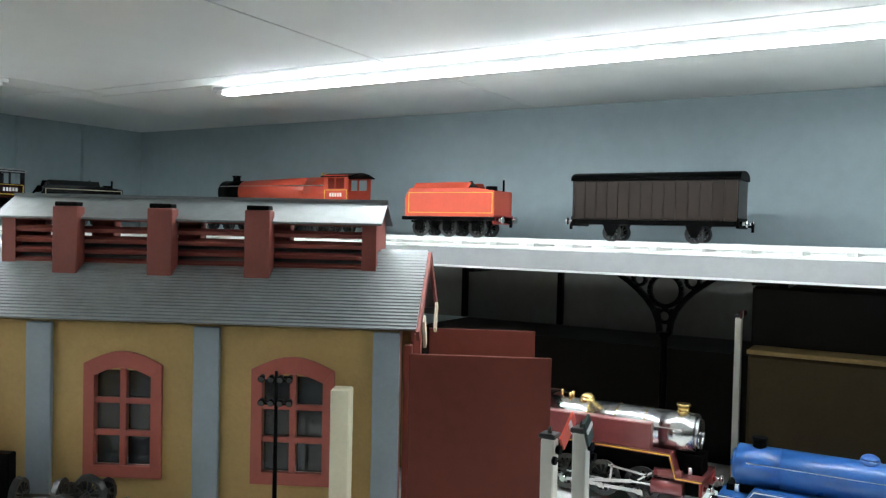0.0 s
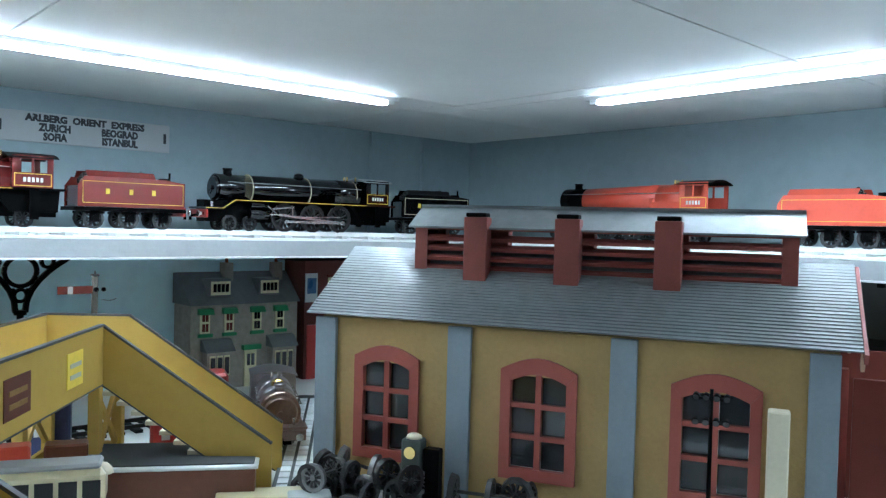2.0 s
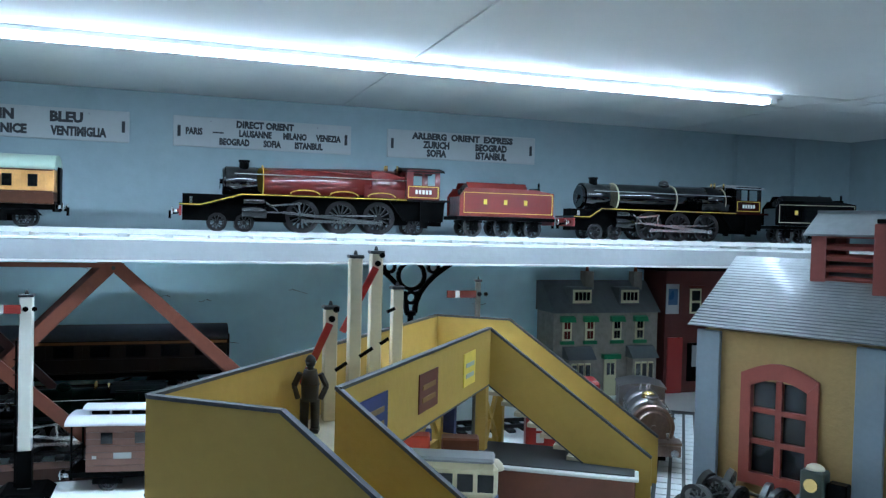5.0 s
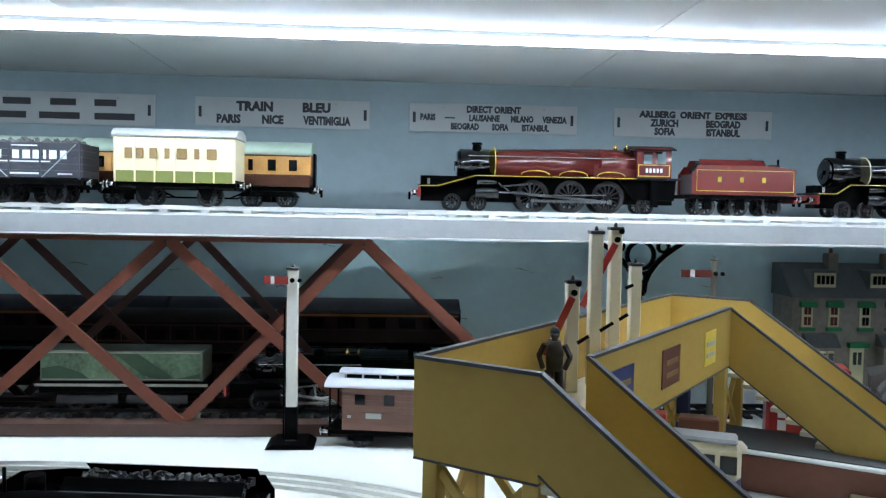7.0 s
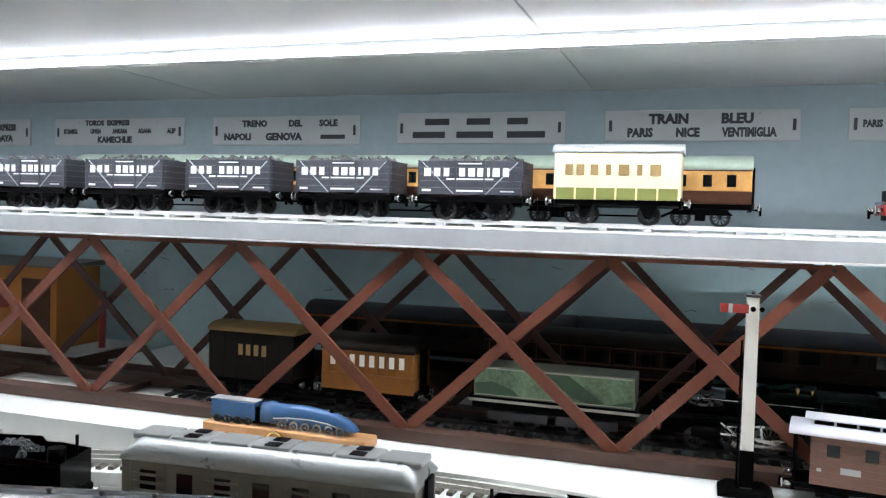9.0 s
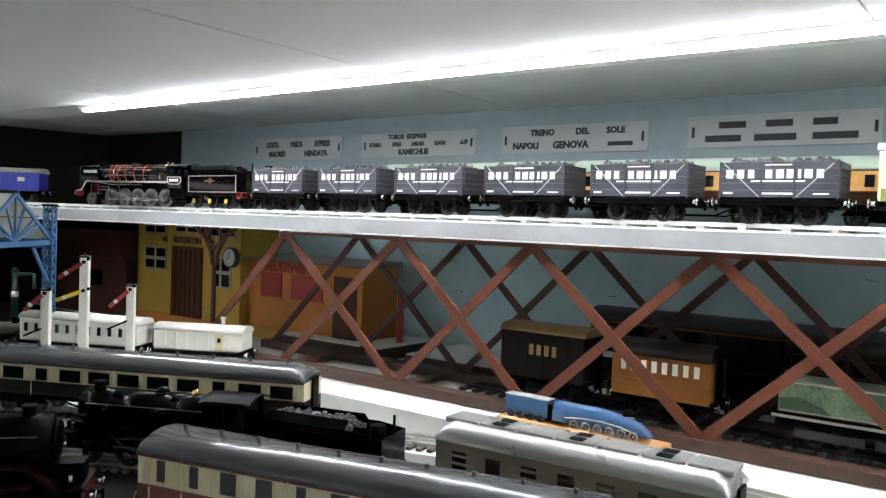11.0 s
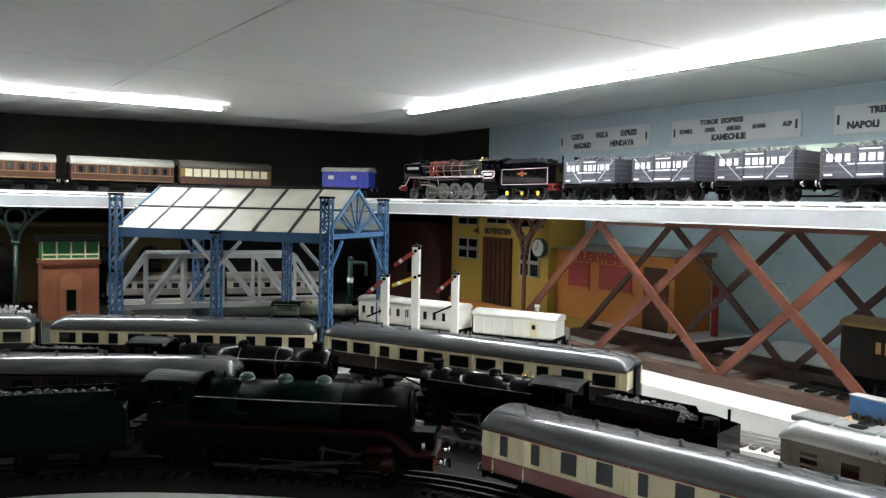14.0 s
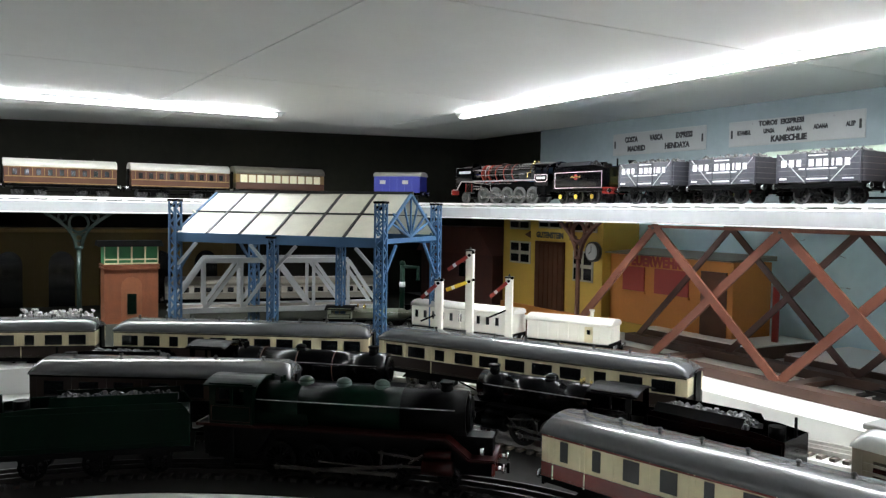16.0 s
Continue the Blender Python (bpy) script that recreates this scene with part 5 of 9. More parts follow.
loco("black express locomotive with cream boiler bands and yellow lining", place(0.497, BACK_Y, RAIL, 0), L=0.335, body=M_BLACK, frame_m=M_BLACK, lining=M_YEL, x_smoke=0.025, x_boiler=0.075,
     x_cab=0.275, drivers=(0.130, 0.180, 0.230), dr=0.0205, pony=(0.040, 0.072), trail=(), domes=(0.165,), chimney=0.045, r=0.0215, zc=0.062, bands=(0.076, 0.175, 0.262), band_m=M_CREAM, taper=0.001, roof_m=M_SHELF, wheel_m=M_WHEELBLK)
tender("black tender with cream lining in the shelf corner", along((0.845, BACK_Y - 0.002), (0.99, BACK_Y - 0.05), RAIL), L=0.135, lining=M_CREAM, letters=(0.3, 0.7))
coach("varnished teak coach with pale green roof", place(-0.455, BACK_Y, RAIL, 0), L=0.285, lower=M_TEAKDK, upper=M_TEAK, roof=M_ROOFGRN, n=10, doors=(3, 7), vents=0, group="teak coaches on the shelf", wfrac=0.38, win=M_WINDK, waist=0.36)
coach("varnished teak coach with pale green roof and bright windows", place(-0.778, BACK_Y, RAIL, 0), L=0.310, lower=M_TEAKDK, upper=M_TEAK, roof=M_ROOFGRN, n=12, vents=0, group="teak coaches on the shelf", wfrac=0.42, waist=0.36)
coach("short varnished teak coach with pale green roof", place(-1.132, BACK_Y, RAIL, 0), L=0.342, lower=M_TEAKDK, upper=M_TEAK, roof=M_ROOFGRN, n=12, vents=0, group="teak coaches on the shelf", wfrac=0.35, waist=0.36, win=M_TEAKDK)
loco("yellow-green tank locomotive with side tanks", place(-1.150, BACK_Y, RAIL, 180), L=0.20, body=M_LIME, smoke=M_MATTBLACK, frame_m=M_LIME, x_smoke=0.02, x_boiler=0.05, x_cab=0.14, drivers=(0.065, 0.110), dr=0.016,
     pony=(), trail=(0.155,), domes=(0.10,), chimney=0.035, r=0.018, zc=0.052, tank=(0.055, 0.138), plate=False, lining=M_YEL)
loco("blue tender locomotive with polished splashers", place(-1.406, BACK_Y, RAIL, 180), L=0.305, body=M_PALEBLUE, smoke=M_MATTBLACK, frame_m=M_PALEBLUE, x_smoke=0.025, x_boiler=0.075, x_cab=0.235, drivers=(0.130, 0.195), dr=0.021,
     wheel_m=M_SHELF, pony=(0.035, 0.070), domes=(0.145,), chimney=0.045, r=0.019, zc=0.058, splash=True, plate=False, lining=M_WHITE)
tender("blue tender with white lining behind the blue locomotive", place(-1.742, BACK_Y, RAIL, 180), L=0.14, body=M_PALEBLUE, lining=M_WHITE)
van("violet blue goods van with white letter bars", along((-2.165, BACK_Y - 0.205), (-2.075, BACK_Y - 0.118), RAIL), L=0.125, body=M_VANBLUE, roof=M_WHROOF, letters=((0.14, 0.26), (0.62, 0.74)))
WEST_B = -2.217
coach("dull brown saloon coach with windows painted pale as if lit", place(WEST_B, 0.655, RAIL, 90), L=0.225, lower=M_TEAKDK, upper=M_OCHREBOX, roof=M_GREYBR, n=10, vents=0, win=M_LITWIN, top=0.082, winh=(0.40, 0.92), wfrac=0.80)
for y in (0.420, 0.170, -0.08):
    coach("brown panelled coach with white roof and gold door handles", place(WEST_B, y, RAIL, 90), L=0.222, lower=M_TEAKDK, upper=M_TEAKDK, roof=M_WHROOF, n=9, vents=3, win=M_WINDK, top=0.080, group="brown coaches on the dark side", lining=M_OCHREBOX, wfrac=0.4)
# back track beside the east wall
EAST_B = 1.057
loco("orange-red express locomotive with black smokebox", place(EAST_B, 1.065, RAIL, -90), L=0.345, body=M_ORANGE, smoke=M_MATTBLACK, frame_m=M_BLACK, x_smoke=0.055, x_boiler=0.10, x_cab=0.285, drivers=(0.150, 0.200, 0.250), dr=0.0205,
     pony=(0.045, 0.078), trail=(0.300,), domes=(), chimney=0.078, r=0.0215, zc=0.064, taper=0.002, lining=M_YEL)
tender("orange-red tender with black cap", place(EAST_B, 0.642, RAIL, -90), L=0.15, body=M_ORANGE)
van("brown planked van with a thin dark overhanging roof", place(EAST_B, 0.385, RAIL, -90), L=0.20, body=M_CHOC, roof=M_MATTBLACK, top=0.084, ribs=14, w=0.027)


# ---- destination boards on the wall ----
def wall_sign(x0, x1, z0, z1, lines, label):
    cx, cz = (x0 + x1) / 2, (z0 + z1) / 2
    t = thing("destination_board", label, "sign", pose(cx, 1.4045, cz, 90, 0, 0), group="destination boards on the wall")
    w, h = x1 - x0, z1 - z0
    bm = bmesh.new()
    box(bm, -w / 2, w / 2, -h / 2, h / 2, 0, 0.003, 0.0008)
    part("board", bm, M_SIGN, t)
    for s in (-1, 1):
        bm = bmesh.new()
        box(bm, s * (w / 2 - 0.008) - 0.0022, s * (w / 2 - 0.008) + 0.0022, -0.008, 0.008, 0.0031, 0.0042, 0.0004)
        part("end_slot", bm, M_INK, t, "black slot at the board's end")
        bm = bmesh.new()
        rod(bm, (s * w * 0.30, h * 0.36, 0.003), (s * w * 0.30, h * 0.36, 0.0045), 0.0014, seg=8)
        part("screw", bm, M_SHELF, t)
    for y, items in lines:
        for fx, text, size, sq in items:
            if isinstance(text, (int, float)):
                bm = bmesh.new()
                box(bm, fx * w - text * w / 2, fx * w + text * w / 2, y * h - size / 2, y * h + size / 2, 0.0031, 0.0036)
                part("letter_bar", bm, M_INK, t)
            else:
                words(text, size, M_INK, t, Matrix.Translation((fx * w, y * h, 0.0034)), squeeze=sq)
    return t


wall_sign(-0.366, -0.102, 0.434, 0.478, [(0.20, [(-0.16, "TRAIN", 0.0145, 1.0), (0.19, "BLEU", 0.0145, 1.0)]), (-0.24, [(-0.31, "PARIS", 0.0130, 0.85), (-0.06, "NICE", 0.0130, 0.85), (0.25, "VENTIMIGLIA", 0.0130, 0.70)])],
          "white destination board with two lines of black capitals")
wall_sign(-0.043, 0.218, 0.434, 0.478, [(0.30, [(0.0, "DIRECT ORIENT", 0.0105, 0.85)]), (0.0, [(-0.39, "PARIS", 0.0100, 0.72), (-0.26, 0.06, 0.002, 1), (-0.055, "LAUSANNE", 0.0100, 0.72), (0.17, "MILANO", 0.0100, 0.72), (0.365, "VENEZIA", 0.0100, 0.72)]),
          (-0.30, [(-0.17, "BEOGRAD", 0.0100, 0.72), (0.04, "SOFIA", 0.0100, 0.72), (0.25, "ISTANBUL", 0.0100, 0.72)])], "white destination board with three lines of black capitals")
wall_sign(0.276, 0.530, 0.434, 0.478, [(0.30, [(0.0, "ARLBERG  ORIENT  EXPRESS", 0.0105, 1.0)]), (0.0, [(-0.18, "ZURICH", 0.0115, 0.8), (0.19, "BEOGRAD", 0.0115, 0.8)]), (-0.30, [(-0.18, "SOFIA", 0.0115, 0.8), (0.19, "ISTANBUL", 0.0115, 0.8)])],
          "white destination board with three lines of black capitals")
wall_sign(-0.693, -0.425, 0.431, 0.479, [(0.20, [(-0.25, 0.15, 0.010, 1), (0.0, 0.14, 0.010, 1), (0.23, 0.12, 0.010, 1)]), (-0.22, [(-0.30, 0.20, 0.010, 1), (-0.02, 0.22, 0.010, 1), (0.28, 0.22, 0.010, 1)])], "white destination board with six blocks of black lettering")
wall_sign(-1.034, -0.759, 0.429, 0.477, [(0.24, [(-0.20, "TRENO", 0.011, 1.0), (0.08, "DEL", 0.011, 1.0), (0.30, "SOLE", 0.011, 1.0)]), (-0.22, [(-0.32, "NAPOLI", 0.0115, 1.0), (0.0, "GENOVA", 0.0125, 1.0), (0.33, 0.16, 0.007, 1)])], "white destination board with two lines of lettering")
wall_sign(-1.374, -1.093, 0.429, 0.477, [(0.33, [(-0.08, "TOROS  EKSPRESI", 0.0095, 1.0)]), (0.02, [(-0.37, "ISTANBUL", 0.0085, 0.62), (-0.17, "UPASA", 0.0085, 0.70), (0.02, "ANKARA", 0.0085, 0.70), (0.21, "ADANA", 0.0085, 0.70), (0.41, "ALEP", 0.0085, 0.70)]), (-0.30, [(-0.02, "KAMECHLIE", 0.0115, 0.95)])],
          "white destination board with three lines of black capitals")
wall_sign(-1.707, -1.432, 0.429, 0.478, [(0.18, [(-0.28, "COSTA", 0.0125, 0.75), (0.0, "VASCA", 0.0125, 0.75), (0.29, "EXPRESS", 0.0125, 0.75)]), (-0.24, [(-0.22, "MADRID", 0.0125, 0.9), (0.22, "HENDAYA", 0.0125, 0.9)])], "white destination board with two lines of black capitals")

bm = bmesh.new()
box(bm, -1.99, 1.19, 1.4, 1.4046, TERRACE + 0.0005, SHELF_LO - 0.0005)
backscene = solid("backscene", bm, M_SKYB, "pale sky blue painted backscene under the shelf", "backdrop")
rng = random.Random(5)
for k in range(34):
    x, z = rng.uniform(-1.25, 0.48), rng.choice((rng.uniform(0.215, 0.272), rng.uniform(0.13, 0.26)))
    bm = bmesh.new()
    step = rng.uniform(0.003, 0.007)
    for q in range(rng.randint(2, 6)):
        x2, z2 = x + step, z + rng.uniform(-0.0022, 0.0018)
        bar(bm, (x, 1.3996, z), (x2, 1.3996, z2), 0.0006, rng.uniform(0.0003, 0.0011))
        x, z = x2, z2
    part("plaster_crack", bm, M_CRACK, backscene)


# ---- lattice girder bridge under the shelf ----
def lattice_bridge():
    t = thing("lattice_girder_bridge", "red-brown model lattice girder bridge carrying a track under the shelf", "model bridge")
    front = [-1.455, -1.236, -0.997, -0.773, -0.539, -0.318, -0.098, 0.128]
    foot = [-1.455, -1.236, -0.996, -0.769, -0.543, -0.302, -0.090, 0.128]
    rear = [-1.40, -1.19, -0.965, -0.750, -0.530, -0.314, -0.113, 0.10]
    zt, zb = 0.2780, 0.068
    # the rear bars take the darker copy: their near side's shade is coloured in
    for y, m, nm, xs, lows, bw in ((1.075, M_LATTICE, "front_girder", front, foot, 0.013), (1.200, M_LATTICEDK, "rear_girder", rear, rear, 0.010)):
        g = part(nm, bar_mesh((xs[0] - 0.02, y, TERRACE + 0.008), (xs[-1] + 0.02, y, TERRACE + 0.008), 0.026, 0.014), M_BRWOOD, t)
        for i in range(len(xs) - 1):
            a, b = xs[i], xs[i + 1]
            if i > 0:
                bm = bmesh.new()
                bar(bm, (a, y - 0.0022, zt), (lows[i + 1], y - 0.0022, zb), 0.004, bw, (0, 0, 1))
                part("lattice_bar", bm, m, g)
            if i < len(xs) - 2:
                bm = bmesh.new()
                bar(bm, (lows[i], y + 0.0022, zb), (b, y + 0.0022, zt), 0.004, bw, (0, 0, 1))
                part("lattice_bar", bm, m, g)
        for x in xs[1:-1]:
            bm = bmesh.new()
            rod(bm, (x, y - 0.0065, zt - 0.004), (x, y - 0.0045, zt - 0.004), 0.0022, seg=8)
            part("bolt", bm, M_IRON, g)
        bm = bmesh.new()
        bar(bm, (xs[1] - 0.01, y, 0.2765), (xs[-2] + 0.01, y, 0.2765), 0.012, 0.0045)
        part("top_chord", bm, m, g)
    for x in front:
        bm = bmesh.new()
        box(bm, x - 0.011, x + 0.011, 1.089, 1.186, TERRACE + 0.001, TERRACE + 0.009)
        part("cross_member", bm, M_BRWOOD, t)
    return t


def bar_mesh(a, b, w, h):
    bm = bmesh.new()
    bar(bm, a, b, w, h)
    return bm


lattice_bridge()
track("model track through the girder bridge, coloured dark for the shade", [Vector((-0.9, 1.14)), Vector((0.3, 1.14)), Vector((0.5, 1.14))], TERRACE + 0.0092, 0.022, M_BLACKSL, rails=(-0.016, 0.016), rail_m=M_DULLRAIL)
BR = TERRACE + 0.0172
# Stock under the shelf carries its shade in darkened browns and teak.
van("dark brown goods van with ochre roof and pale letter bars", place(-0.838, 1.14, BR, 0), L=0.128, body=M_DARKBOX, roof=M_OCHREBOX, letters=((0.36, 0.41), (0.45, 0.50), (0.54, 0.59), (0.63, 0.68)), letter_m=M_OCHREBOX, top=0.098)
coach("orange teak coach with bright small windows, darkened under the shelf", place(-0.672, 1.14, BR, 0), L=0.125, lower=M_SHADETEAK, upper=M_SHADETEAK, roof=M_SHADEBR, n=8, win=M_WHROOF, vents=0, axles=(0.025, 0.10), top=0.094, winh=(0.62, 0.9), wfrac=0.5)
coach("teak coach under the shelf, coloured dark for the shade", place(-0.505, 1.295, BR + 0.014, 0), L=0.28, lower=M_SHADEBR, upper=M_SHADEBR, roof=M_SHADEBR, n=8, vents=0, lining=M_TEAKDK)


def picture_wagon():
    t = thing("picture_wagon", "flat wagon carrying a green landscape panel with cream edge", "wagon", place(-0.475, 1.14, BR, 0))
    bm = bmesh.new()
    box(bm, 0, 0.19, -0.026, 0.026, 0.020, 0.034, 0.0008)
    part("underframe", bm, M_MATTBLACK, t)
    bm = bmesh.new()
    box(bm, -0.004, 0.194, -0.0275, -0.0262, 0.0285, 0.0315)
    part("sole_bar", bm, M_DIMCREAM, t, "dull pale sole bar")
    bm = bmesh.new()
    box(bm, 0.002, 0.188, -0.026, 0.026, 0.0345, 0.070, 0.001)
    b = part("body", bm, M_WORNGRN, t)
    bm = bmesh.new()
    box(bm, 0.004, 0.186, -0.0268, -0.0262, 0.036, 0.0685)
    pp = part("printed_panel", bm, M_LANDSCAPE, b, "pale green landscape print")
    for pts in ([(0.004, 0.036), (0.060, 0.036), (0.048, 0.045), (0.024, 0.053), (0.004, 0.050)], [(0.085, 0.0685), (0.112, 0.0685), (0.155, 0.039), (0.140, 0.036), (0.118, 0.043)], [(0.150, 0.036), (0.186, 0.036), (0.186, 0.044)]):
        bm = bmesh.new()
        prism(bm, pts, -0.0272, -0.0269)
        part("printed_hill", bm, M_HILL, pp)
    for z in (0.0364, 0.0677):
        bm = bmesh.new()
        box(bm, 0.005, 0.185, -0.0280, -0.0274, z, z + 0.0012)
        part("pale_edge", bm, M_DIMCREAM, pp, "thin pale border line")
    wheels(t, (0.04, 0.07, 0.12, 0.15), 0.010)
    bm = bmesh.new()
    box(bm, 0.02, 0.09, -0.0245, -0.022, 0.008, 0.018)
    box(bm, 0.10, 0.17, -0.0245, -0.022, 0.008, 0.018)
    part("bogie_frame", bm, M_IRON, t)


picture_wagon()
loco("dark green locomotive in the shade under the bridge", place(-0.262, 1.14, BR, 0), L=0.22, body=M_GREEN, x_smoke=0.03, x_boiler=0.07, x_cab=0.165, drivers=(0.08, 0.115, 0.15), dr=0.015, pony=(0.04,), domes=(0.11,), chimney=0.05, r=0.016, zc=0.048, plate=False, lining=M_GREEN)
# Plinth raising the rear coaches, coloured near black for the shade there.
bm = bmesh.new()
box(bm, -0.95, 0.10, 1.32, 1.399, TERRACE + 0.0005, TERRACE + 0.036)
solid("rear_trackbed", bm, M_DARKBOX, "raised trackbed along the back wall, coloured dark for the shade", "trackbed")
for k, x in enumerate((-0.81, -0.385)):
    coach("long brown coach along the wall, coloured dark for the shade", place(x, 1.358, TERRACE + 0.037, 0), L=0.42, lower=M_SHADEBR, upper=M_SHADEBR, roof=M_DKGREY, n=9, vents=0, lining=M_SHADEBR, band=M_SHADETEAK, top=0.088, group="dark coaches along the wall")
for x0, x1 in ((-1.42, -1.16), (-1.10, -0.90)):
    bm = bmesh.new()
    box(bm, x0, x1, 1.225, 1.39, TERRACE + 0.0005, TERRACE + 0.022, 0.001)
    solid("low_platform", bm, M_BRWOOD, "low brown platform board with pale top", "platform")
    bm = bmesh.new()
    box(bm, x0 + 0.002, x1 - 0.002, 1.227, 1.388, TERRACE + 0.0222, TERRACE + 0.0245)
    solid("platform_top", bm, M_SHELFTOP, "pale grey platform surface", "platform")


# ---- cast-iron columns below the shelf ----
def ring(bm, cx, cz, r, w, y, seg=20, a0=0.0, a1=2 * math.pi):
    pts = [(cx + r * math.cos(a0 + (a1 - a0) * i / seg), y, cz + r * math.sin(a0 + (a1 - a0) * i / seg)) for i in range(seg + 1)]
    for p, q in zip(pts, pts[1:]):
        bar(bm, p, q, 0.006, w, (0, 0, 1) if abs(p[0] - q[0]) > abs(p[2] - q[2]) else (1, 0, 0))


def column(label, m, material, top, zbase=TERRACE):
    t = thing("shelf_column", label, "column", m, group="cast-iron columns under the shelf")
    bm = bmesh.new()
    rod(bm, (0, 0, zbase), (0, 0, zbase + 0.012), 0.010, 0.008, seg=12)
    rod(bm, (0, 0, zbase + 0.012), (0, 0, top - 0.075), 0.0050, 0.0042, seg=12)
    rod(bm, (0, 0, top - 0.078), (0, 0, top - 0.072), 0.0075, seg=12)
    part("shaft", bm, material, t)
    bm = bmesh.new()
    ring(bm, 0, top - 0.024, 0.0185, 0.005, 0)
    ring(bm, 0, top - 0.054, 0.0075, 0.004, 0, 14)
    for s in (-1, 1):
        ring(bm, s * 0.031, top - 0.012, 0.0075, 0.004, 0, 14)
        pts = [(s * (0.0055 + 0.058 * math.sin(math.pi / 2 * k / 8) ** 2.2), 0, top - 0.075 + 0.072 * math.sin(math.pi / 2 * k / 8)) for k in range(9)]
        for p, q in zip(pts, pts[1:]):
            bar(bm, p, q, 0.007, 0.006, (1, 0, 0) if abs(p[2] - q[2]) > abs(p[0] - q[0]) else (0, 0, 1))
        bar(bm, (0, 0, top - 0.0025), (s * 0.064, 0, top - 0.0025), 0.008, 0.004)
        bar(bm, (s * 0.005, 0, top - 0.075), (s * 0.009, 0, top - 0.045), 0.006, 0.004, (1, 0, 0))
    part("spandrel", bm, material, t, "openwork bracket of rings")
    return t


column("black cast-iron column with ringed brackets under the shelf", place(0.268, 1.22, 0, 0), M_MATTBLACK, SHELF_LO - 0.0005)
column("dark cast-iron column with ringed brackets under the shelf", place(1.02, 0.262, 0, 90), M_MATTBLACK, SHELF_LO - 0.0005)
column("dark green cast-iron column with ringed brackets under the shelf", place(-2.10, 0.305, 0, 90), mat("dark_green_iron", (0.02, 0.045, 0.035), 0.5), SHELF_LO - 0.0005)
column("red-brown cast-iron column with ringed brackets under the shelf", place(-1.53, 1.16, 0, 0), mat("red_brown_iron", (0.13, 0.05, 0.035), 0.55), SHELF_LO - 0.0005)


# ---- semaphore signals ----
def arm_bar(bm, x, y, z, L, ang, w=0.0085):
    a = math.radians(ang)
    bar(bm, (x + 0.004 * math.cos(a), y, z + 0.004 * math.sin(a)), (x + L * math.cos(a), y, z + L * math.sin(a)), 0.0016, w)


def signal(label, m, posts, base=True, post_m=M_SIGNAL):
    """posts: x, y, height from, height to, arms [(height, length, angle, material)], half width."""
    t = thing("semaphore_signal", label, "signal", m)
    for x, y, z0, z1, arms, hw in posts:
        bm = bmesh.new()
        box(bm, x - hw, x + hw, y - hw, y + hw, z0, z1, 0.0008)
        p = part("post", bm, post_m, t)
        bm = bmesh.new()
        box(bm, x - hw - 0.001, x + hw + 0.001, y - hw - 0.001, y + hw + 0.001, z1 + 0.0002, z1 + 0.003, 0.0006)
        dome(bm, x, y, z1 + 0.003, hw * 0.35, 0.004, 8, 3)
        part("finial", bm, M_IRON, p)
        for z, L, ang, am in arms:
            aw = 0.0058 if 200 < ang < 300 else 0.0085
            bm = bmesh.new()
            arm_bar(bm, x, y - hw - 0.002, z, L, ang, 0.0028 if am is M_MATTBLACK else aw)
            part("arm", bm, am, p)
            a = math.radians(ang)
            if am is M_MATTBLACK:
                continue
            bm = bmesh.new()
            q = 0.62
            bar(bm, (x + L * q * math.cos(a), y - hw - 0.0032, z + L * q * math.sin(a)), (x + L * (q + 0.13) * math.cos(a), y - hw - 0.0032, z + L * (q + 0.13) * math.sin(a)), 0.0006, aw - 0.0002)
            part("arm_stripe", bm, M_WHITE, p)
            bm = bmesh.new()
            rod(bm, (x, y - hw - 0.003, z), (x, y - hw - 0.0005, z), 0.0026, seg=12)
            rod(bm, (x - 0.008 * math.cos(a), y - hw - 0.003, z - 0.008 * math.sin(a)), (x - 0.008 * math.cos(a), y - hw - 0.001, z - 0.008 * math.sin(a)), 0.0024, seg=10)
            part("spectacle", bm, M_MATTBLACK, p)
    if base:
        bm = bmesh.new()
        x, y, z0 = posts[0][:3]
        prism(bm, [(x - 0.026, z0 + 0.0005), (x + 0.026, z0 + 0.0005), (x + 0.018, z0 + 0.006), (x - 0.018, z0 + 0.006)], y - 0.022, y + 0.022)
        part("base", bm, M_MATTBLACK, t)
        bm = bmesh.new()
        hw = posts[0][5] + 0.0008
        box(bm, x - hw, x + hw, y - hw, y + hw, z0 + 0.007, z0 + 0.043)
        box(bm, x - hw - 0.003, x - hw - 0.001, y - 0.001, y + 0.001, z0 + 0.007, z0 + 0.15)
        for k in range(9):
            bar(bm, (x - hw - 0.004, y - 0.003, z0 + 0.012 + k * 0.015), (x - hw - 0.001, y - 0.003, z0 + 0.012 + k * 0.015), 0.001, 0.001)
        part("lower_post", bm, M_MATTBLACK, t, "black lower post with ladder")
    return t


signal("white semaphore signal with small red arm on a black base", place(-0.173, 1.035, 0, 0), [(0, 0, TERRACE, 0.247, [(0.236, 0.030, 180, M_SHUTTER)], 0.0058)])
signal("small home signal with a red arm by the wall", place(0.301, 1.052, 0, 0), [(0, 0, TERRACE, 0.262, [(0.248, 0.040, 180, M_DOORRED)], 0.0028)], base=False, post_m=M_GREYBR)


# ---- footbridge ----
FB = place(-0.0505, 0.6598, 0, -37.4)
FTOP, FLOW = 0.2218, 0.1658


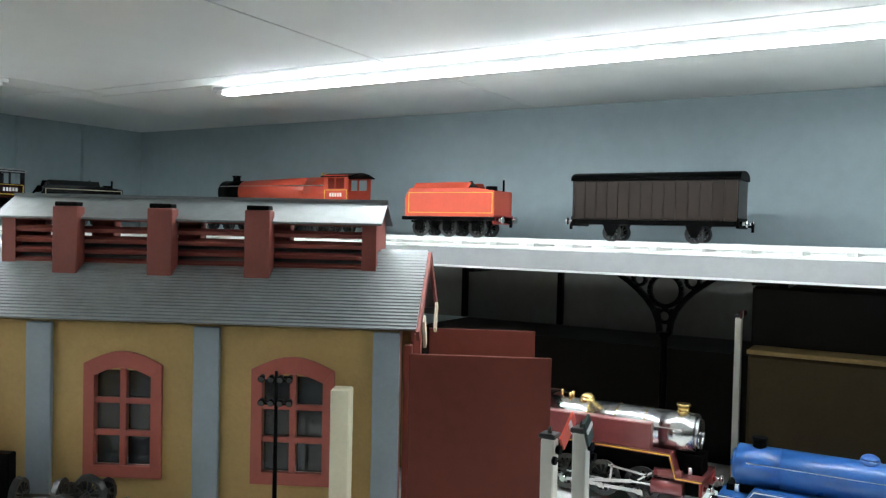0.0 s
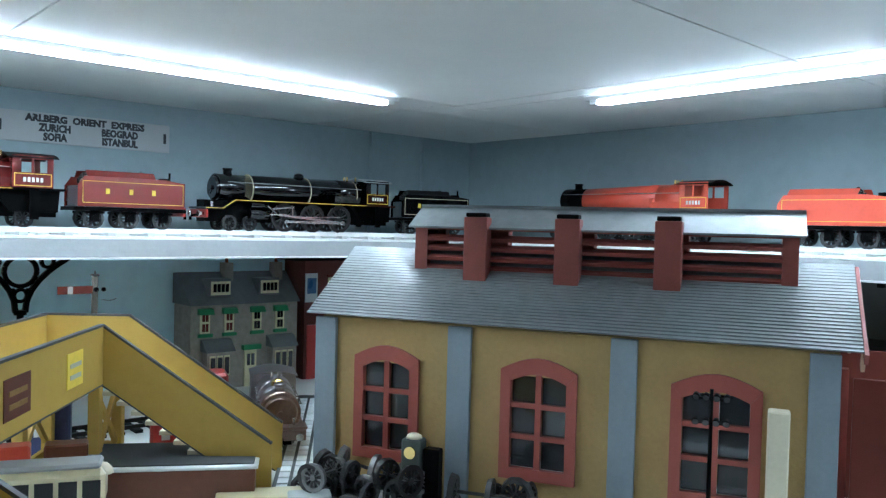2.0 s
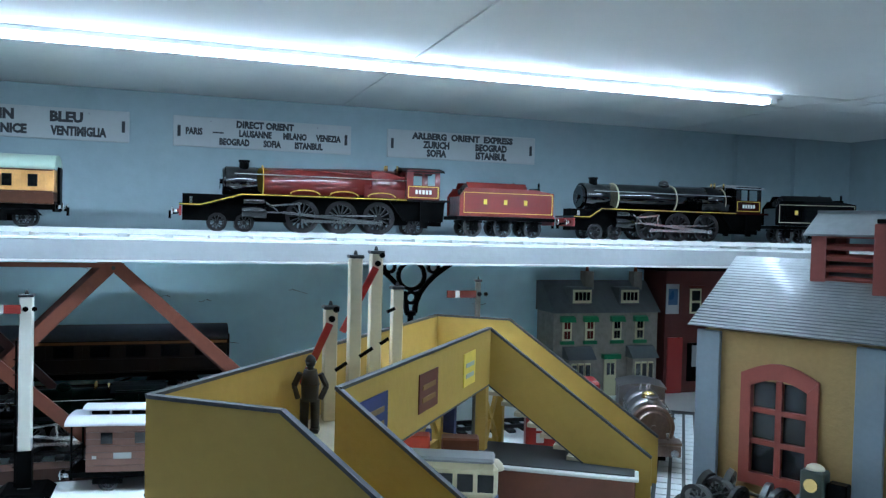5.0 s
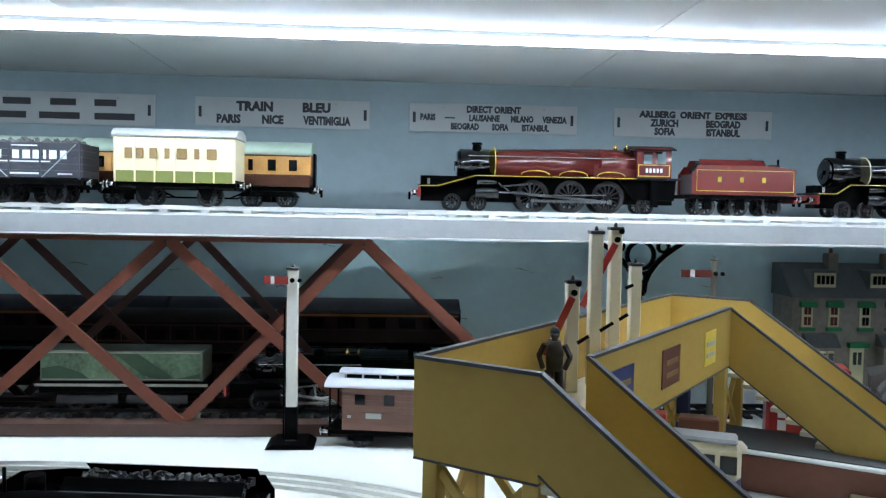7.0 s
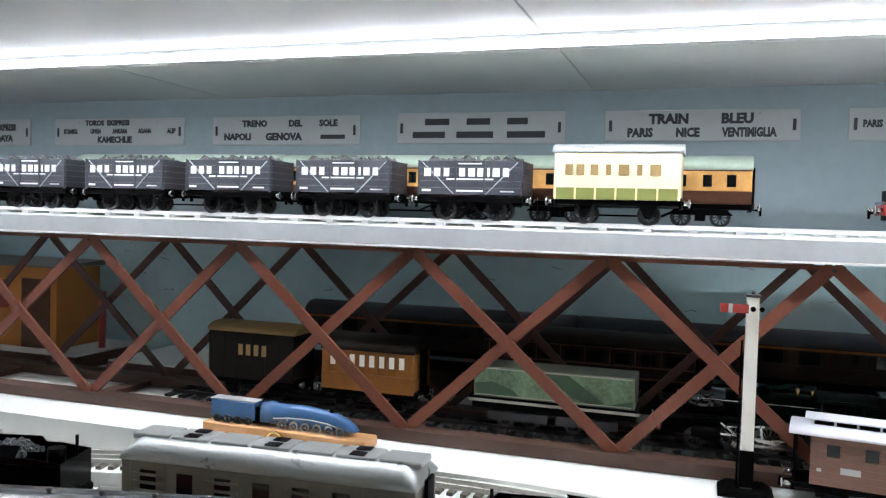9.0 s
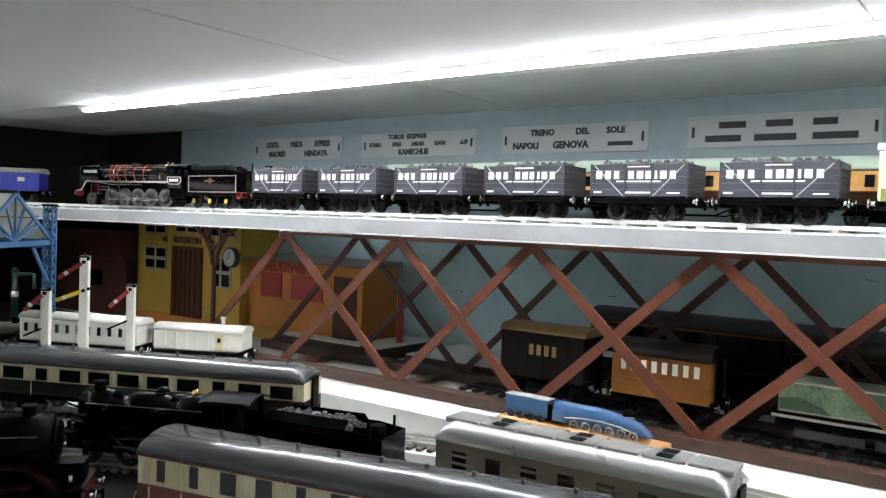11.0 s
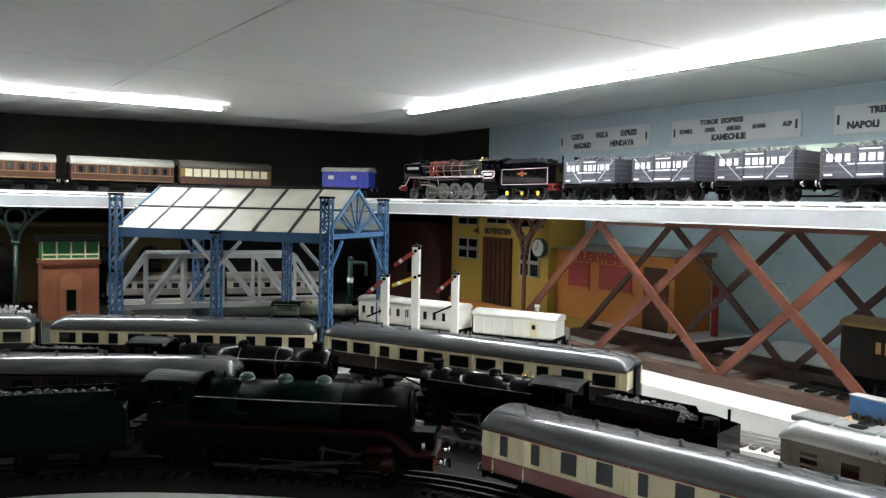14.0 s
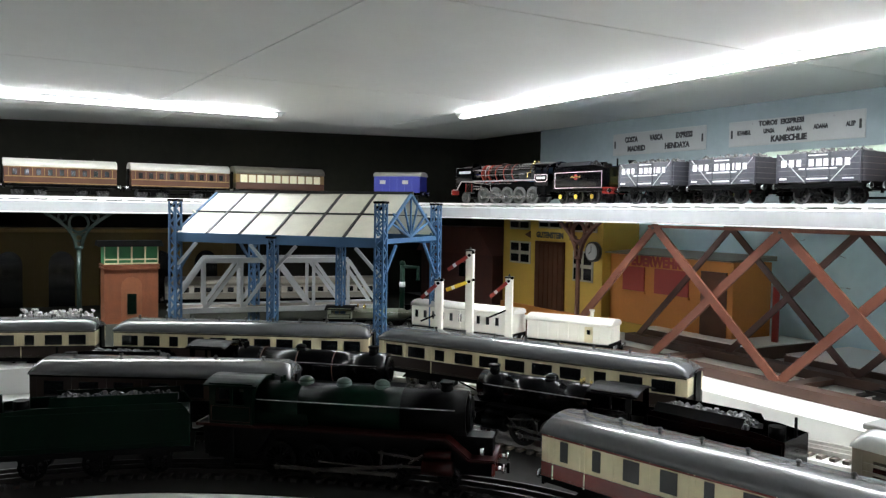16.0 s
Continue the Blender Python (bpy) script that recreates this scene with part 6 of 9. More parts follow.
def footbridge():
    t = thing("footbridge", "yellow ochre model station footbridge with black capped parapets", "footbridge", FB)
    th = 0.0035
    W, D = 0.0876, 0.4984

    def parapet(a, b, za, zb, low_a, low_b, label=""):
        """A parapet between two plan points with its top from za to zb."""
        ax, ay, bx, by = *a, *b
        d = Vector((bx - ax, by - ay, 0)).normalized()
        s = Vector((-d.y, d.x, 0)) * th / 2
        bm = bmesh.new()
        quad = [(Vector((ax, ay, low_a))), (Vector((bx, by, low_b))), (Vector((bx, by, zb))), (Vector((ax, ay, za)))]
        A = [bm.verts.new(q - s) for q in quad]
        B = [bm.verts.new(q + s) for q in quad]
        bm.faces.new(A), bm.faces.new(B[::-1])
        for i in range(4):
            bm.faces.new((A[i], B[i], B[(i + 1) % 4], A[(i + 1) % 4]))
        p = part("parapet", bm, M_FBYEL, t)
        bm = bmesh.new()
        bar(bm, (ax, ay, za + 0.0012), (bx, by, zb + 0.0012), th + 0.0014, 0.0022)
        part("capping", bm, M_FBTRIM, p)
        bm = bmesh.new()
        bar(bm, (ax, ay, low_a - 0.0008), (bx, by, low_b - 0.0008), th + 0.001, 0.0014)
        part("lower_edging", bm, M_FBTRIM, p)
        return p
    parapet((0, 0), (0, D), FTOP, FTOP, FLOW, FLOW)
    parapet((W, 0.067), (W, 0.413), FTOP, FTOP, FLOW, FLOW)
    parapet((0, 0), (W, 0.0), FTOP, FTOP, FLOW - 0.006, FLOW - 0.006)
    parapet((0, D), (W, D), FTOP, FTOP, FLOW, FLOW)
    run = 0.165
    dz = 0.115
    for y0, y1 in ((0.0, 0.067), (0.413, D)):
        for y in (y0, y1):
            parapet((W, y), (W + run, y), FTOP, FTOP - dz, FLOW, FLOW - dz)
        n = 12
        for k in range(n):
            bm = bmesh.new()
            x = W + run * k / n
            z = FLOW + 0.001 - dz * (k + 1) / n
            box(bm, x, x + run / n, y0 + 0.002, y1 - 0.002, z - 0.004, z)
            part("stair_tread", bm, M_FBDECK, t)
    bm = bmesh.new()
    box(bm, 0.002, W - 0.002, 0.002, D - 0.002, FLOW, FLOW + 0.002)
    part("deck", bm, M_FBDECK, t)
    for x in (0.008, W - 0.008):
        for y in (0.010, 0.060, 0.42, D - 0.010):
            bm = bmesh.new()
            box(bm, x - 0.0055, x + 0.0055, y - 0.0055, y + 0.0055, TERRACE + 0.0004, FLOW - 0.0004, 0.0006)
            part("leg", bm, M_FBYEL, t)
    for y in (0.010, 0.060, 0.42, D - 0.010):
        for a, b in () if y > 0.2 else (((0.014, 0.085), (W - 0.014, 0.150)), ((0.014, 0.150), (W - 0.014, 0.085))):
            bm = bmesh.new()
            bar(bm, (a[0], y, a[1]), (b[0], y, b[1]), 0.004, 0.006)
            part("brace", bm, M_FBYEL, t)
        bm = bmesh.new()
        bar(bm, (0.012, y, 0.085), (W - 0.012, y, 0.085), 0.005, 0.008)
        part("cross_rail", bm, M_FBYEL, t)
    for y0, y1, a, b in ((0.42, D - 0.010, 0.085, 0.085), (0.010, 0.060, 0.085, 0.085)):
        for x in (0.008, W - 0.008):
            bm = bmesh.new()
            bar(bm, (x, y0 + 0.006, 0.150), (x, y1 - 0.006, 0.090), 0.004, 0.006)
            bar(bm, (x, y0 + 0.006, 0.090), (x, y1 - 0.006, 0.150), 0.004, 0.006)
            bar(bm, (x, y0, 0.078), (x, y1, 0.078), 0.005, 0.009)
            part("side_brace", bm, M_FBYEL, t)
    for y, w, m, inner in ((0.118, 0.046, M_POSTER_B, M_OCHREBOX), (0.226, 0.044, M_POSTER_R, M_OCHREBOX), (0.338, 0.036, M_POSTER_Y, M_SIGN)):
        bm = bmesh.new()
        box(bm, W + th / 2 + 0.0002, W + th / 2 + 0.001, y - w / 2, y + w / 2, FLOW + 0.012, FLOW + 0.043)
        p = part("poster", bm, m, t, "small framed advertising poster")
        for k in range(2):
            bm = bmesh.new()
            box(bm, W + th / 2 + 0.0011, W + th / 2 + 0.0016, y - w * 0.34, y + w * 0.34, FLOW + 0.0195 + k * 0.010, FLOW + 0.0235 + k * 0.010)
            part("poster_bar", bm, inner, p)


footbridge()


def figure():
    bm = bmesh.new()
    for s in (-1, 1):
        rod(bm, (s * 0.0035, 0, 0.0), (s * 0.0032, 0, 0.020), 0.0026, 0.0030, seg=8)
        box(bm, s * 0.0035 - 0.0026, s * 0.0035 + 0.0026, -0.006, 0.003, 0, 0.0025)
        rod(bm, (s * 0.0062, 0, 0.036), (s * 0.0100, 0.001, 0.028), 0.0020, seg=6)
        rod(bm, (s * 0.0100, 0.001, 0.028), (s * 0.0070, -0.003, 0.021), 0.0018, seg=6)
    rod(bm, (0, 0, 0.019), (0, 0, 0.029), 0.0052, 0.0056, seg=10)
    rod(bm, (0, 0, 0.029), (0, 0, 0.0385), 0.0060, 0.0040, seg=10)
    rod(bm, (0, 0, 0.038), (0, 0, 0.041), 0.0020, seg=8)
    dome(bm, 0, 0, 0.0435, 0.0034, 0.0042, 10, 3)
    rod(bm, (0, 0, 0.0405), (0, 0, 0.0435), 0.0026, 0.0034, seg=10)
    ob = new("model_figure", mesh_of("model_figure", bm, M_CLOTH))
    ob.matrix_basis = place(0.061, 0.774, FLOW + 0.0022, -17) @ Matrix.Scale(1.22, 4)
    tagged(ob, "small dark painted model figure standing on the footbridge", "figurine")


figure()
Z = FLOW + 0.0022
signal("cream four-post bracket signal with red arms on the footbridge", Matrix.Identity(4),
       [(0.081, 0.805, Z, 0.257, [(0.250, 0.056, 246, M_RED), (0.207, 0.015, 32, M_MATTBLACK)], 0.0052), (0.105, 0.826, Z, 0.297, [(0.214, 0.017, 32, M_MATTBLACK)], 0.0052),
        (0.129, 0.853, Z, 0.300, [(0.292, 0.066, 243, M_RED), (0.220, 0.013, 32, M_MATTBLACK)], 0.0052), (0.156, 0.880, Z, 0.267, [(0.252, 0.012, 205, M_MATTBLACK)], 0.0050)], base=False, post_m=M_CREAMWOOD)


# ---- engine shed ----
def holed_wall(bm, x0, x1, z0, z1, a, b, c, d, y0, y1):
    """A wall panel with one rectangular opening a to b, c to d."""
    ring_o = ((x0, z0), (x1, z0), (x1, z1), (x0, z1))
    ring_i = ((a, c), (b, c), (b, d), (a, d))
    v = {(n, y): [bm.verts.new((p, y, q)) for p, q in r] for n, r in (("o", ring_o), ("i", ring_i)) for y in (y0, y1)}
    for k in range(4):
        j = (k + 1) % 4
        bm.faces.new((v["o", y0][k], v["o", y0][j], v["i", y0][j], v["i", y0][k]))
        bm.faces.new((v["o", y1][j], v["o", y1][k], v["i", y1][k], v["i", y1][j]))
        bm.faces.new((v["o", y1][k], v["o", y1][j], v["o", y0][j], v["o", y0][k]))
        bm.faces.new((v["i", y0][k], v["i", y0][j], v["i", y1][j], v["i", y1][k]))


def engine_shed():
    t = thing("engine_shed", "ochre model engine shed with grey boarded roof and brick-red vent", "model building", place(0.455, 0.848, 0, -63.5))
    L, Wd = 0.502, 0.200
    z0, ze, zr = TERRACE + 0.0006, 0.235, 0.302
    yf, yb = 0.010, Wd - 0.010
    # front wall with window openings
    wins = [(0.046, 0.118), (0.204, 0.278), (0.362, 0.438)]
    wz0, wz1 = 0.088, 0.203
    for (a, b), (xa, xb) in zip(wins, ((0.006, 0.161), (0.1612, 0.320), (0.3202, L - 0.006))):
        bm = bmesh.new()
        holed_wall(bm, xa, xb, z0, ze - 0.004, a, b, wz0, wz1 - 0.016, yf, yf + 0.006)
        part("wall_panel", bm, M_SHEDWALL, t)
    for (a, b), (xa, xb) in zip(wins, ((0.006, 0.161), (0.1612, 0.320), (0.3202, L - 0.006))):
        bm = bmesh.new()
        holed_wall(bm, xa, xb, z0, ze - 0.004, a, b, wz0, wz1 - 0.016, yb - 0.006, yb)
        part("rear_wall", bm, M_SHEDWALL, t)
    for x in (0.006, L - 0.012):
        bm = bmesh.new()
        if x < 0.1:
            prism(bm, [(yf + 0.006, z0), (yb - 0.006, z0), (yb - 0.006, ze - 0.004), (Wd / 2, zr - 0.006), (yf + 0.006, ze - 0.004)], x, x + 0.006, "x")
            part("gable_wall", bm, M_SHEDWALL, t)
        else:
            box(bm, x, x + 0.006, yf + 0.006, 0.030, z0, ze - 0.004)
            box(bm, x, x + 0.006, yb - 0.030, yb - 0.006, z0, ze - 0.004)
            prism(bm, [(yf + 0.006, ze - 0.0038), (yb - 0.006, ze - 0.0038), (Wd / 2, zr - 0.006)], x, x + 0.006, "x")
            g = part("gable_wall", bm, M_BRICKRED, t)
            for k in range(5):
                bm = bmesh.new()
                zz = ze + 0.008 + k * 0.009
                half = (Wd / 2 - 0.012) * (1 - (zz - ze + 0.006) / (zr - ze))
                box(bm, x + 0.0062, x + 0.009, Wd / 2 - half, Wd / 2 + half, zz, zz + 0.005)
                part("gable_board", bm, M_BRICKRED, g)
    for cx in (0.012, 0.161, 0.320, L - 0.017):
        bm = bmesh.new()
        box(bm, cx - 0.012, cx + 0.012, yf - 0.0055, yf - 0.0002, z0, ze - 0.005, 0.0006)
        part("pilaster", bm, M_SHEDGREY, t)
    for a, b in wins:
        mid = (a + b) / 2
        bm = bmesh.new()
        n = 8
        arch = [(a + (b - a) * k / n, wz1 - 0.010 + 0.012 * math.sin(math.pi * k / n)) for k in range(n + 1)]
        inner = [(a + 0.010 + (b - a - 0.020) * k / n, wz1 - 0.021 + 0.008 * math.sin(math.pi * k / n)) for k in range(n + 1)]
        y0, y1 = yf - 0.004, yf + 0.003
        for k in range(n):
            prism(bm, [arch[k], arch[k + 1], inner[k + 1], inner[k]], y0, y1)
        prism(bm, [(a, wz0), (a + 0.010, wz0), (a + 0.010, wz1 - 0.0212), (a, wz1 - 0.0102)], y0, y1)
        prism(bm, [(b - 0.010, wz0), (b, wz0), (b, wz1 - 0.0102), (b - 0.010, wz1 - 0.0212)], y0, y1)
        box(bm, a + 0.010, b - 0.010, y0, y1, wz0, wz0 + 0.011)
        w = part("window", bm, M_WINRED, t, "terracotta arched window frame")
        bm = bmesh.new()
        box(bm, mid - 0.0028, mid + 0.0028, yf - 0.002, yf + 0.003, wz0 + 0.011, wz1 - 0.014)
        part("glazing_bar", bm, M_WINRED, w)
        for k in (1, 2):
            zz = wz0 + 0.011 + (wz1 - 0.025 - wz0) * k / 3
            for xa, xb in ((a + 0.010, mid - 0.0028), (mid + 0.0028, b - 0.010)):
                bm = bmesh.new()
                box(bm, xa, xb, yf - 0.002, yf + 0.003, zz - 0.0024, zz + 0.0024)
                part("glazing_bar", bm, M_WINRED, w)
        for ix, (pa, pb) in enumerate(((a + 0.0102, mid - 0.003), (mid + 0.003, b - 0.0102))):
            for k in range(3):
                zz = wz0 + 0.0112 + (wz1 - 0.025 - wz0) * k / 3
                bm = bmesh.new()
                box(bm, pa, pb, yf + 0.0034, yf + 0.0042, zz, zz + (wz1 - 0.025 - wz0) / 3)
                part("pane", bm, M_SHEDGLASS, w)
    # boarded roof
    nb = 26
    for s in (0, 1):
        for k in range(nb):
            f0, f1 = k / nb, (k + 1) / nb - 0.0006
            y0 = (Wd / 2) * f0 - 0.004 * (1 - f0)
            y1 = (Wd / 2) * min(1, f1)
            za = ze + (zr - ze) * f0
            zb = ze + (zr - ze) * min(1, f1)
            bm = bmesh.new()
            out = [(y0, za + 0.0003), (y1, zb + 0.0003), (y1, zb - 0.0016), (y0, za - 0.0010)]
            if s:
                out = [(Wd - a, b) for a, b in out]
            prism(bm, out, -0.006, L + 0.010, "x")
            part("roof_board", bm, M_SHEDROOF, t)
    for s in (0, 1):
        bm = bmesh.new()
        p0, p1 = ((-0.004, ze - 0.006), (Wd / 2, zr - 0.006)) if not s else ((Wd + 0.004, ze - 0.006), (Wd / 2, zr - 0.006))
        bar(bm, (L + 0.012, p0[0], p0[1]), (L + 0.012, p1[0], p1[1]), 0.003, 0.010)
        part("bargeboard", bm, M_BRICKRED, t)
    bm = bmesh.new()
    bar(bm, (L + 0.014, Wd / 2 - 0.055, ze - 0.020), (L + 0.014, Wd / 2 - 0.072, ze + 0.006), 0.003, 0.010)
    bar(bm, (L + 0.014, Wd / 2 + 0.055, ze - 0.020), (L + 0.014, Wd / 2 + 0.072, ze + 0.006), 0.003, 0.010)
    part("gable_strut", bm, M_CREAMWOOD, t)
    # ridge vent
    c0, c1, yc = 0.084, 0.464, Wd / 2
    yv, zv = 0.032, 0.326
    v = part("ridge_vent", bar_mesh((c0, yc - yv + 0.004, zv + 0.001), (c1, yc - yv + 0.004, zv + 0.001), 0.006, 0.006), M_BRICKRED, t, "brick-red louvred ridge vent")
    bm = bmesh.new()
    bar(bm, (c0, yc + yv - 0.004, zv + 0.001), (c1, yc + yv - 0.004, zv + 0.001), 0.006, 0.006)
    for x in (c0, c1 - 0.014):
        box(bm, x, x + 0.014, yc - yv, yc - yv + 0.010, 0.278, zv)
        box(bm, x, x + 0.014, yc + yv - 0.010, yc + yv, 0.278, zv)
        box(bm, x + (0 if x > 0.2 else 0), x + 0.003 if x < 0.2 else x + 0.014, yc - yv + 0.010, yc + yv - 0.010, 0.300, zv + 0.01)
    part("vent_frame", bm, M_BRICKRED, v)
    for k in range(4):
        zz = 0.284 + k * 0.0105
        for s in (-1, 1):
            bm = bmesh.new()
            bar(bm, (c0 + 0.014, yc + s * (yv - 0.004), zz), (c1 - 0.014, yc + s * (yv - 0.004), zz), 0.006, 0.0042, (0, 0.5 * s, 1))
            part("louvre", bm, M_BRICKRED, v)
    for x in (0.157, 0.253, 0.350):
        for ya, yb in ((yc - yv - 0.014, yc - yv + 0.002), (yc + yv - 0.002, yc + yv + 0.014)):
            bm = bmesh.new()
            box(bm, x - 0.0125, x + 0.0125, ya, yb, 0.262, 0.338, 0.0008)
            st = part("smoke_chimney", bm, M_BRICKRED, t, "brick-red smoke chimney")
            bm = bmesh.new()
            box(bm, x - 0.011, x + 0.011, ya + 0.001, yb - 0.001, 0.3382, 0.3425, 0.0008)
            part("chimney_cap", bm, M_MATTBLACK, st)
    for s in (-1, 1):
        bm = bmesh.new()
        prism(bm, [(yc, 0.3492), (yc + s * (yv + 0.006), zv + 0.0015), (yc + s * (yv + 0.006), zv - 0.0005), (yc, 0.3465)], c0 - 0.006, c1 + 0.006, "x")
        part("vent_roof", bm, M_SHEDROOF, t)
    bm = bmesh.new()
    bar(bm, (c0 - 0.006, yc, 0.350), (c1 + 0.006, yc, 0.350), 0.006, 0.003)
    part("vent_ridge", bm, M_SLATE, t)
    # open doors
    for y, x1 in ((0.004, 0.632), (Wd - 0.006, 0.625)):
        bm = bmesh.new()
        box(bm, L + 0.004, x1, y, y + 0.004, z0 + 0.002, 0.212, 0.0006)
        part("door", bm, M_DOORRED, t, "dull red open shed door")
    for y in (0.030, yb - 0.034):
        bm = bmesh.new()
        box(bm, L - 0.004, L + 0.003, y, y + 0.012, z0, ze - 0.020)
        part("door_post", bm, M_WINRED, t)
    return t


engine_shed()
bm = bmesh.new()
box(bm, -0.0085, 0.0085, -0.0085, 0.0085, TERRACE + 0.0004, 0.184, 0.0012)
ob = new("signal_post_stump", mesh_of("signal_post_stump", bm, M_CREAMWOOD))
ob.matrix_basis = place(0.640, 0.437, 0, -63.5)
tagged(ob, "cream painted wooden post standing before the engine shed", "post")


# ---- pile of wheel sets, buffer stop, pavement ----
def wheelset(m, r, mt=M_IRON):
    t = thing("spare_wheelset", "loose dark spare wheel set lying before the shed", "wheelset", m, group="spare wheel sets before the shed")
    wheels(t, (0.0,), r, mt)
    return t


rng = random.Random(11)
for k in range(18):
    u = rng.uniform(0.035, 0.24)
    bck = rng.uniform(-0.062, -0.020)
    x = 0.455 + 0.446 * u + 0.895 * bck
    y = 0.848 - 0.895 * u + 0.446 * bck
    wheelset(pose(x, y, TERRACE + (0.001 if k < 9 else 0.020), rng.uniform(-15, 15), rng.uniform(-10, 10), rng.uniform(0, 180)), rng.choice((0.0105, 0.0125, 0.0145)), rng.choice((M_IRON, M_WHEELBLK, M_TINWHEEL)))


def buffer_light():
    t = thing("ground_signal", "dark green colour-light box with two brass lamps", "signal", place(0.487, 0.718, TERRACE, -63.5))
    bm = bmesh.new()
    box(bm, -0.010, 0.010, -0.008, 0.008, 0.0004, 0.070, 0.0015)
    part("housing", bm, mat("dark_green_grey", (0.05, 0.065, 0.055), 0.45), t)
    bm = bmesh.new()
    dome(bm, 0, 0, 0.0702, 0.008, 0.005, 12, 3)
    part("cap", bm, M_CREAMWOOD, t)
    for z in (0.040, 0.058):
        bm = bmesh.new()
        rod(bm, (0, -0.0105, z), (0, -0.0075, z), 0.0058, seg=14)
        part("lamp", bm, M_GOLD, t)
    bm = bmesh.new()
    box(bm, 0.011, 0.027, -0.004, 0.008, 0.0004, 0.062, 0.001)
    part("side_box", bm, M_MATTBLACK, t)


buffer_light()


def checker_pavement():
    t = thing("paved_crossing", "grey paved crossing with dark and pale squares beside the shed", "pavement", place(0.435, 0.885, TERRACE, 55), kind="structure")
    bm = bmesh.new()
    box(bm, -0.13, 0.40, -0.095, 0.0, 0.0004, 0.0035)
    part("slab", bm, M_PAVDK, t)
    bm = bmesh.new()
    box(bm, -0.0085, 0.0085, -0.0055, 0.0055, 0, 0.0016)
    me = mesh_of("paving_tile", bm, M_PAV)
    for i in range(-7, 18):
        for j in range(6):
            piece("paving_tile", me, t, (0.014 + i * 0.0205, -0.010 - j * 0.0148 , 0.0034))


checker_pavement()
loco("bare tinplate tank locomotive on the paved crossing", along((0.468, 0.93), (0.60, 1.20), TERRACE + 0.006), L=0.20, body=M_TIN, smoke=M_COPPERTIN, frame_m=M_COPPERTIN, x_smoke=0.02, x_boiler=0.05, x_cab=0.14, drivers=(0.06, 0.105), dr=0.014, pony=(), domes=(0.075,),
     chimney=0.035, r=0.0235, zc=0.045, plate=False, lining=M_TIN, dome_m=M_GOLD, wheel_m=M_TIN, valve=False, beam_m=M_COPPERTIN, chim_m=M_TIN, cab_m=M_TIN, roof_m=M_TIN, fit_m=M_TIN)


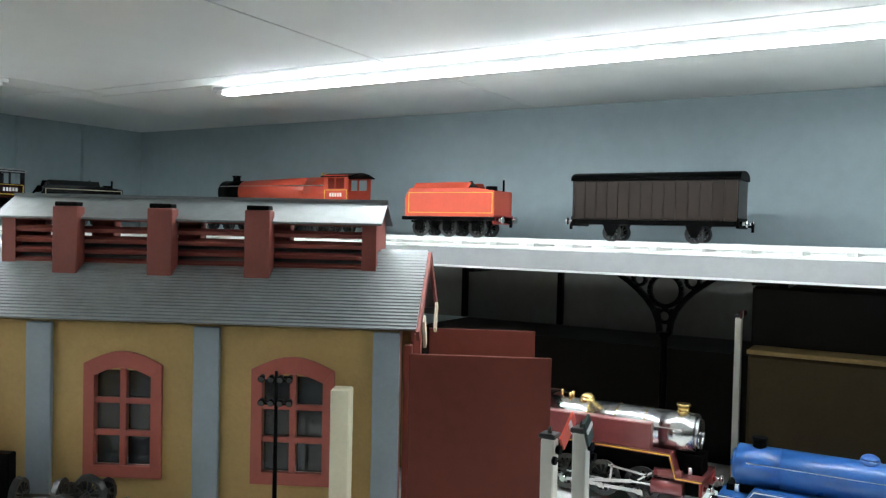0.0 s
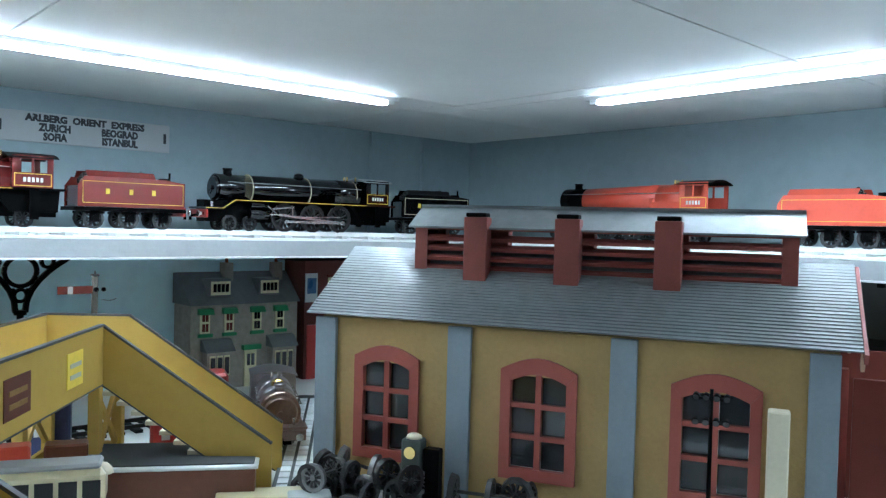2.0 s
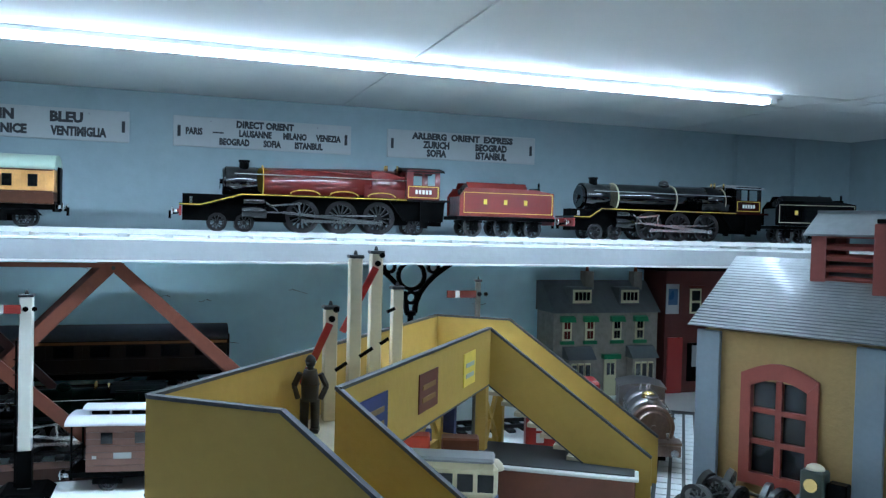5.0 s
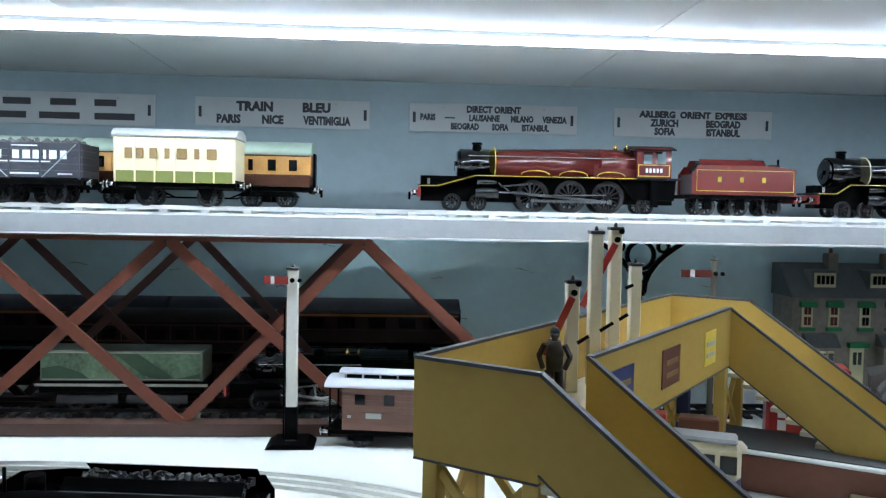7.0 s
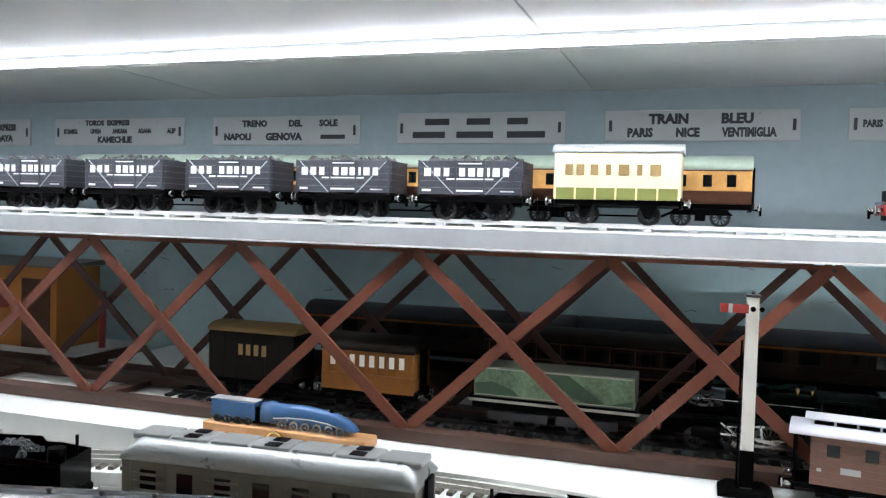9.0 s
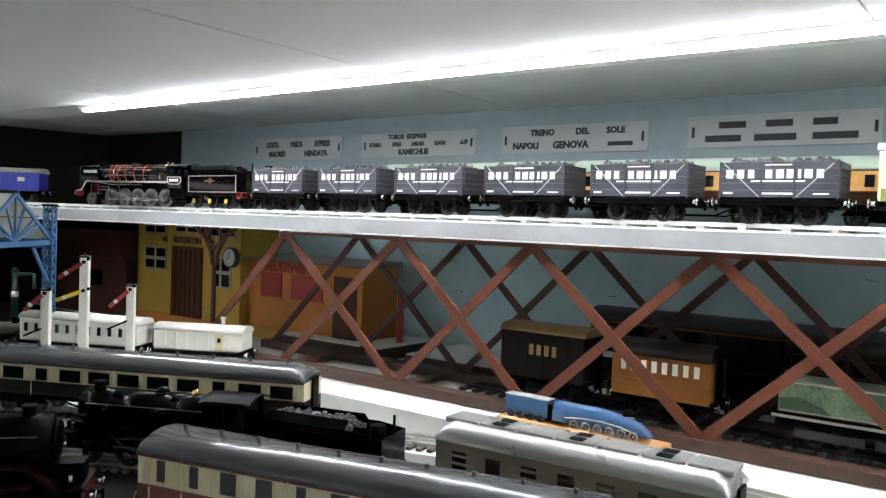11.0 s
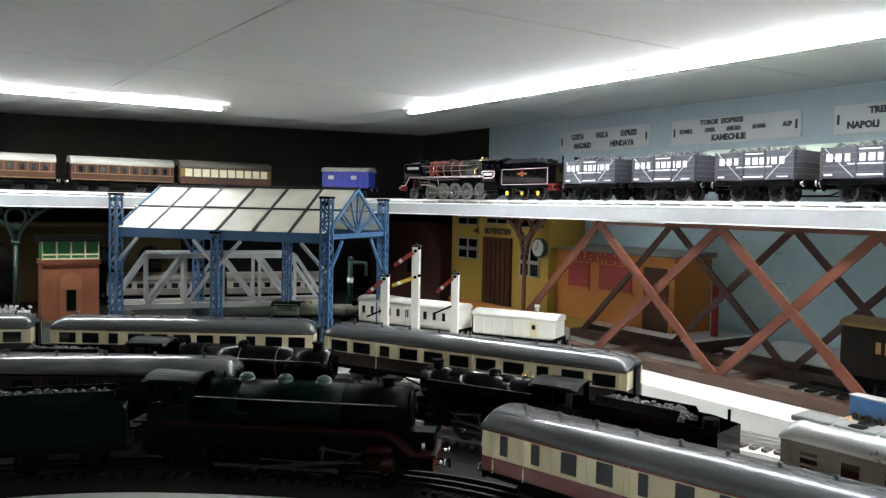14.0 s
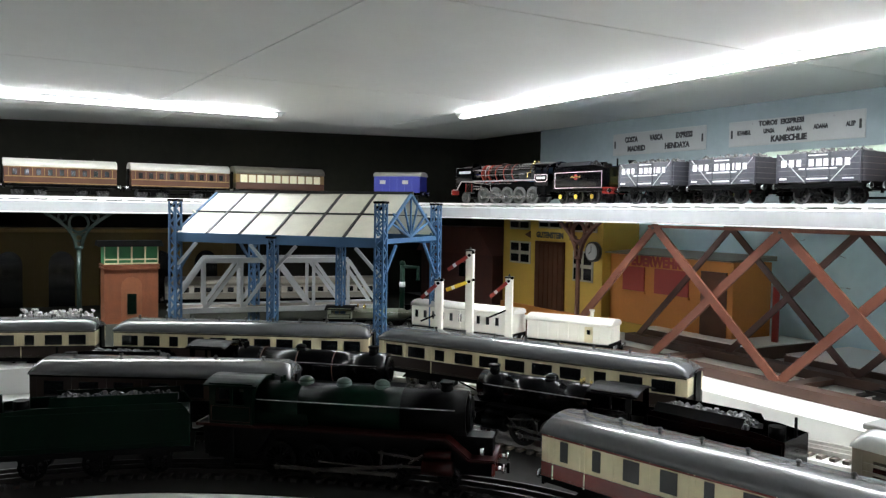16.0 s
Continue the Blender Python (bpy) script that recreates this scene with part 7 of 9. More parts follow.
# ---- terraced houses and shop behind the footbridge ----
def terrace_house():
    t = thing("terraced_house", "grey stone model terrace with slate roof, dormers and green window hoods", "model building", Matrix.Translation((0.541, 1.335, 0.0025)) @ Matrix.Diagonal((0.83, 1, 0.954, 1)))
    L = 0.232
    bm = bmesh.new()
    box(bm, 0, L, 0, 0.062, TERRACE + 0.0005, 0.199)
    part("wall", bm, M_STONE, t)
    bm = bmesh.new()
    prism(bm, [(-0.006, 0.1992), (0.064, 0.1992), (0.064, 0.250), (0.045, 0.252)], -0.003, L + 0.003, "x")
    rf = part("roof", bm, M_SLATE, t)
    for x in (0.045, 0.152):
        bm = bmesh.new()
        box(bm, x - 0.006, x + 0.040, 0.004, 0.036, 0.212, 0.242, 0.001)
        d = part("dormer", bm, M_SLATE, rf)
        bm = bmesh.new()
        box(bm, x - 0.003, x + 0.037, 0.002, 0.0038, 0.215, 0.238)
        part("window_frame", bm, M_YELFRAME, d)
        bm = bmesh.new()
        for k in range(4):
            box(bm, x + 0.001 + k * 0.0085, x + 0.0075 + k * 0.0085, 0.0012, 0.0019, 0.220, 0.234)
        part("pane", bm, M_WINDK, d)
    for x in (0.095, 0.207):
        bm = bmesh.new()
        box(bm, x - 0.010, x + 0.010, 0.030, 0.048, 0.235, 0.268, 0.0008)
        ch = part("chimney", bm, M_STONE, rf)
        bm = bmesh.new()
        rod(bm, (x, 0.039, 0.268), (x, 0.039, 0.276), 0.0034, 0.0028, seg=8)
        part("chimney_pot", bm, M_BRICKOR, ch)
    for x in (0.028, 0.078, 0.138, 0.190):
        bm = bmesh.new()
        box(bm, x - 0.010, x + 0.010, -0.0025, -0.0004, 0.152, 0.190)
        w = part("window", bm, M_YELFRAME, t)
        bm = bmesh.new()
        for za, zb in ((0.155, 0.168), (0.172, 0.186)):
            for sx in (-1, 1):
                box(bm, x + (-0.0062 if sx < 0 else 0.0006), x + (-0.0006 if sx < 0 else 0.0062), -0.0034, -0.0027, za, zb)
        part("pane", bm, M_DOORRED if x < 0.1 else M_WINDK, w)
        bm = bmesh.new()
        prism(bm, [(-0.010, 0.184), (-0.0005, 0.184), (-0.0005, 0.194), (-0.006, 0.192)], x - 0.015, x + 0.015, "x")
        part("hood", bm, M_PAINTGRN, w)
        bm = bmesh.new()
        box(bm, x - 0.014, x + 0.014, -0.006, -0.0005, 0.146, 0.1515)
        part("sill", bm, M_PAINTGRN, w)
    for x in (0.050, 0.190):
        bm = bmesh.new()
        prism(bm, [(x - 0.026, TERRACE + 0.0006), (x + 0.026, TERRACE + 0.0006), (x + 0.026, 0.122), (x - 0.026, 0.122)], -0.018, -0.0006)
        b = part("bay", bm, M_STONE, t)
        bm = bmesh.new()
        for k in range(3):
            box(bm, x - 0.021 + k * 0.0145, x - 0.009 + k * 0.0145, -0.0195, -0.0182, 0.082, 0.116)
        part("bay_window", bm, M_YELFRAME, b)
        bm = bmesh.new()
        for k in range(3):
            box(bm, x - 0.0195 + k * 0.0145, x - 0.0105 + k * 0.0145, -0.0206, -0.0197, 0.085, 0.113)
        part("pane", bm, M_WINDK, b)
        bm = bmesh.new()
        prism(bm, [(-0.024, 0.1225), (-0.0005, 0.1225), (-0.0005, 0.142), (-0.008, 0.140)], x - 0.030, x + 0.030, "x")
        part("bay_roof", bm, M_SLATE, b)
    bm = bmesh.new()
    box(bm, 0.112, 0.138, -0.003, -0.0004, TERRACE + 0.0006, 0.118)
    d = part("door", bm, M_YELFRAME, t)
    bm = bmesh.new()
    box(bm, 0.117, 0.1235, -0.0042, -0.0032, 0.092, 0.112)
    box(bm, 0.1265, 0.133, -0.0042, -0.0032, 0.092, 0.112)
    part("door_pane", bm, M_WINDK, d)
    bm = bmesh.new()
    box(bm, 0.106, 0.144, -0.010, -0.0004, 0.120, 0.128)
    part("door_hood", bm, M_PAINTGRN, t)


terrace_house()


def red_shop():
    t = thing("red_brick_shop", "dark red brick model shop with sash windows and pale posters", "model building", place(0.745, 1.330, 0, 0))
    bm = bmesh.new()
    box(bm, 0, 0.33, 0, 0.068, TERRACE + 0.0005, 0.262)
    part("wall", bm, M_SHOPRED, t)
    bm = bmesh.new()
    box(bm, -0.02, 0.335, -0.008, 0.070, 0.2622, 0.272, 0.001)
    part("cornice", bm, M_MATTBLACK, t)
    for x in (0.058, 0.125, 0.20, 0.27):
        bm = bmesh.new()
        box(bm, x - 0.011, x + 0.011, -0.002, -0.0004, 0.190, 0.232)
        w = part("window", bm, M_YELFRAME, t)
        bm = bmesh.new()
        box(bm, x - 0.008, x + 0.008, -0.003, -0.0022, 0.193, 0.208)
        box(bm, x - 0.008, x + 0.008, -0.003, -0.0022, 0.212, 0.229)
        part("pane", bm, M_WINDK, w)
        bm = bmesh.new()
        box(bm, x - 0.014, x + 0.014, -0.005, -0.0004, 0.234, 0.238)
        part("lintel", bm, M_DOORRED, w)
    bm = bmesh.new()
    box(bm, 0.0, 0.024, -0.003, -0.0004, 0.190, 0.240)
    part("poster", bm, M_SIGN, t, "pale wall poster")
    bm = bmesh.new()
    box(bm, 0.003, 0.021, -0.0038, -0.0032, 0.205, 0.232)
    part("poster_picture", bm, M_PALEBLUE, t)
    bm = bmesh.new()
    box(bm, 0.005, 0.034, -0.003, -0.0004, TERRACE + 0.0006, 0.150)
    part("door", bm, M_RED, t, "bright red door")
    bm = bmesh.new()
    box(bm, 0.045, 0.30, -0.004, -0.0004, 0.075, 0.140)
    s = part("shop_front", bm, M_MATTBLACK, t)
    bm = bmesh.new()
    box(bm, 0.052, 0.078, -0.005, -0.0042, 0.100, 0.136)
    part("shop_poster", bm, M_SIGN, s)


red_shop()


# ---- under and beside the footbridge ----
def low_cabinet():
    t = thing("wooden_plinth", "reddish wooden plinth with a pale edged dark top", "plinth", along((0.226, 0.912), (0.372, 0.822), TERRACE))
    bm = bmesh.new()
    box(bm, 0, 0.175, 0, 0.085, 0.0005, 0.036, 0.001)
    part("body", bm, M_REDWOOD, t)
    bm = bmesh.new()
    box(bm, -0.003, 0.178, -0.003, 0.088, 0.0362, 0.0395, 0.0008)
    top = part("top", bm, M_SHELFTOP, t)
    bm = bmesh.new()
    box(bm, 0.001, 0.174, 0.003, 0.083, 0.0397, 0.0407)
    part("dark_inlay", bm, M_PAVDK, top)


low_cabinet()


def bus():
    t = thing("model_bus", "cream and dark blue model bus beside the footbridge", "model bus", along((0.150, 0.868), (0.237, 0.830), TERRACE) @ Matrix.Diagonal((1, 1, 1.2, 1)))
    bm = bmesh.new()
    box(bm, 0, 0.098, -0.016, 0.016, 0.006, 0.026, 0.003)
    part("lower_body", bm, mat("dark_blue_bus", (0.02, 0.03, 0.10), 0.3, coat=0.3), t)
    bm = bmesh.new()
    box(bm, 0.0005, 0.0975, -0.0155, 0.0155, 0.0262, 0.052, 0.004)
    part("upper_body", bm, M_BUSCREAM, t)
    bm = bmesh.new()
    box(bm, 0.003, 0.094, -0.014, 0.014, 0.0522, 0.056, 0.0018)
    part("roof", bm, M_SHELF, t)
    for k in range(5):
        for s in (-1, 1):
            bm = bmesh.new()
            box(bm, 0.008 + k * 0.018, 0.022 + k * 0.018, *sorted((s * 0.0152, s * 0.0162)), 0.032, 0.045)
            part("side_window", bm, M_WINDK, t)
    bm = bmesh.new()
    dome(bm, 0.094, 0, 0.046, 0.009, 0.008, 10, 3)
    part("roof_lamp", bm, M_CREAMWOOD, t)
    for x in (0.02, 0.075):
        for s in (-1, 1):
            bm = bmesh.new()
            rod(bm, (x, s * 0.011, 0.0075), (x, s * 0.0165, 0.0075), 0.0072, seg=14)
            part("wheel", bm, M_MATTBLACK, t)


bus()


def small_box(label, m, sx, sy, sz, mt, name="model_box", category="box", bars=None, lip=None):
    t = thing(name, label, category, m)
    bm = bmesh.new()
    box(bm, 0, sx, 0, sy, 0.0004, sz, min(sx, sy, sz) * 0.08)
    part("body", bm, mt, t)
    if lip:
        bm = bmesh.new()
        box(bm, -0.001, sx + 0.001, -0.001, sy + 0.001, sz + 0.0002, sz + 0.005, 0.0008)
        part("lid", bm, lip, t)
    if bars:
        for k in range(bars):
            bm = bmesh.new()
            box(bm, sx * 0.12 + k * sx * 0.2, sx * 0.26 + k * sx * 0.2, -0.0008, -0.0002, sz * 0.45, sz * 0.75)
            part("letter_bar", bm, M_WHITE, t, "plain white letter bar")
    return t


box_red = small_box("upright red container with a column of white letter bars", along((0.354, 1.022), (0.45, 0.986), TERRACE), 0.085, 0.04, 0.095, M_RED, "container", "container")
for k in range(5):
    bm = bmesh.new()
    box(bm, 0.012, 0.021, -0.0010, -0.0002, 0.022 + 0.014 * k, 0.033 + 0.014 * k)
    part("letter_bar", bm, M_WHITE, box_red, "plain white letter bar")
small_box("orange-red luggage box behind the bus", along((0.156, 0.908), (0.201, 0.893), TERRACE), 0.042, 0.020, 0.070, M_ORANGE, "luggage_box", "box")
small_box("brown luggage box behind the bus", along((0.206, 0.891), (0.258, 0.873), TERRACE), 0.036, 0.020, 0.069, M_REDWOOD, "luggage_box", "box")
small_box("white and navy kiosk under the footbridge", place(0.235, 1.05, TERRACE, -20), 0.04, 0.03, 0.085, M_POSTER_B, "kiosk", "kiosk", 1)


def platform_coach():
    t = thing("passenger_coach", "short brown four-wheel coach with white clerestory roof", "coach", along((-0.130, 1.050), (0.055, 1.022), TERRACE))
    L, w = 0.187, 0.024
    z0, z1 = 0.020, 0.066
    bm = bmesh.new()
    box(bm, 0, L, -w + 0.002, w - 0.002, 0.014, 0.0195, 0.0006)
    part("underframe", bm, M_MATTBLACK, t)
    for k in range(7):
        bm = bmesh.new()
        a = z0 + (z1 - z0) * k / 7
        box(bm, 0.016, L - 0.018, -w, w, a, a + (z1 - z0) / 7 - 0.0004)
        part("body_plank", bm, M_COACHBR, t)
    for x, zz in ((0.030, 0.048), (0.062, 0.048), (0.098, 0.049), (0.138, 0.048)):
        for s in (-1, 1):
            bm = bmesh.new()
            h = 0.011 if x != 0.098 else 0.007
            ya, yb = sorted((s * (w - 0.001), s * (w + 0.0006)))
            box(bm, x, x + 0.011, ya, yb, zz, zz + h)
            wn = part("window", bm, M_WINDK, t)
            bm = bmesh.new()
            box(bm, x - 0.0012, x + 0.0122, ya, yb, zz + h + 0.0002, zz + h + 0.0016)
            part("window_hood", bm, M_COACHBR, wn)
    for x, zz, ww, h in ((0.042, 0.033, 0.017, 0.006), (0.022, 0.033, 0.004, 0.003), (0.150, 0.030, 0.006, 0.004)):
        bm = bmesh.new()
        box(bm, x, x + ww, -w - 0.0006, -w + 0.0002, zz, zz + h)
        part("paper_label", bm, M_SIGN, t, "small white label")
    bm = bmesh.new()
    arc_roof(bm, L + 0.006, w + 0.004, z1 + 0.0004, 0.008, -0.003, 12)
    rf = part("roof", bm, M_ROOFLAV, t, "white overhanging roof")
    bm = bmesh.new()
    box(bm, 0.016, L - 0.016, -w * 0.42, w * 0.42, z1 + 0.006, z1 + 0.0125)
    part("clerestory_window_band", bm, M_MATTBLACK, rf)
    for k in range(9):
        bm = bmesh.new()
        x = 0.016 + (L - 0.034) * k / 8
        box(bm, x, x + 0.002, -w * 0.44, w * 0.44, z1 + 0.006, z1 + 0.0124)
        part("clerestory_mullion", bm, M_ROOFLAV, rf)
    bm = bmesh.new()
    arc_roof(bm, L - 0.020, w * 0.55, z1 + 0.0126, 0.004, 0.010, 10)
    part("clerestory_roof", bm, M_ROOFLAV, rf)
    for x0 in (0.002, L - 0.004):
        for y in (-w + 0.003, w - 0.003):
            bm = bmesh.new()
            rod(bm, (x0, y, 0.0195), (x0, y, z1), 0.0010, seg=6)
            part("platform_post", bm, M_MATTBLACK, t)
        for zz in (0.030, 0.038):
            bm = bmesh.new()
            bar(bm, (x0, -w + 0.003, zz), (x0, w - 0.003, zz), 0.0012, 0.0012)
            part("platform_rail", bm, M_MATTBLACK, t)
    bm = bmesh.new()
    bar(bm, (L + 0.004, -0.010, 0.020), (L + 0.010, -0.010, 0.050), 0.0014, 0.0014)
    ring(bm, L + 0.006, 0.048, 0.006, 0.0012, -0.010, 12)
    part("brake_wheel", bm, M_IRON, t)
    for x0, x1 in ((0.022, 0.050), (L - 0.055, L - 0.026)):
        for s in (-1, 1):
            bm = bmesh.new()
            bar(bm, (x0, s * 0.021, 0.010), (x1, s * 0.021, 0.010), 0.003, 0.005)
            part("axle_beam", bm, M_MATTBLACK, t)
    wheels(t, (0.036, L - 0.040), 0.0085)
    buffers(t, L, 1, z=0.0165, beam=M_MATTBLACK, w=0.04)
    buffers(t, 0.0, -1, z=0.0165, beam=M_MATTBLACK, w=0.04)


M_ROOFLAV = mat("lavender_white_roof", (0.74, 0.74, 0.80), 0.5, vary=0.05, stain=0.1)
platform_coach()


def yard_lamp():
    t = thing("yard_lamp", "slim black lattice yard lamp with clustered lamp heads", "lamp post", place(0.595, 0.472, TERRACE, -63.5))
    bm = bmesh.new()
    box(bm, -0.006, 0.006, -0.006, 0.006, 0.0004, 0.006, 0.0008)
    part("base", bm, M_MATTBLACK, t)
    bm = bmesh.new()
    rod(bm, (0, 0, 0.006), (0, 0, 0.146), 0.0022, 0.0014, seg=8)
    part("pole", bm, M_MATTBLACK, t)
    for z in (0.118, 0.138):
        bm = bmesh.new()
        bar(bm, (-0.012, 0, z), (0.012, 0, z), 0.0016, 0.0016)
        part("crossarm", bm, M_MATTBLACK, t)
        for x in (-0.012, -0.004, 0.004, 0.012):
            bm = bmesh.new()
            rod(bm, (x, -0.004, z + 0.001), (x, 0.001, z + 0.003), 0.0030, 0.0022, seg=10)
            lp = part("lamp_head", bm, M_MATTBLACK, t)
            bm = bmesh.new()
            rod(bm, (x, -0.0046, z + 0.0008), (x, -0.0041, z + 0.001), 0.0024, seg=10)
            part("lamp_glass", bm, M_IRON, lp)


yard_lamp()
small_box("flat cream card box lying before the wheel sets", along((0.335, 0.822), (0.41, 0.780), TERRACE), 0.085, 0.030, 0.014, M_BUSCREAM, "card_box", "box")
small_box("small white card box with a yellow face", along((0.385, 0.775), (0.44, 0.745), TERRACE), 0.040, 0.022, 0.018, M_SIGN, "card_box", "box")


def streamliner():
    t = thing("toy_streamliner", "small blue streamlined locomotive and tender on a pine plinth", "model locomotive", place(-0.777, 1.030, TERRACE, -1.5))
    bm = bmesh.new()
    box(bm, 0, 0.212, -0.017, 0.017, 0.0004, 0.012, 0.0012)
    p = part("plinth", bm, M_PLINTH, t, "varnished pine plinth")
    bm = bmesh.new()
    ring(bm, 0.10, 0.0004, 0.010, 0.002, -0.0175, 12, 0, math.pi)
    part("plinth_arch", bm, M_GOLD, p)
    bm = bmesh.new()
    box(bm, 0.006, 0.066, -0.009, 0.009, 0.017, 0.038, 0.001)
    td = part("tender_body", bm, M_STREAM, t)
    bm = bmesh.new()
    box(bm, 0.005, 0.067, -0.0085, 0.0085, 0.0382, 0.0396, 0.0005)
    part("tender_top", bm, M_SHELF, td, "pale grey tender top")
    bm = bmesh.new()
    box(bm, 0.008, 0.084, -0.0062, 0.0062, 0.0145, 0.0168)
    part("tender_frame", bm, M_MATTBLACK, t)
    bm = bmesh.new()
    box(bm, 0.0665, 0.0735, -0.0080, 0.0080, 0.0172, 0.034)
    part("gangway", bm, M_MATTBLACK, t)
    rows = []
    bm = bmesh.new()
    for x, h, w in ((0.074, 0.032, 0.0095), (0.089, 0.034, 0.0095), (0.092, 0.031, 0.0098), (0.130, 0.032, 0.0098), (0.158, 0.0285, 0.0095), (0.172, 0.0245, 0.0090), (0.184, 0.0175, 0.0080), (0.192, 0.0095, 0.0066), (0.195, 0.003, 0.0050)):
        rows.append([bm.verts.new((x, -w * math.cos(math.pi * i / 8), 0.0172 + h * 0.72 * math.sin(math.pi * i / 8) ** 0.6)) for i in range(9)])
    for a, b in zip(rows, rows[1:]):
        for i in range(8):
            bm.faces.new((a[i], a[i + 1], b[i + 1], b[i])).smooth = True
        bm.faces.new((a[0], b[0], b[8], a[8]))
    bm.faces.new(rows[0][::-1]), bm.faces.new(rows[-1])
    bd = part("streamlined_casing", bm, M_STREAM, t)
    for s in (-1, 1):
        bm = bmesh.new()
        pts = [(0.092, 0.0235), (0.112, 0.0262), (0.14, 0.0270), (0.162, 0.0250), (0.180, 0.0205)]
        for a, b in zip(pts, pts[1:]):
            bar(bm, (a[0], s * 0.0101, a[1]), (b[0], s * 0.0101, b[1]), 0.0008, 0.0012)
        part("side_line", bm, M_WHITE, bd)
    bm = bmesh.new()
    rod(bm, (0.163, 0, 0.036), (0.163, 0, 0.042), 0.0035, 0.0030, seg=12)
    part("chimney", bm, M_MATTBLACK, bd)
    tender_wheel = wheel_mesh("wheel", 0.0040, M_IRON, 8)
    driving_wheel = wheel_mesh("wheel", 0.0048, M_STEEL, 8)
    for x in (0.016, 0.030, 0.044, 0.058, 0.104, 0.119, 0.134, 0.149, 0.164, 0.178):
        wm, r = (tender_wheel, 0.0040) if x < 0.08 else (driving_wheel, 0.0048)
        for s in (-1, 1):
            piece("wheel", wm, t, (x, s * 0.0078, 0.0124 + r), (0, 0, 0 if s > 0 else math.pi))


streamliner()


# ---- lower tracks and trains, by the west corner ----
def rise(p):
    return 0.030 + 0.021 * min(1, max(0, (p.x + 1.25) / 0.65))


ROW_E = [Vector((p.x, p.y, rise(p))) for p in smooth_path([(-1.86, -0.45), (-1.76, -0.05), (-1.62, 0.30), (-1.385, 0.655), (-1.17, 0.80), (-0.945, 0.875), (-0.62, 0.940), (-0.38, 0.950), (-0.14, 0.905), (0.02, 0.82)])]
ROW_L = smooth_path([(-1.56, -0.30), (-1.52, 0.08), (-1.42, 0.35), (-1.20, 0.595), (-1.02, 0.700), (-0.80, 0.782), (-0.55, 0.812), (-0.30, 0.812), (-0.10, 0.77)])
ROW_G = smooth_path([(-1.40, -0.35), (-1.38, 0.05), (-1.345, 0.20), (-1.185, 0.455), (-1.11, 0.55)])
ROW_K = smooth_path([(-1.20, -0.30), (-1.19, 0.02), (-1.14, 0.30), (-0.93, 0.565), (-0.68, 0.655), (-0.47, 0.705), (-0.29, 0.71)])
bm = bmesh.new()
sweep(bm, [Vector((p.x, p.y)) for p in ROW_E], 0, 0.074, BOARD + 0.0004, 0.0302)
solid("trackbed", bm, M_BOARD, "white painted raised trackbed", "trackbed")
bm = bmesh.new()
sweep(bm, [p - Vector((0, 0, 0.0205)) for p in ROW_E], 0, 0.072, 0.0004, 0.0203)
solid("sloping_trackbed", bm, M_BOARD, "white painted sloping trackbed", "trackbed")
track("grey model track curving past the girder bridge", ROW_E, 0, 0.0135, M_SLEEPBR, (0.056, 0.006, 0.0028))
track("grey model track on the low baseboard", ROW_L, BOARD, 0.0135, M_SLEEPBR, (0.056, 0.006, 0.0028))
track("model track on the low baseboard, coloured dark for the shade", ROW_G, BOARD, 0.0135, M_BLACKSL, (0.056, 0.006, 0.0028), rail_m=M_DULLRAIL)
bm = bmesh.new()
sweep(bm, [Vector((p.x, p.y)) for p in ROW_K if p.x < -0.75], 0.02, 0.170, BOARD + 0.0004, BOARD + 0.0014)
solid("black_strip", bm, M_BLACKSL, "black strip on the baseboard nearest the operating well", "trackbed")
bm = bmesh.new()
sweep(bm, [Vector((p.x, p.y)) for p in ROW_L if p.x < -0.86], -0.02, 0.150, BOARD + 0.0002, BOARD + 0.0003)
solid("black_strip", bm, M_BLACKSL, "black strip on the baseboard under the middle track", "trackbed")
track("model track nearest the operating well, coloured dark for the shade", ROW_K, BOARD + 0.0015, 0.0135, M_BLACKSL, (0.056, 0.006, 0.0028), rail_m=M_DULLRAIL)
RE, RL = 0.0385, BOARD + 0.0082


def between(fn, a, b, z, **kw):
    L = math.hypot(b[0] - a[0], b[1] - a[1])
    return fn(m=along(a, b, z), L=L, **kw)


for a, b in (((-1.372, 0.668), (-0.955, 0.872)), ((-1.612, 0.318), (-1.392, 0.648)), ((-1.768, -0.08), (-1.630, 0.290))):
    between(coach, a, b, RE, label="cream and chocolate coach with smooth grey roof", lower=M_CHOC, upper=M_CREAM, n=11, vents=9, end=0.020, doors=(2, 8), group="cream and chocolate coaches", winh=(0.48, 0.86), wfrac=0.72)
loco("black tender locomotive with brass fittings", along((-1.115, 0.650), (-0.915, 0.752), RL), L=0.235, body=M_SATBLK, smoke=M_SATBLK, x_smoke=0.022, x_boiler=0.058, x_cab=0.172, drivers=(0.085, 0.125, 0.165), dr=0.0175, pony=(0.04,), domes=(0.112,), chimney=0.036, r=0.0195, zc=0.058, plate=False,
     lining=M_MATTBLACK, splash=True)
tender("black tender heaped with grey coal", along((-0.912, 0.754), (-0.752, 0.794), RL), L=0.160, body=M_SATBLK, lining=M_MATTBLACK, coal=M_COALG, top=0.066, rear=M_MATTBLACK)
between(coach, (-0.690, 0.796), (-0.425, 0.812), RL, label="grey-brown slatted utility coach with silver panelled roof", lower=M_GREYBR, upper=M_GREYBR, roof=M_SILVER, n=7, vents=0, slats=True, skylights=True, winh=(0.25, 0.85), wfrac=0.42, end=0.014, top=0.094)
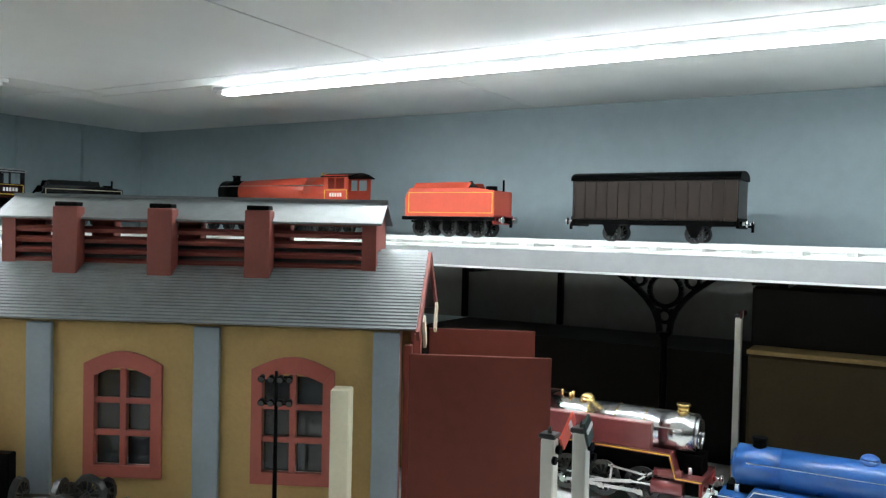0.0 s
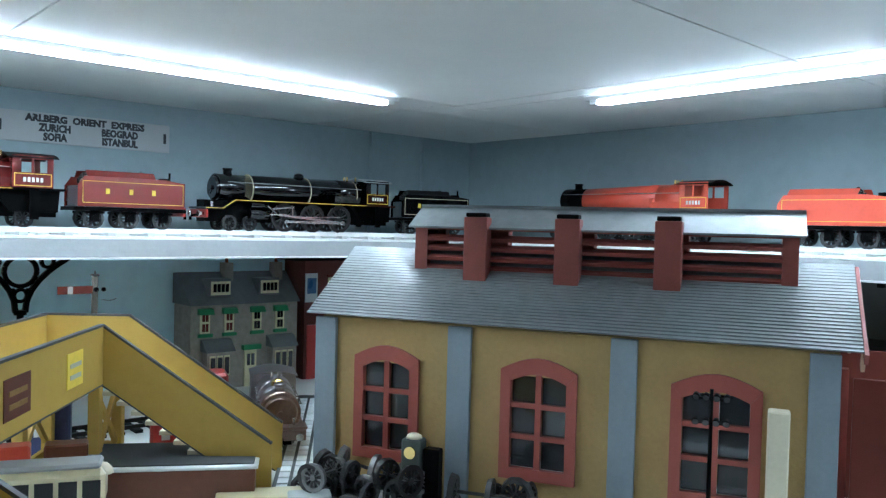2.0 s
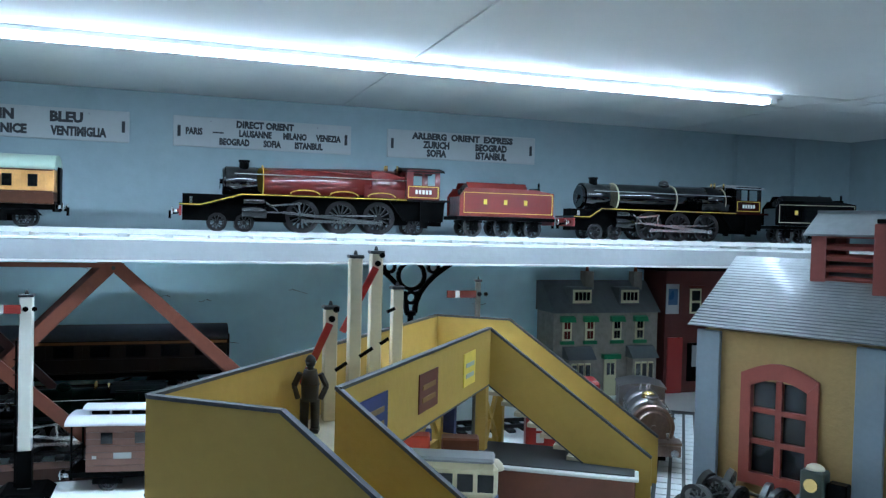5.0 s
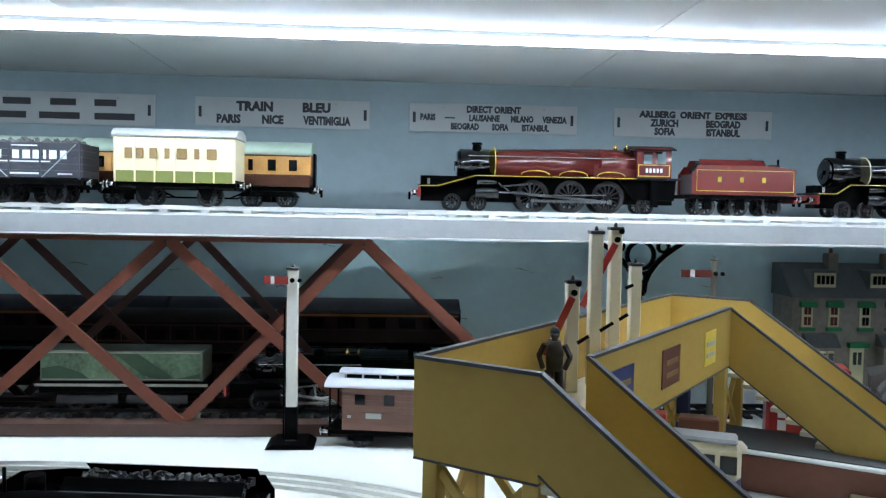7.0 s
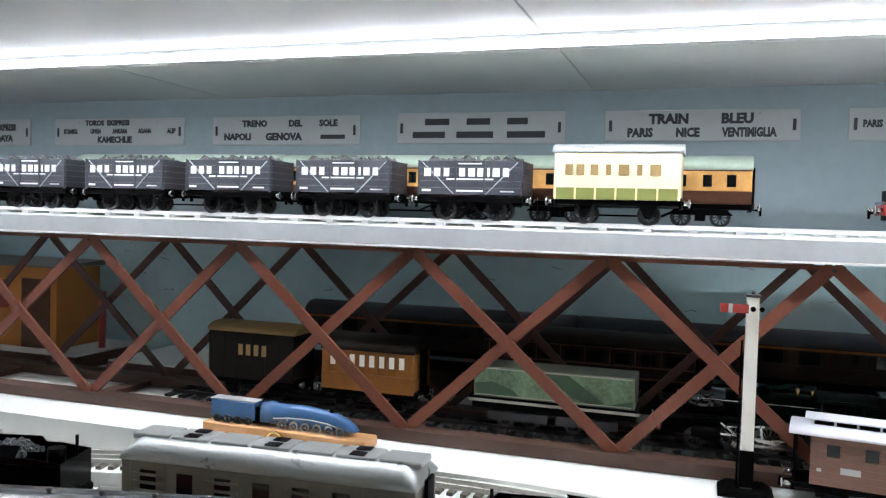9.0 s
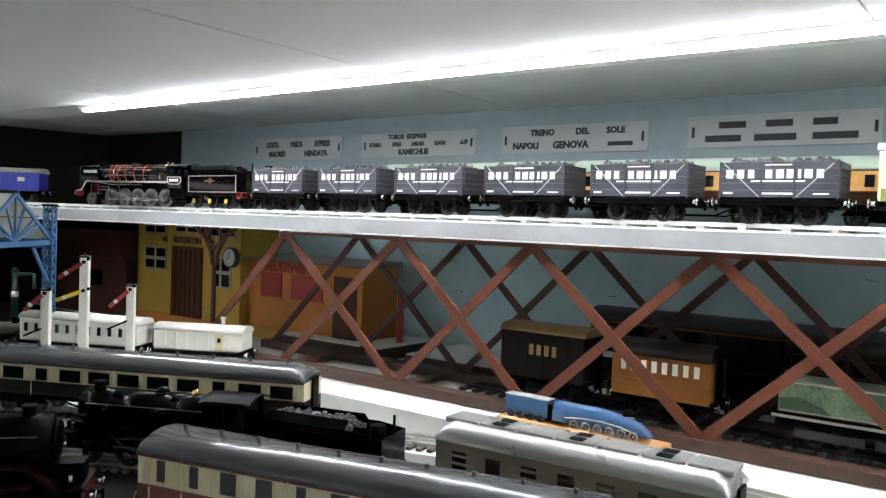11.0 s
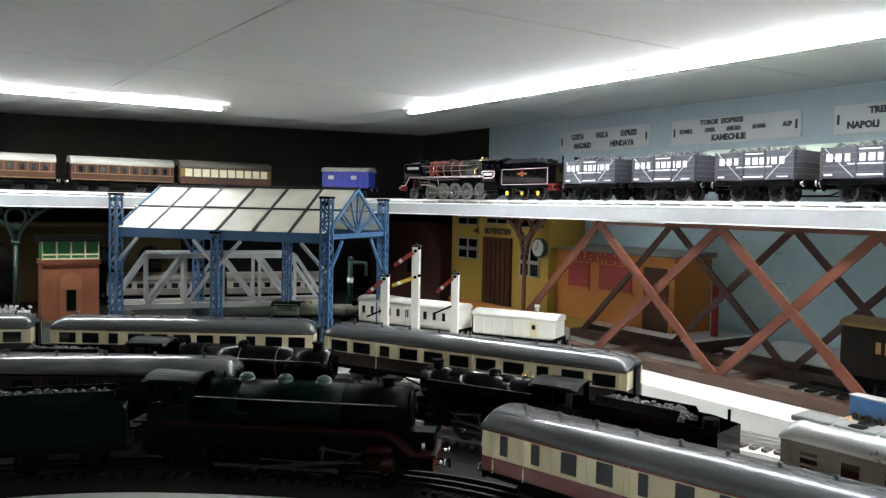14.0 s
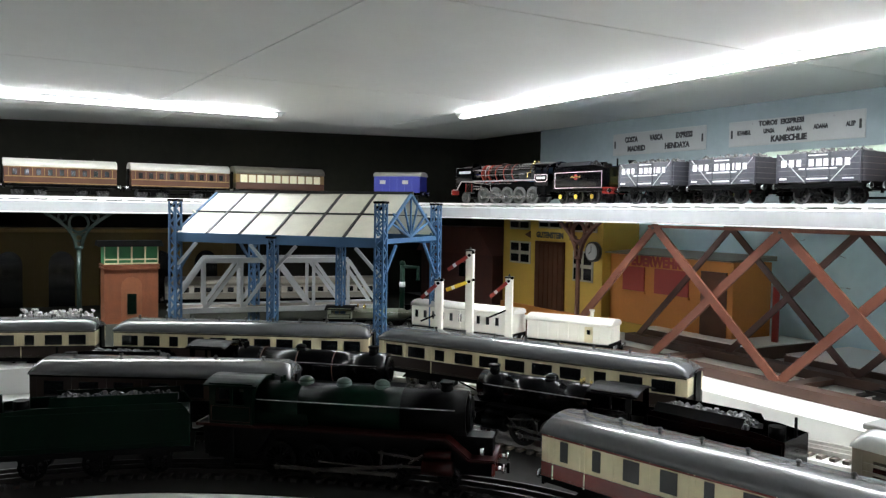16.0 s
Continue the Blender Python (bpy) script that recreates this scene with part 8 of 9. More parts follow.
tender("black tender with heaped glossy coal and bunker box", along((-0.155, 0.790), (-0.385, 0.816), RL), L=0.225, body=M_SATBLK, lining=M_MATTBLACK, coal=M_COAL, top=0.068, rear=M_MATTBLACK)
loco("black express locomotive in the shade between the coaches", along((-1.185, 0.605), (-1.395, 0.375), RL), L=0.31, body=M_SATBLK, smoke=M_SATBLK, x_smoke=0.03, x_boiler=0.08, x_cab=0.25, drivers=(0.13, 0.175, 0.22), dr=0.019, pony=(0.045, 0.075), domes=(0.15,), chimney=0.05, r=0.021, zc=0.064, plate=False,
     lining=M_MATTBLACK, bands=(0.10, 0.15, 0.20), band_m=M_TEAKDK, fit_m=M_SATBLK)
tender("black tender heaped with grey coal in the shade", along((-1.405, 0.362), (-1.495, 0.205), RL), L=0.17, body=M_SATBLK, lining=M_MATTBLACK, coal=M_COALG, rear=M_MATTBLACK)
between(coach, (-1.350, 0.190), (-1.186, 0.452), RL, label="dark coach with smooth grey roof and vents", lower=M_MATTBLACK, upper=M_CHOC, n=7, vents=5, winh=(0.5, 0.85), top=0.090, end=0.012)
# Shade in the colours: near-black green, black wheels, dimmed red; domes a lit copy.
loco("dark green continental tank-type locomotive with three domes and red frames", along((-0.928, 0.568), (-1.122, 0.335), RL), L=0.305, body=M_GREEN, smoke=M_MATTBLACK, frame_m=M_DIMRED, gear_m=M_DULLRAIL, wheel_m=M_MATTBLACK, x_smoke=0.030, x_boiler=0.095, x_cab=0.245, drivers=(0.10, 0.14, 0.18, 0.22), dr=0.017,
     pony=(0.045,), domes=(0.118, 0.158, 0.198), chimney=0.052, r=0.0225, zc=0.070, plate=False, lining=M_DIMRED, fit_m=M_GREEN, beam_m=M_CRIMSON, dome_m=mat("lit_green_dome", (0.012, 0.035, 0.022), 0.35, vary=0.3), roof_m=M_GREEN)
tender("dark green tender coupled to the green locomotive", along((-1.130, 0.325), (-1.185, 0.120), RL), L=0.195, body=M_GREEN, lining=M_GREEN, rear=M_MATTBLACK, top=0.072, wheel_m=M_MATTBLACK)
between(coach, (-0.878, 0.606), (-0.480, 0.702), RL, label="cream and crimson coach with dark grey vented roof", lower=M_CRIMSON, upper=M_CREAM, roof=mat("mid_grey_roof", (0.085, 0.088, 0.092), 0.24, vary=0.12, coat=0.4), n=11, vents=10, doors=(0, 1, 4, 9), winh=(0.46, 0.92), wfrac=0.44, end=0.006, waist=0.34)
coach("dark green coach behind the tender", along((-1.20, 0.085), (-1.22, -0.30), RL), L=0.34, lower=M_GREEN, upper=M_GREEN, roof=M_GREYROOF, n=9, vents=6)


# ---- station canopy ----
def lattice_post(t, x, y, z0, z1, w=0.014):
    bm = bmesh.new()
    h = w / 2
    for sx in (-1, 1):
        for sy in (-1, 1):
            box(bm, x + sx * h - 0.0015, x + sx * h + 0.0015, y + sy * h - 0.0015, y + sy * h + 0.0015, z0, z1)
    n = int((z1 - z0) / 0.013)
    for k in range(n):
        za, zb = z0 + (z1 - z0) * k / n, z0 + (z1 - z0) * (k + 1) / n
        if k % 2:
            za, zb = zb, za
        for s in (-1, 1):
            bar(bm, (x - h, y + s * h, za), (x + h, y + s * h, zb), 0.0014, 0.0026)
            bar(bm, (x + s * h, y - h, za), (x + s * h, y + h, zb), 0.0014, 0.0026)
    p = part("lattice_post", bm, M_CANBLUE, t)
    bm = bmesh.new()
    box(bm, x - h - 0.003, x + h + 0.003, y - h - 0.003, y + h + 0.003, z1 + 0.0002, z1 + 0.004, 0.0008)
    box(bm, x - h, x + h, y - h, y + h, z1 - 0.010, z1 - 0.004)
    part("post_cap", bm, M_MATTBLACK, p)


def canopy():
    t = thing("station_canopy", "glazed model station roof on blue lattice posts", "station canopy", place(-1.748, 0.427, 0, 39.6))
    L, W = 0.40, 0.245
    ze, zr = 0.249, 0.323
    for x in (0.0, L):
        for y in (0.0, W):
            lattice_post(t, x, y, TERRACE + 0.0006, 0.306)
    for y in (0.0, W):
        lattice_post(t, L / 2, y, TERRACE + 0.0006, ze - 0.004, 0.012)
    for y in (0.0, W):
        bm = bmesh.new()
        bar(bm, (-0.004, y, ze - 0.006), (L + 0.004, y, ze - 0.006), 0.006, 0.016)
        part("eaves_beam", bm, M_CANBLUE, t)
    n = 6
    for s in (0, 1):
        for k in range(n):
            for r in range(2):
                f0, f1 = r * 0.5 + 0.008, (r + 1) * 0.5 - 0.008
                x0, x1 = L * k / n + 0.003, L * (k + 1) / n - 0.003
                ya, yb = W / 2 * f0, W / 2 * f1
                za, zb = ze + (zr - ze) * f0, ze + (zr - ze) * f1
                if s:
                    ya, yb = W - ya, W - yb
                bm = bmesh.new()
                prism(bm, [(ya, za), (yb, zb), (yb, zb + 0.0018), (ya, za + 0.0018)], x0, x1, "x")
                part("roof_pane", bm, M_CANGLASS, t)
        for k in range(n + 1):
            bm = bmesh.new()
            y0 = 0.0 if not s else W
            bar(bm, (L * k / n, y0, ze + 0.001), (L * k / n, W / 2, zr + 0.001), 0.004, 0.005)
            part("glazing_rib", bm, M_CANBLUE if k in (0, n) else M_IRON, t)
        bm = bmesh.new()
        ym = W / 4 if not s else W * 0.75
        bar(bm, (0, ym, (ze + zr) / 2 + 0.0018), (L, ym, (ze + zr) / 2 + 0.0018), 0.004, 0.004)
        part("purlin", bm, M_IRON, t)
    bm = bmesh.new()
    bar(bm, (-0.004, W / 2, zr + 0.003), (L + 0.004, W / 2, zr + 0.003), 0.006, 0.005)
    part("ridge", bm, M_IRON, t)
    for x in (0.0, L):
        bm = bmesh.new()
        bar(bm, (x, 0, ze - 0.004), (x, W, ze - 0.004), 0.005, 0.008)
        part("tie_beam", bm, M_CANBLUE, t)
        for k in range(-3, 4):
            bm = bmesh.new()
            a = math.radians(k * 24)
            r = (zr - ze) / max(0.35, math.cos(a)) * 0.9
            bar(bm, (x, W / 2, ze), (x, W / 2 + min(0.085, r * abs(math.sin(a))) * (1 if k > 0 else -1), ze + (zr - ze) * (0.92 - 0.26 * abs(k) / 1.4)), 0.003, 0.003)
            part("fan_bar", bm, M_CANBLUE if x else M_CANGLASS, t)
        for y, d in ((0.0, 1), (W, -1)):
            bm = bmesh.new()
            bar(bm, (x, y, ze - 0.075), (x, y + d * 0.06, ze - 0.012), 0.004, 0.005)
            part("knee_brace", bm, M_CANBLUE, t)
    for x in (0.0, L / 2, L):
        for d in (-1, 1):
            if 0 <= x + d * 0.045 <= L:
                bm = bmesh.new()
                bar(bm, (x, 0, ze - 0.060), (x + d * 0.045, 0, ze - 0.015), 0.004, 0.005)
                part("knee_brace", bm, M_TRUSSGREY, t)


canopy()


def truss_bridge():
    t = thing("truss_bridge", "pale grey model truss bridge behind the station canopy", "model bridge", along((-1.88, 0.440), (-1.80, 0.850), 0))
    L, H, z0 = 0.42, 0.098, 0.094
    for y in (0.0, 0.085):
        g = part("truss", bar_mesh((0, y, z0), (L, y, z0), 0.008, 0.010), M_TRUSSGREY, t)
        bm = bmesh.new()
        bar(bm, (L * 0.16, y, z0 + H), (L * 0.84, y, z0 + H), 0.008, 0.010)
        part("top_chord", bm, M_TRUSSGREY, g)
        xs = [0, L * 0.16, L * 0.33, L * 0.50, L * 0.67, L * 0.84, L]
        for k in range(1, 6):
            bm = bmesh.new()
            bar(bm, (xs[k], y, z0), (xs[k], y, z0 + H), 0.005, 0.006, (1, 0, 0))
            part("upright", bm, M_TRUSSGREY, g)
        for p, q in ((0, 1), (1, 2), (2, 3), (4, 3), (5, 4), (6, 5)):
            bm = bmesh.new()
            bar(bm, (xs[p], y, z0), (xs[q], y, z0 + H), 0.004, 0.007)
            part("diagonal", bm, M_TRUSSGREY, g)
    bm = bmesh.new()
    box(bm, 0, L, 0.004, 0.081, z0 - 0.004, z0 + 0.002)
    part("deck", bm, M_SLEEPBR, t)
    for x in (0.01, L - 0.02):
        bm = bmesh.new()
        box(bm, x, x + 0.03, -0.008, 0.093, TERRACE + 0.0006, z0 - 0.0055)
        part("pier", bm, M_STONE, t)


truss_bridge()


def signal_box():
    t = thing("signal_box", "brick model signal box with green glazed cabin and dark roof", "model building", place(-2.015, 0.343, TERRACE, 90))
    W, D = 0.104, 0.06
    bm = bmesh.new()
    box(bm, 0, W, 0, D, 0.0006, 0.122)
    part("base", bm, M_BRICKOR, t)
    bm = bmesh.new()
    arch = [(W / 2 + 0.020 * math.cos(math.pi * k / 10), 0.078 + 0.018 * math.sin(math.pi * k / 10)) for k in range(11)]
    prism(bm, arch + [(W / 2 - 0.020, 0.0010), (W / 2 + 0.020, 0.0010)], -0.002, -0.0005)
    a = part("arch_panel", bm, mat("pale_orange_brick", (0.24, 0.085, 0.036), 0.75, vary=0.2), t)
    bm = bmesh.new()
    box(bm, W / 2 - 0.009, W / 2 + 0.009, -0.0032, -0.0022, 0.020, 0.062)
    part("door", bm, M_GREEN, a)
    for z in (0.112, 0.118):
        bm = bmesh.new()
        box(bm, -0.003, W + 0.003, -0.003, D + 0.003, z, z + 0.0035)
        part("string_course", bm, M_BRICKOR, t)
    bm = bmesh.new()
    box(bm, 0.001, W - 0.001, 0.001, D - 0.001, 0.1222, 0.158)
    c = part("cabin", bm, M_DKGREEN, t)
    for k in range(5):
        bm = bmesh.new()
        box(bm, k * W / 4 - (0.0015 if k else 0), k * W / 4 + (0.0015 if k < 4 else 0), -0.0025, 0.0004, 0.1224, 0.158)
        part("glazing_bar", bm, M_YELFRAME, c)
    for z in (0.1226, 0.131):
        bm = bmesh.new()
        box(bm, 0, W, -0.003, 0.0003, z, z + 0.0025)
        part("rail", bm, M_YELFRAME, c)
    bm = bmesh.new()
    prism(bm, [(-0.012, 0.1585), (D + 0.012, 0.1585), (D * 0.75, 0.170), (D * 0.25, 0.170)], -0.010, W + 0.010, "x")
    part("roof", bm, M_MATTBLACK, t)


signal_box()


def arcade():
    t = thing("arcaded_station", "ochre model station building with dark arches and pale cornice", "model building", along((-2.40, -0.10), (-2.33, 0.72), TERRACE))
    L = 0.80
    bm = bmesh.new()
    box(bm, 0, L, 0, 0.08, 0.0006, 0.176)
    part("wall", bm, M_ARCADE, t)
    bm = bmesh.new()
    box(bm, -0.006, L + 0.006, -0.008, 0.084, 0.1762, 0.186, 0.001)
    part("cornice", bm, M_OCHREBOX, t)
    for k in range(7):
        x = 0.065 + k * 0.11
        bm = bmesh.new()
        arch = [(x + 0.028 * math.cos(math.pi * q / 10), 0.10 + 0.032 * math.sin(math.pi * q / 10)) for q in range(11)]
        prism(bm, arch + [(x - 0.028, 0.0010), (x + 0.028, 0.0010)], -0.0015, -0.0004)
        part("arch_opening", bm, M_WINDK, t)
        bm = bmesh.new()
        box(bm, x + 0.042, x + 0.052, -0.006, -0.0004, 0.0010, 0.176)
        part("pilaster", bm, M_ARCADE, t)


arcade()


def yellow_house():
    t = thing("yellow_station_house", "yellow model station house with white windows and brown door", "model building", place(-1.911, 1.240, TERRACE, 0))
    L = 0.362
    bm = bmesh.new()
    box(bm, 0, L, 0, 0.10, 0.0006, 0.222)
    part("wall", bm, M_HOUSEYEL, t)
    wins = [(0.032, 0.120, 0.113, 0.172), (0.030, 0.200, 0.110, 0.2215), (0.145, 0.205, 0.225, 0.2215), (0.268, 0.200, 0.345, 0.2215), (0.270, 0.095, 0.335, 0.160)]
    for x0, z0, x1, z1 in wins:
        bm = bmesh.new()
        box(bm, x0, x1, -0.003, -0.0004, z0, z1)
        w = part("window", bm, M_DIMCREAM, t)
        nx, nz = 2, 2 if z1 - z0 > 0.03 else 1
        for i in range(nx):
            for j in range(nz):
                bm = bmesh.new()
                dx, dz = (x1 - x0) / nx, (z1 - z0) / nz
                box(bm, x0 + i * dx + 0.005, x0 + (i + 1) * dx - 0.004, -0.0042, -0.0032, z0 + j * dz + 0.004, z0 + (j + 1) * dz - 0.004)
                part("pane", bm, M_WINDK, w)
    bm = bmesh.new()
    box(bm, 0.134, 0.240, -0.004, -0.0004, 0.002, 0.176)
    d = part("door", bm, M_TEAKDK, t, "dark brown double door")
    for k in range(6):
        bm = bmesh.new()
        box(bm, 0.138 + k * 0.017, 0.152 + k * 0.017, -0.0058, -0.0042, 0.008, 0.168)
        part("door_plank", bm, M_TEAKDK, d)
    bm = bmesh.new()
    box(bm, 0.112, 0.262, -0.003, -0.0004, 0.181, 0.198)
    s = part("name_board", bm, M_HOUSEYEL, t)
    words("GUTENSTEIN", 0.0135, M_INK, s, Matrix.Translation((0.187, -0.0034, 0.1893)) @ pose(0, 0, 0, 90, 0, 0), squeeze=0.95)
    for x, sg in ((0.106, -1), (0.268, 1)):
        bm = bmesh.new()
        prism(bm, [(x - sg * 0.010, 0.181), (x + sg * 0.014, 0.189), (x - sg * 0.010, 0.198)], -0.004, -0.0004)
        part("board_point", bm, M_TEAKDK, s)
    bm = bmesh.new()
    box(bm, 0, L, -0.006, -0.0004, 0.0008, 0.024)
    part("plinth", bm, M_HOUSEOR, t)
    bm = bmesh.new()
    rod(bm, (0.346, -0.016, 0.161), (0.346, -0.006, 0.161), 0.021, seg=20)
    c = part("clock", bm, M_IRON, t, "round wall clock with pale dial")
    bm = bmesh.new()
    rod(bm, (0.346, -0.0172, 0.161), (0.346, -0.0162, 0.161), 0.0175, seg=20)
    part("dial", bm, M_SIGN, c)
    bm = bmesh.new()
    bar(bm, (0.346, -0.0176, 0.161), (0.346, -0.0176, 0.174), 0.0005, 0.0016, (1, 0, 0))
    bar(bm, (0.346, -0.0176, 0.161), (0.338, -0.0176, 0.157), 0.0005, 0.0016)
    part("clock_hand", bm, M_INK, c)
    bm = bmesh.new()
    box(bm, 0.346 - 0.004, 0.350, -0.006, -0.0005, 0.150, 0.172)
    part("clock_bracket", bm, M_IRON, t)


yellow_house()


def fire_station():
    t = thing("fire_station", "orange model fire station with dark red doors and flat eaves", "model building", place(-1.548, 1.262, TERRACE, 0))
    L = 0.314
    bm = bmesh.new()
    box(bm, 0, L, 0, 0.10, 0.0006, 0.158)
    part("wall", bm, M_HOUSEOR, t)
    bm = bmesh.new()
    prism(bm, [(-0.016, 0.1602), (0.104, 0.1602), (0.104, 0.169), (-0.016, 0.1625)], -0.004, L + 0.008, "x")
    part("roof", bm, M_GREYBR, t)
    for x0, x1 in ((0.040, 0.100), (0.128, 0.214)):
        bm = bmesh.new()
        box(bm, x0, x1, -0.003, -0.0004, 0.088, 0.136)
        w = part("shutter", bm, M_SHUTTER, t, "red window shutter")
        bm = bmesh.new()
        box(bm, x0 - 0.003, x1 + 0.003, -0.005, -0.0004, 0.083, 0.0875)
        part("sill", bm, M_HOUSEOR, w)
    bm = bmesh.new()
    box(bm, 0.244, 0.302, -0.003, -0.0004, 0.002, 0.140)
    part("door", bm, M_TEAKDK, t, "dark brown door")
    words("FEUERWEHR", 0.0205, M_SHUTTER, t, Matrix.Translation((0.122, -0.0012, 0.1475)) @ pose(0, 0, 0, 90, 0, 0), squeeze=0.95)
    bm = bmesh.new()
    box(bm, 0, L, -0.006, -0.0004, 0.0008, 0.022)
    part("plinth", bm, M_HOUSEYEL, t)
    bm = bmesh.new()
    rod(bm, (L + 0.05, 0.05, 0.0006), (L + 0.05, 0.05, 0.120), 0.006, seg=10)
    ob = part("drain_pipe", bm, M_RED, t, "thin red standing pipe")


fire_station()


def dark_barn():
    t = thing("dark_barn", "dark red-brown model barn with gabled roof in the corner", "model building", place(-2.26, 1.20, TERRACE, 8))
    bm = bmesh.new()
    box(bm, 0, 0.30, 0, 0.10, 0.0006, 0.13)
    part("wall", bm, mat("dark_red_brown_board", (0.07, 0.022, 0.015), 0.7, vary=0.25), t)
    bm = bmesh.new()
    prism(bm, [(-0.01, 0.1302), (0.31, 0.1302), (0.25, 0.20), (0.05, 0.20)], -0.01, 0.11)
    part("roof", bm, mat("brown_red_roof", (0.09, 0.028, 0.018), 0.7, vary=0.25), t)
    bm = bmesh.new()
    box(bm, 0.17, 0.22, -0.0025, -0.0004, 0.07, 0.105)
    part("window", bm, M_WINDK, t)


dark_barn()
signal("cream three-post bracket signal with red and yellow arms", place(-1.372, 0.752, 0, 45),
       [(0.0, 0.0, TERRACE, 0.186, [(0.183, 0.036, 222, M_SHUTTER), (0.135, 0.030, 205, M_MATTBLACK)], 0.0060),
        (0.040, 0.040, TERRACE, 0.232, [(0.226, 0.042, 215, M_SHUTTER), (0.184, 0.040, 202, M_YEL)], 0.0062),
        (0.098, 0.075, TERRACE, 0.188, [(0.184, 0.040, 222, M_SHUTTER), (0.138, 0.036, 205, M_MATTBLACK)], 0.0060)], base=False)
van("white passenger brake van with dark slot windows", along((-1.645, 0.862), (-1.428, 0.962), 0.062 - 0.010), L=0.225, body=M_SIGNAL, roof=M_WHROOF, top=0.074, ribs=2, w=0.022, slots=11)
van("cream goods van with stove chimney and brown end", along((-1.425, 0.972), (-1.283, 1.050), 0.052), L=0.155, body=M_SIGNAL, roof=M_WHROOF, top=0.068, ribs=8, chimney=True, w=0.022, door=0.108, end_m=M_TEAKDK)
loco("small worn green locomotive behind the signals", along((-1.665, 0.885), (-1.77, 0.72), TERRACE + 0.002), L=0.195, body=M_WORNGRN, smoke=M_WORNGRN, x_smoke=0.02, x_boiler=0.05, x_cab=0.14, drivers=(0.07, 0.105), dr=0.011, pony=(0.03,), domes=(0.085,), chimney=0.032, r=0.011, zc=0.034, plate=False, lining=M_GREEN, valve=False)

# ---- along the east wall under the shelf ----
# Added panel that darkens the lower east wall to imitate the shelf's shade.
bm = bmesh.new()
box(bm, 1.190, 1.1995, -1.0, 1.0, 0.1865, SHELF_LO - 0.004)
solid("wall_shade_panel", bm, mat("wall_shade_grey_brown", (0.10, 0.10, 0.09), 0.8, vary=0.2, noise_scale=8, stain=0.3), "grey-brown panel imitating shade on the wall under the shelf", "panel")
for y in (0.62, 0.46, 0.12):
    t = thing("shelf_bracket", "slim black iron bracket under the shelf", "bracket", place(1.0, y, 0, 0), group="iron brackets under the shelf")
    bm = bmesh.new()
    box(bm, -0.09, 0.188, -0.004, 0.004, SHELF_LO - 0.0085, SHELF_LO - 0.0030, 0.0006)
    part("arm", bm, M_MATTBLACK, t)
    bm = bmesh.new()
    box(bm, 0.180, 0.1885, -0.004, 0.004, 0.188, SHELF_LO - 0.0088, 0.0006)
    part("upright", bm, M_MATTBLACK, t)
bm = bmesh.new()
box(bm, 1.06, 1.195, -0.5, 0.62, TERRACE + 0.0005, 0.186)
solid("dark_backing_board", bm, M_DARKBOX, "dark brown low board along the wall", "board")
small_box("large black storage box pushed under the shelf", place(1.01, -0.42, TERRACE, 0), 0.045, 0.585, 0.215, M_DARKBOX, "storage_box", "box", lip=M_DARKBOX)
small_box("ochre cardboard box before the black box", place(0.965, -0.40, TERRACE, 0), 0.040, 0.56, 0.146, M_BOXBROWN, "cardboard_box", "box", lip=M_OCHREBOX)
loco("maroon tank locomotive with polished boiler and brass dome", place(0.885, 0.178, TERRACE + 0.004, 90), L=0.24, body=M_STEEL, smoke=M_STEEL, chim_m=M_GOLD, frame_m=M_PINKRED, x_smoke=0.012, x_boiler=0.045, x_cab=0.165, drivers=(0.06, 0.10, 0.14), dr=0.017, pony=(), domes=(0.125,), chimney=0.026,
     r=0.020, zc=0.070, plate=False, dome_m=M_GOLD, tank=(0.05, 0.16), tank_m=M_PINKRED, cab_m=M_PINKRED, lining=M_YEL, bands=(0.06, 0.09, 0.12), band_m=M_GOLD)
loco("bright blue locomotive under the shelf", place(0.868, 0.160, TERRACE + 0.001, -90), L=0.30, body=M_BLUE, smoke=M_BLUE, frame_m=M_BLUE, x_smoke=0.012, x_boiler=0.05, x_cab=0.22, drivers=(0.09, 0.14, 0.19), dr=0.018, pony=(0.03,), domes=(0.12,), chimney=0.03, r=0.019, zc=0.056, plate=False, lining=M_WHITE)
signal("pair of cream posts with an orange signal arm", Matrix.Identity(4),
       [(0.510, 0.187, TERRACE, 0.206, [(0.200, 0.026, 35, M_ORANGE)], 0.0040), (0.510, 0.168, TERRACE, 0.212, [(0.205, 0.020, 120, M_CRANE)], 0.0040)], base=False)
signal("slim dark-topped signal post under the shelf edge", place(1.00, 0.176, 0, 0), [(0, 0, TERRACE, 0.235, [(0.240, 0.02, 180, M_DOORRED)], 0.0035)], base=False)

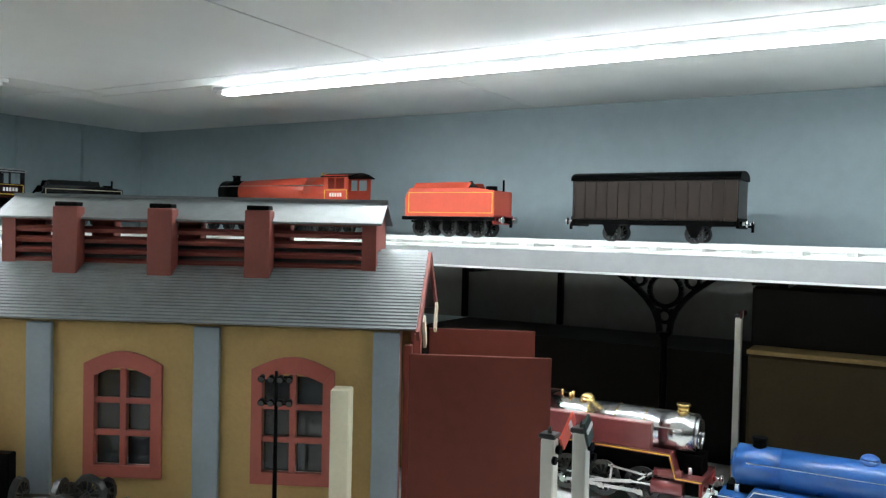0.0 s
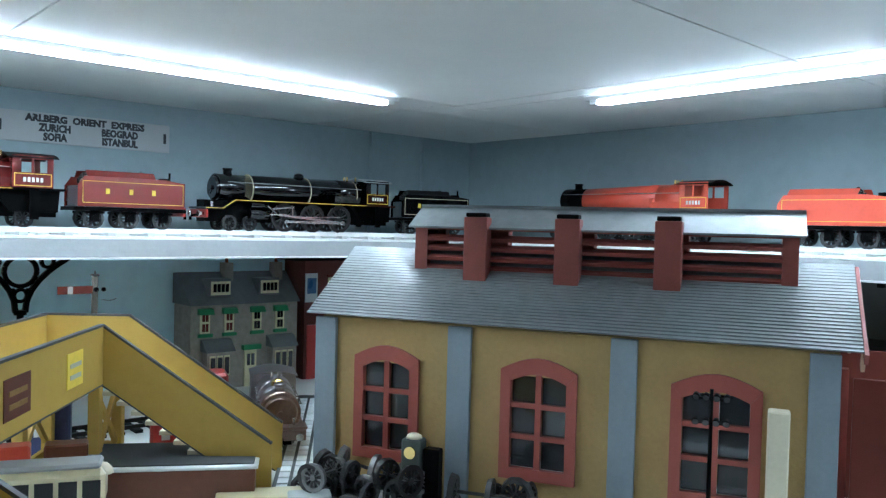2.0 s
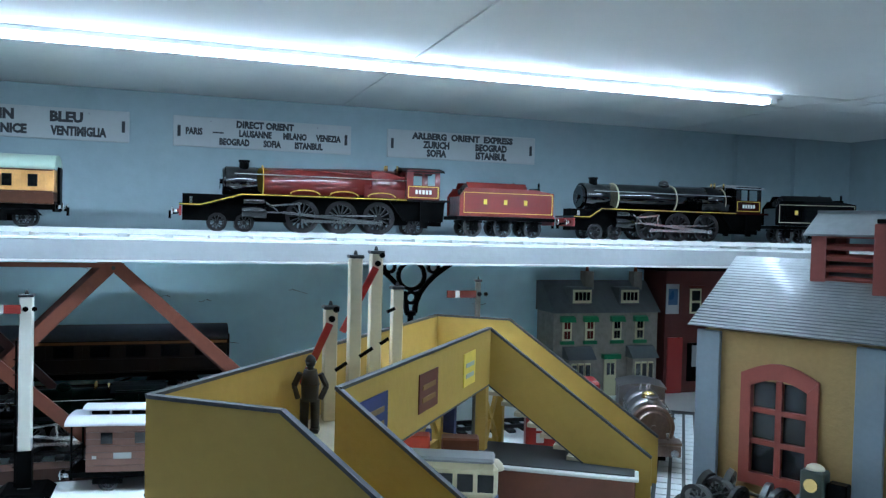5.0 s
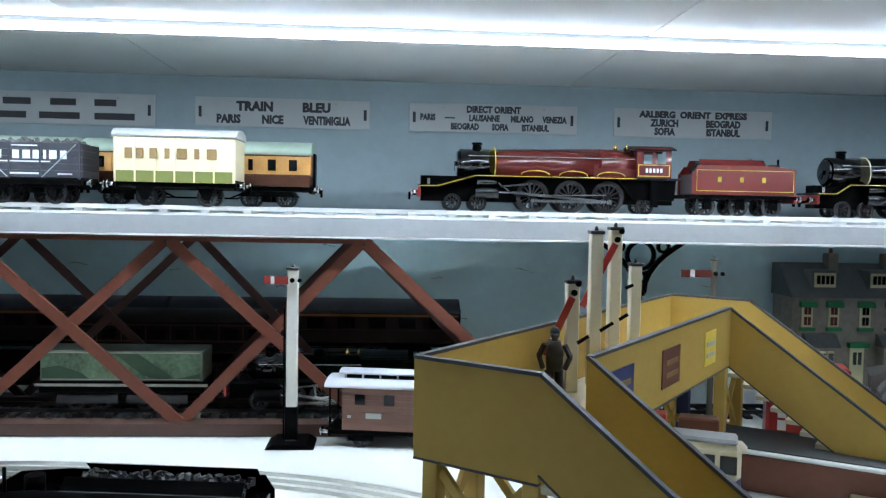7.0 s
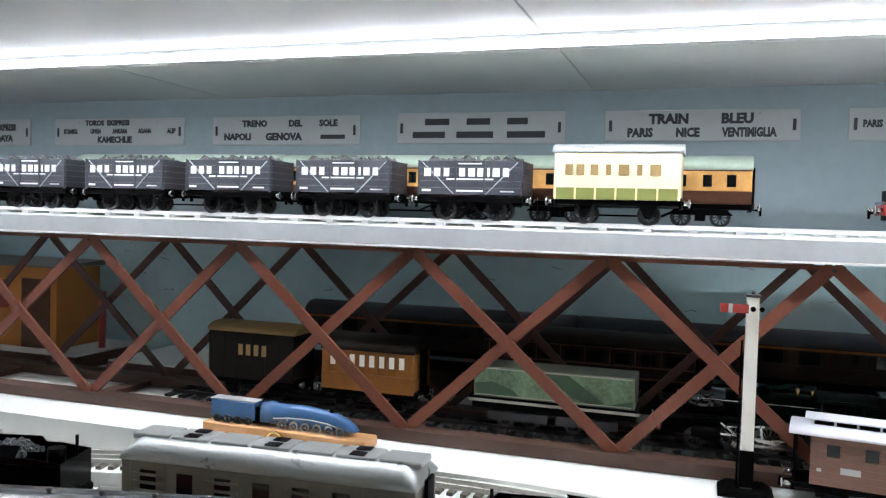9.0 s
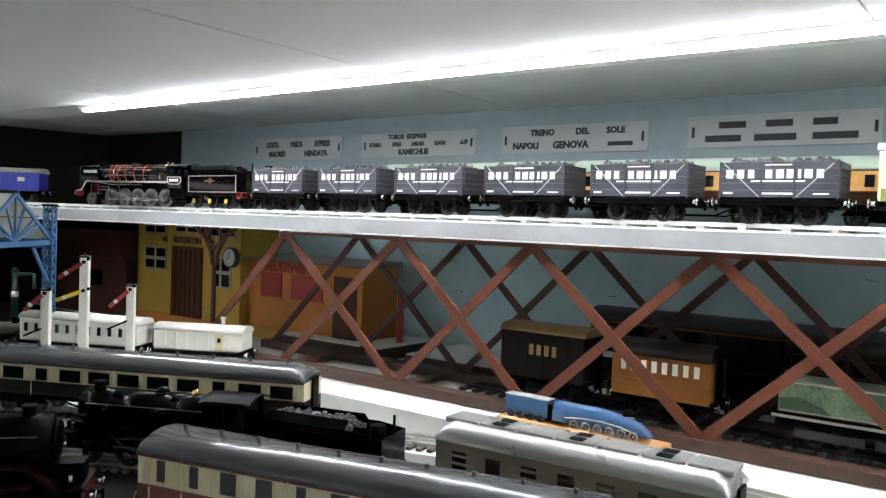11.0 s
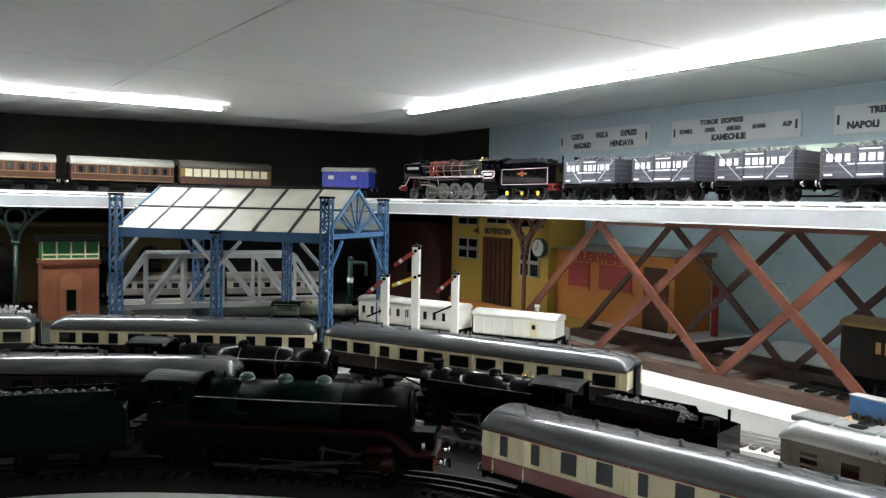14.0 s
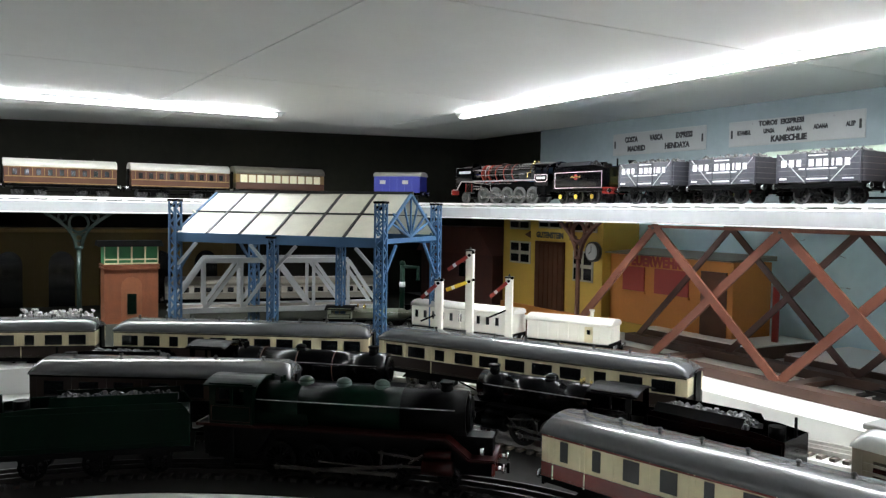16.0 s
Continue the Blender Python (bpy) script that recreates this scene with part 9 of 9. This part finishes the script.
# ---- dim clutter behind the truss bridge ----
bm = bmesh.new()
prism(bm, [(-2.50, -0.60), (-1.90, -0.60), (-1.66, 0.62), (-1.62, 0.84), (-1.66, 1.05), (-1.92, 1.20), (-2.37, 1.20)], TERRACE + 0.0003, TERRACE + 0.0012, "z")
solid("scenic_ground", bm, M_MAT, "dark scattered scenic ground on the raised board", "ground")
# Coaches behind the truss: cream dimmed to imitate the shade there.
for a, b in (((-2.215, 0.50), (-2.150, 0.735)), ((-2.145, 0.752), (-2.085, 0.98))):
    between(coach, a, b, TERRACE + 0.0015, label="cream coach behind the truss bridge, dimmed for the shade", lower=M_GREYBR, upper=M_DIMCREAM, roof=M_GREYBR, n=9, vents=0, top=0.076, group="dull coaches behind the truss")


def water_crane():
    t = thing("water_crane", "dark green model water crane with a white band", "water crane", place(-1.955, 0.985, TERRACE + 0.0012, 30))
    bm = bmesh.new()
    rod(bm, (0, 0, 0), (0, 0, 0.010), 0.012, 0.009, seg=14)
    part("base", bm, M_GREEN, t)
    bm = bmesh.new()
    rod(bm, (0, 0, 0.010), (0, 0, 0.112), 0.0065, 0.0055, seg=12)
    post = part("post", bm, M_CRANE, t)
    bm = bmesh.new()
    rod(bm, (0, 0, 0.060), (0, 0, 0.072), 0.0072, seg=12)
    part("band", bm, M_WHITE, post, "white painted band")
    bm = bmesh.new()
    rod(bm, (0, 0, 0.108), (0.045, 0, 0.108), 0.0040, 0.0034, seg=10)
    rod(bm, (0.043, 0, 0.110), (0.043, 0, 0.078), 0.0030, 0.0042, seg=10)
    part("arm", bm, M_CRANE, t)
    bm = bmesh.new()
    dome(bm, 0, 0, 0.112, 0.0075, 0.010, 12)
    part("cap", bm, M_CRANE, t)


water_crane()
# Grey coal heap standing in for a loaded tender; no tender is built here.
bm = bmesh.new()
coal_heap(bm, -0.065, 0.065, 0.032, 0.0, 0.038, 300, 9)
ob = new("tender_coal_heap", mesh_of("tender_coal_heap", bm, mat("pale_grey_coal", (0.36, 0.36, 0.35), 0.7, vary=0.3, noise_scale=150)))
ob.matrix_basis = place(-1.985, 0.255, TERRACE + 0.0012, 70)
tagged(ob, "heap of pale grey coal standing in for a loaded tender", "ballast", kind="stuff")
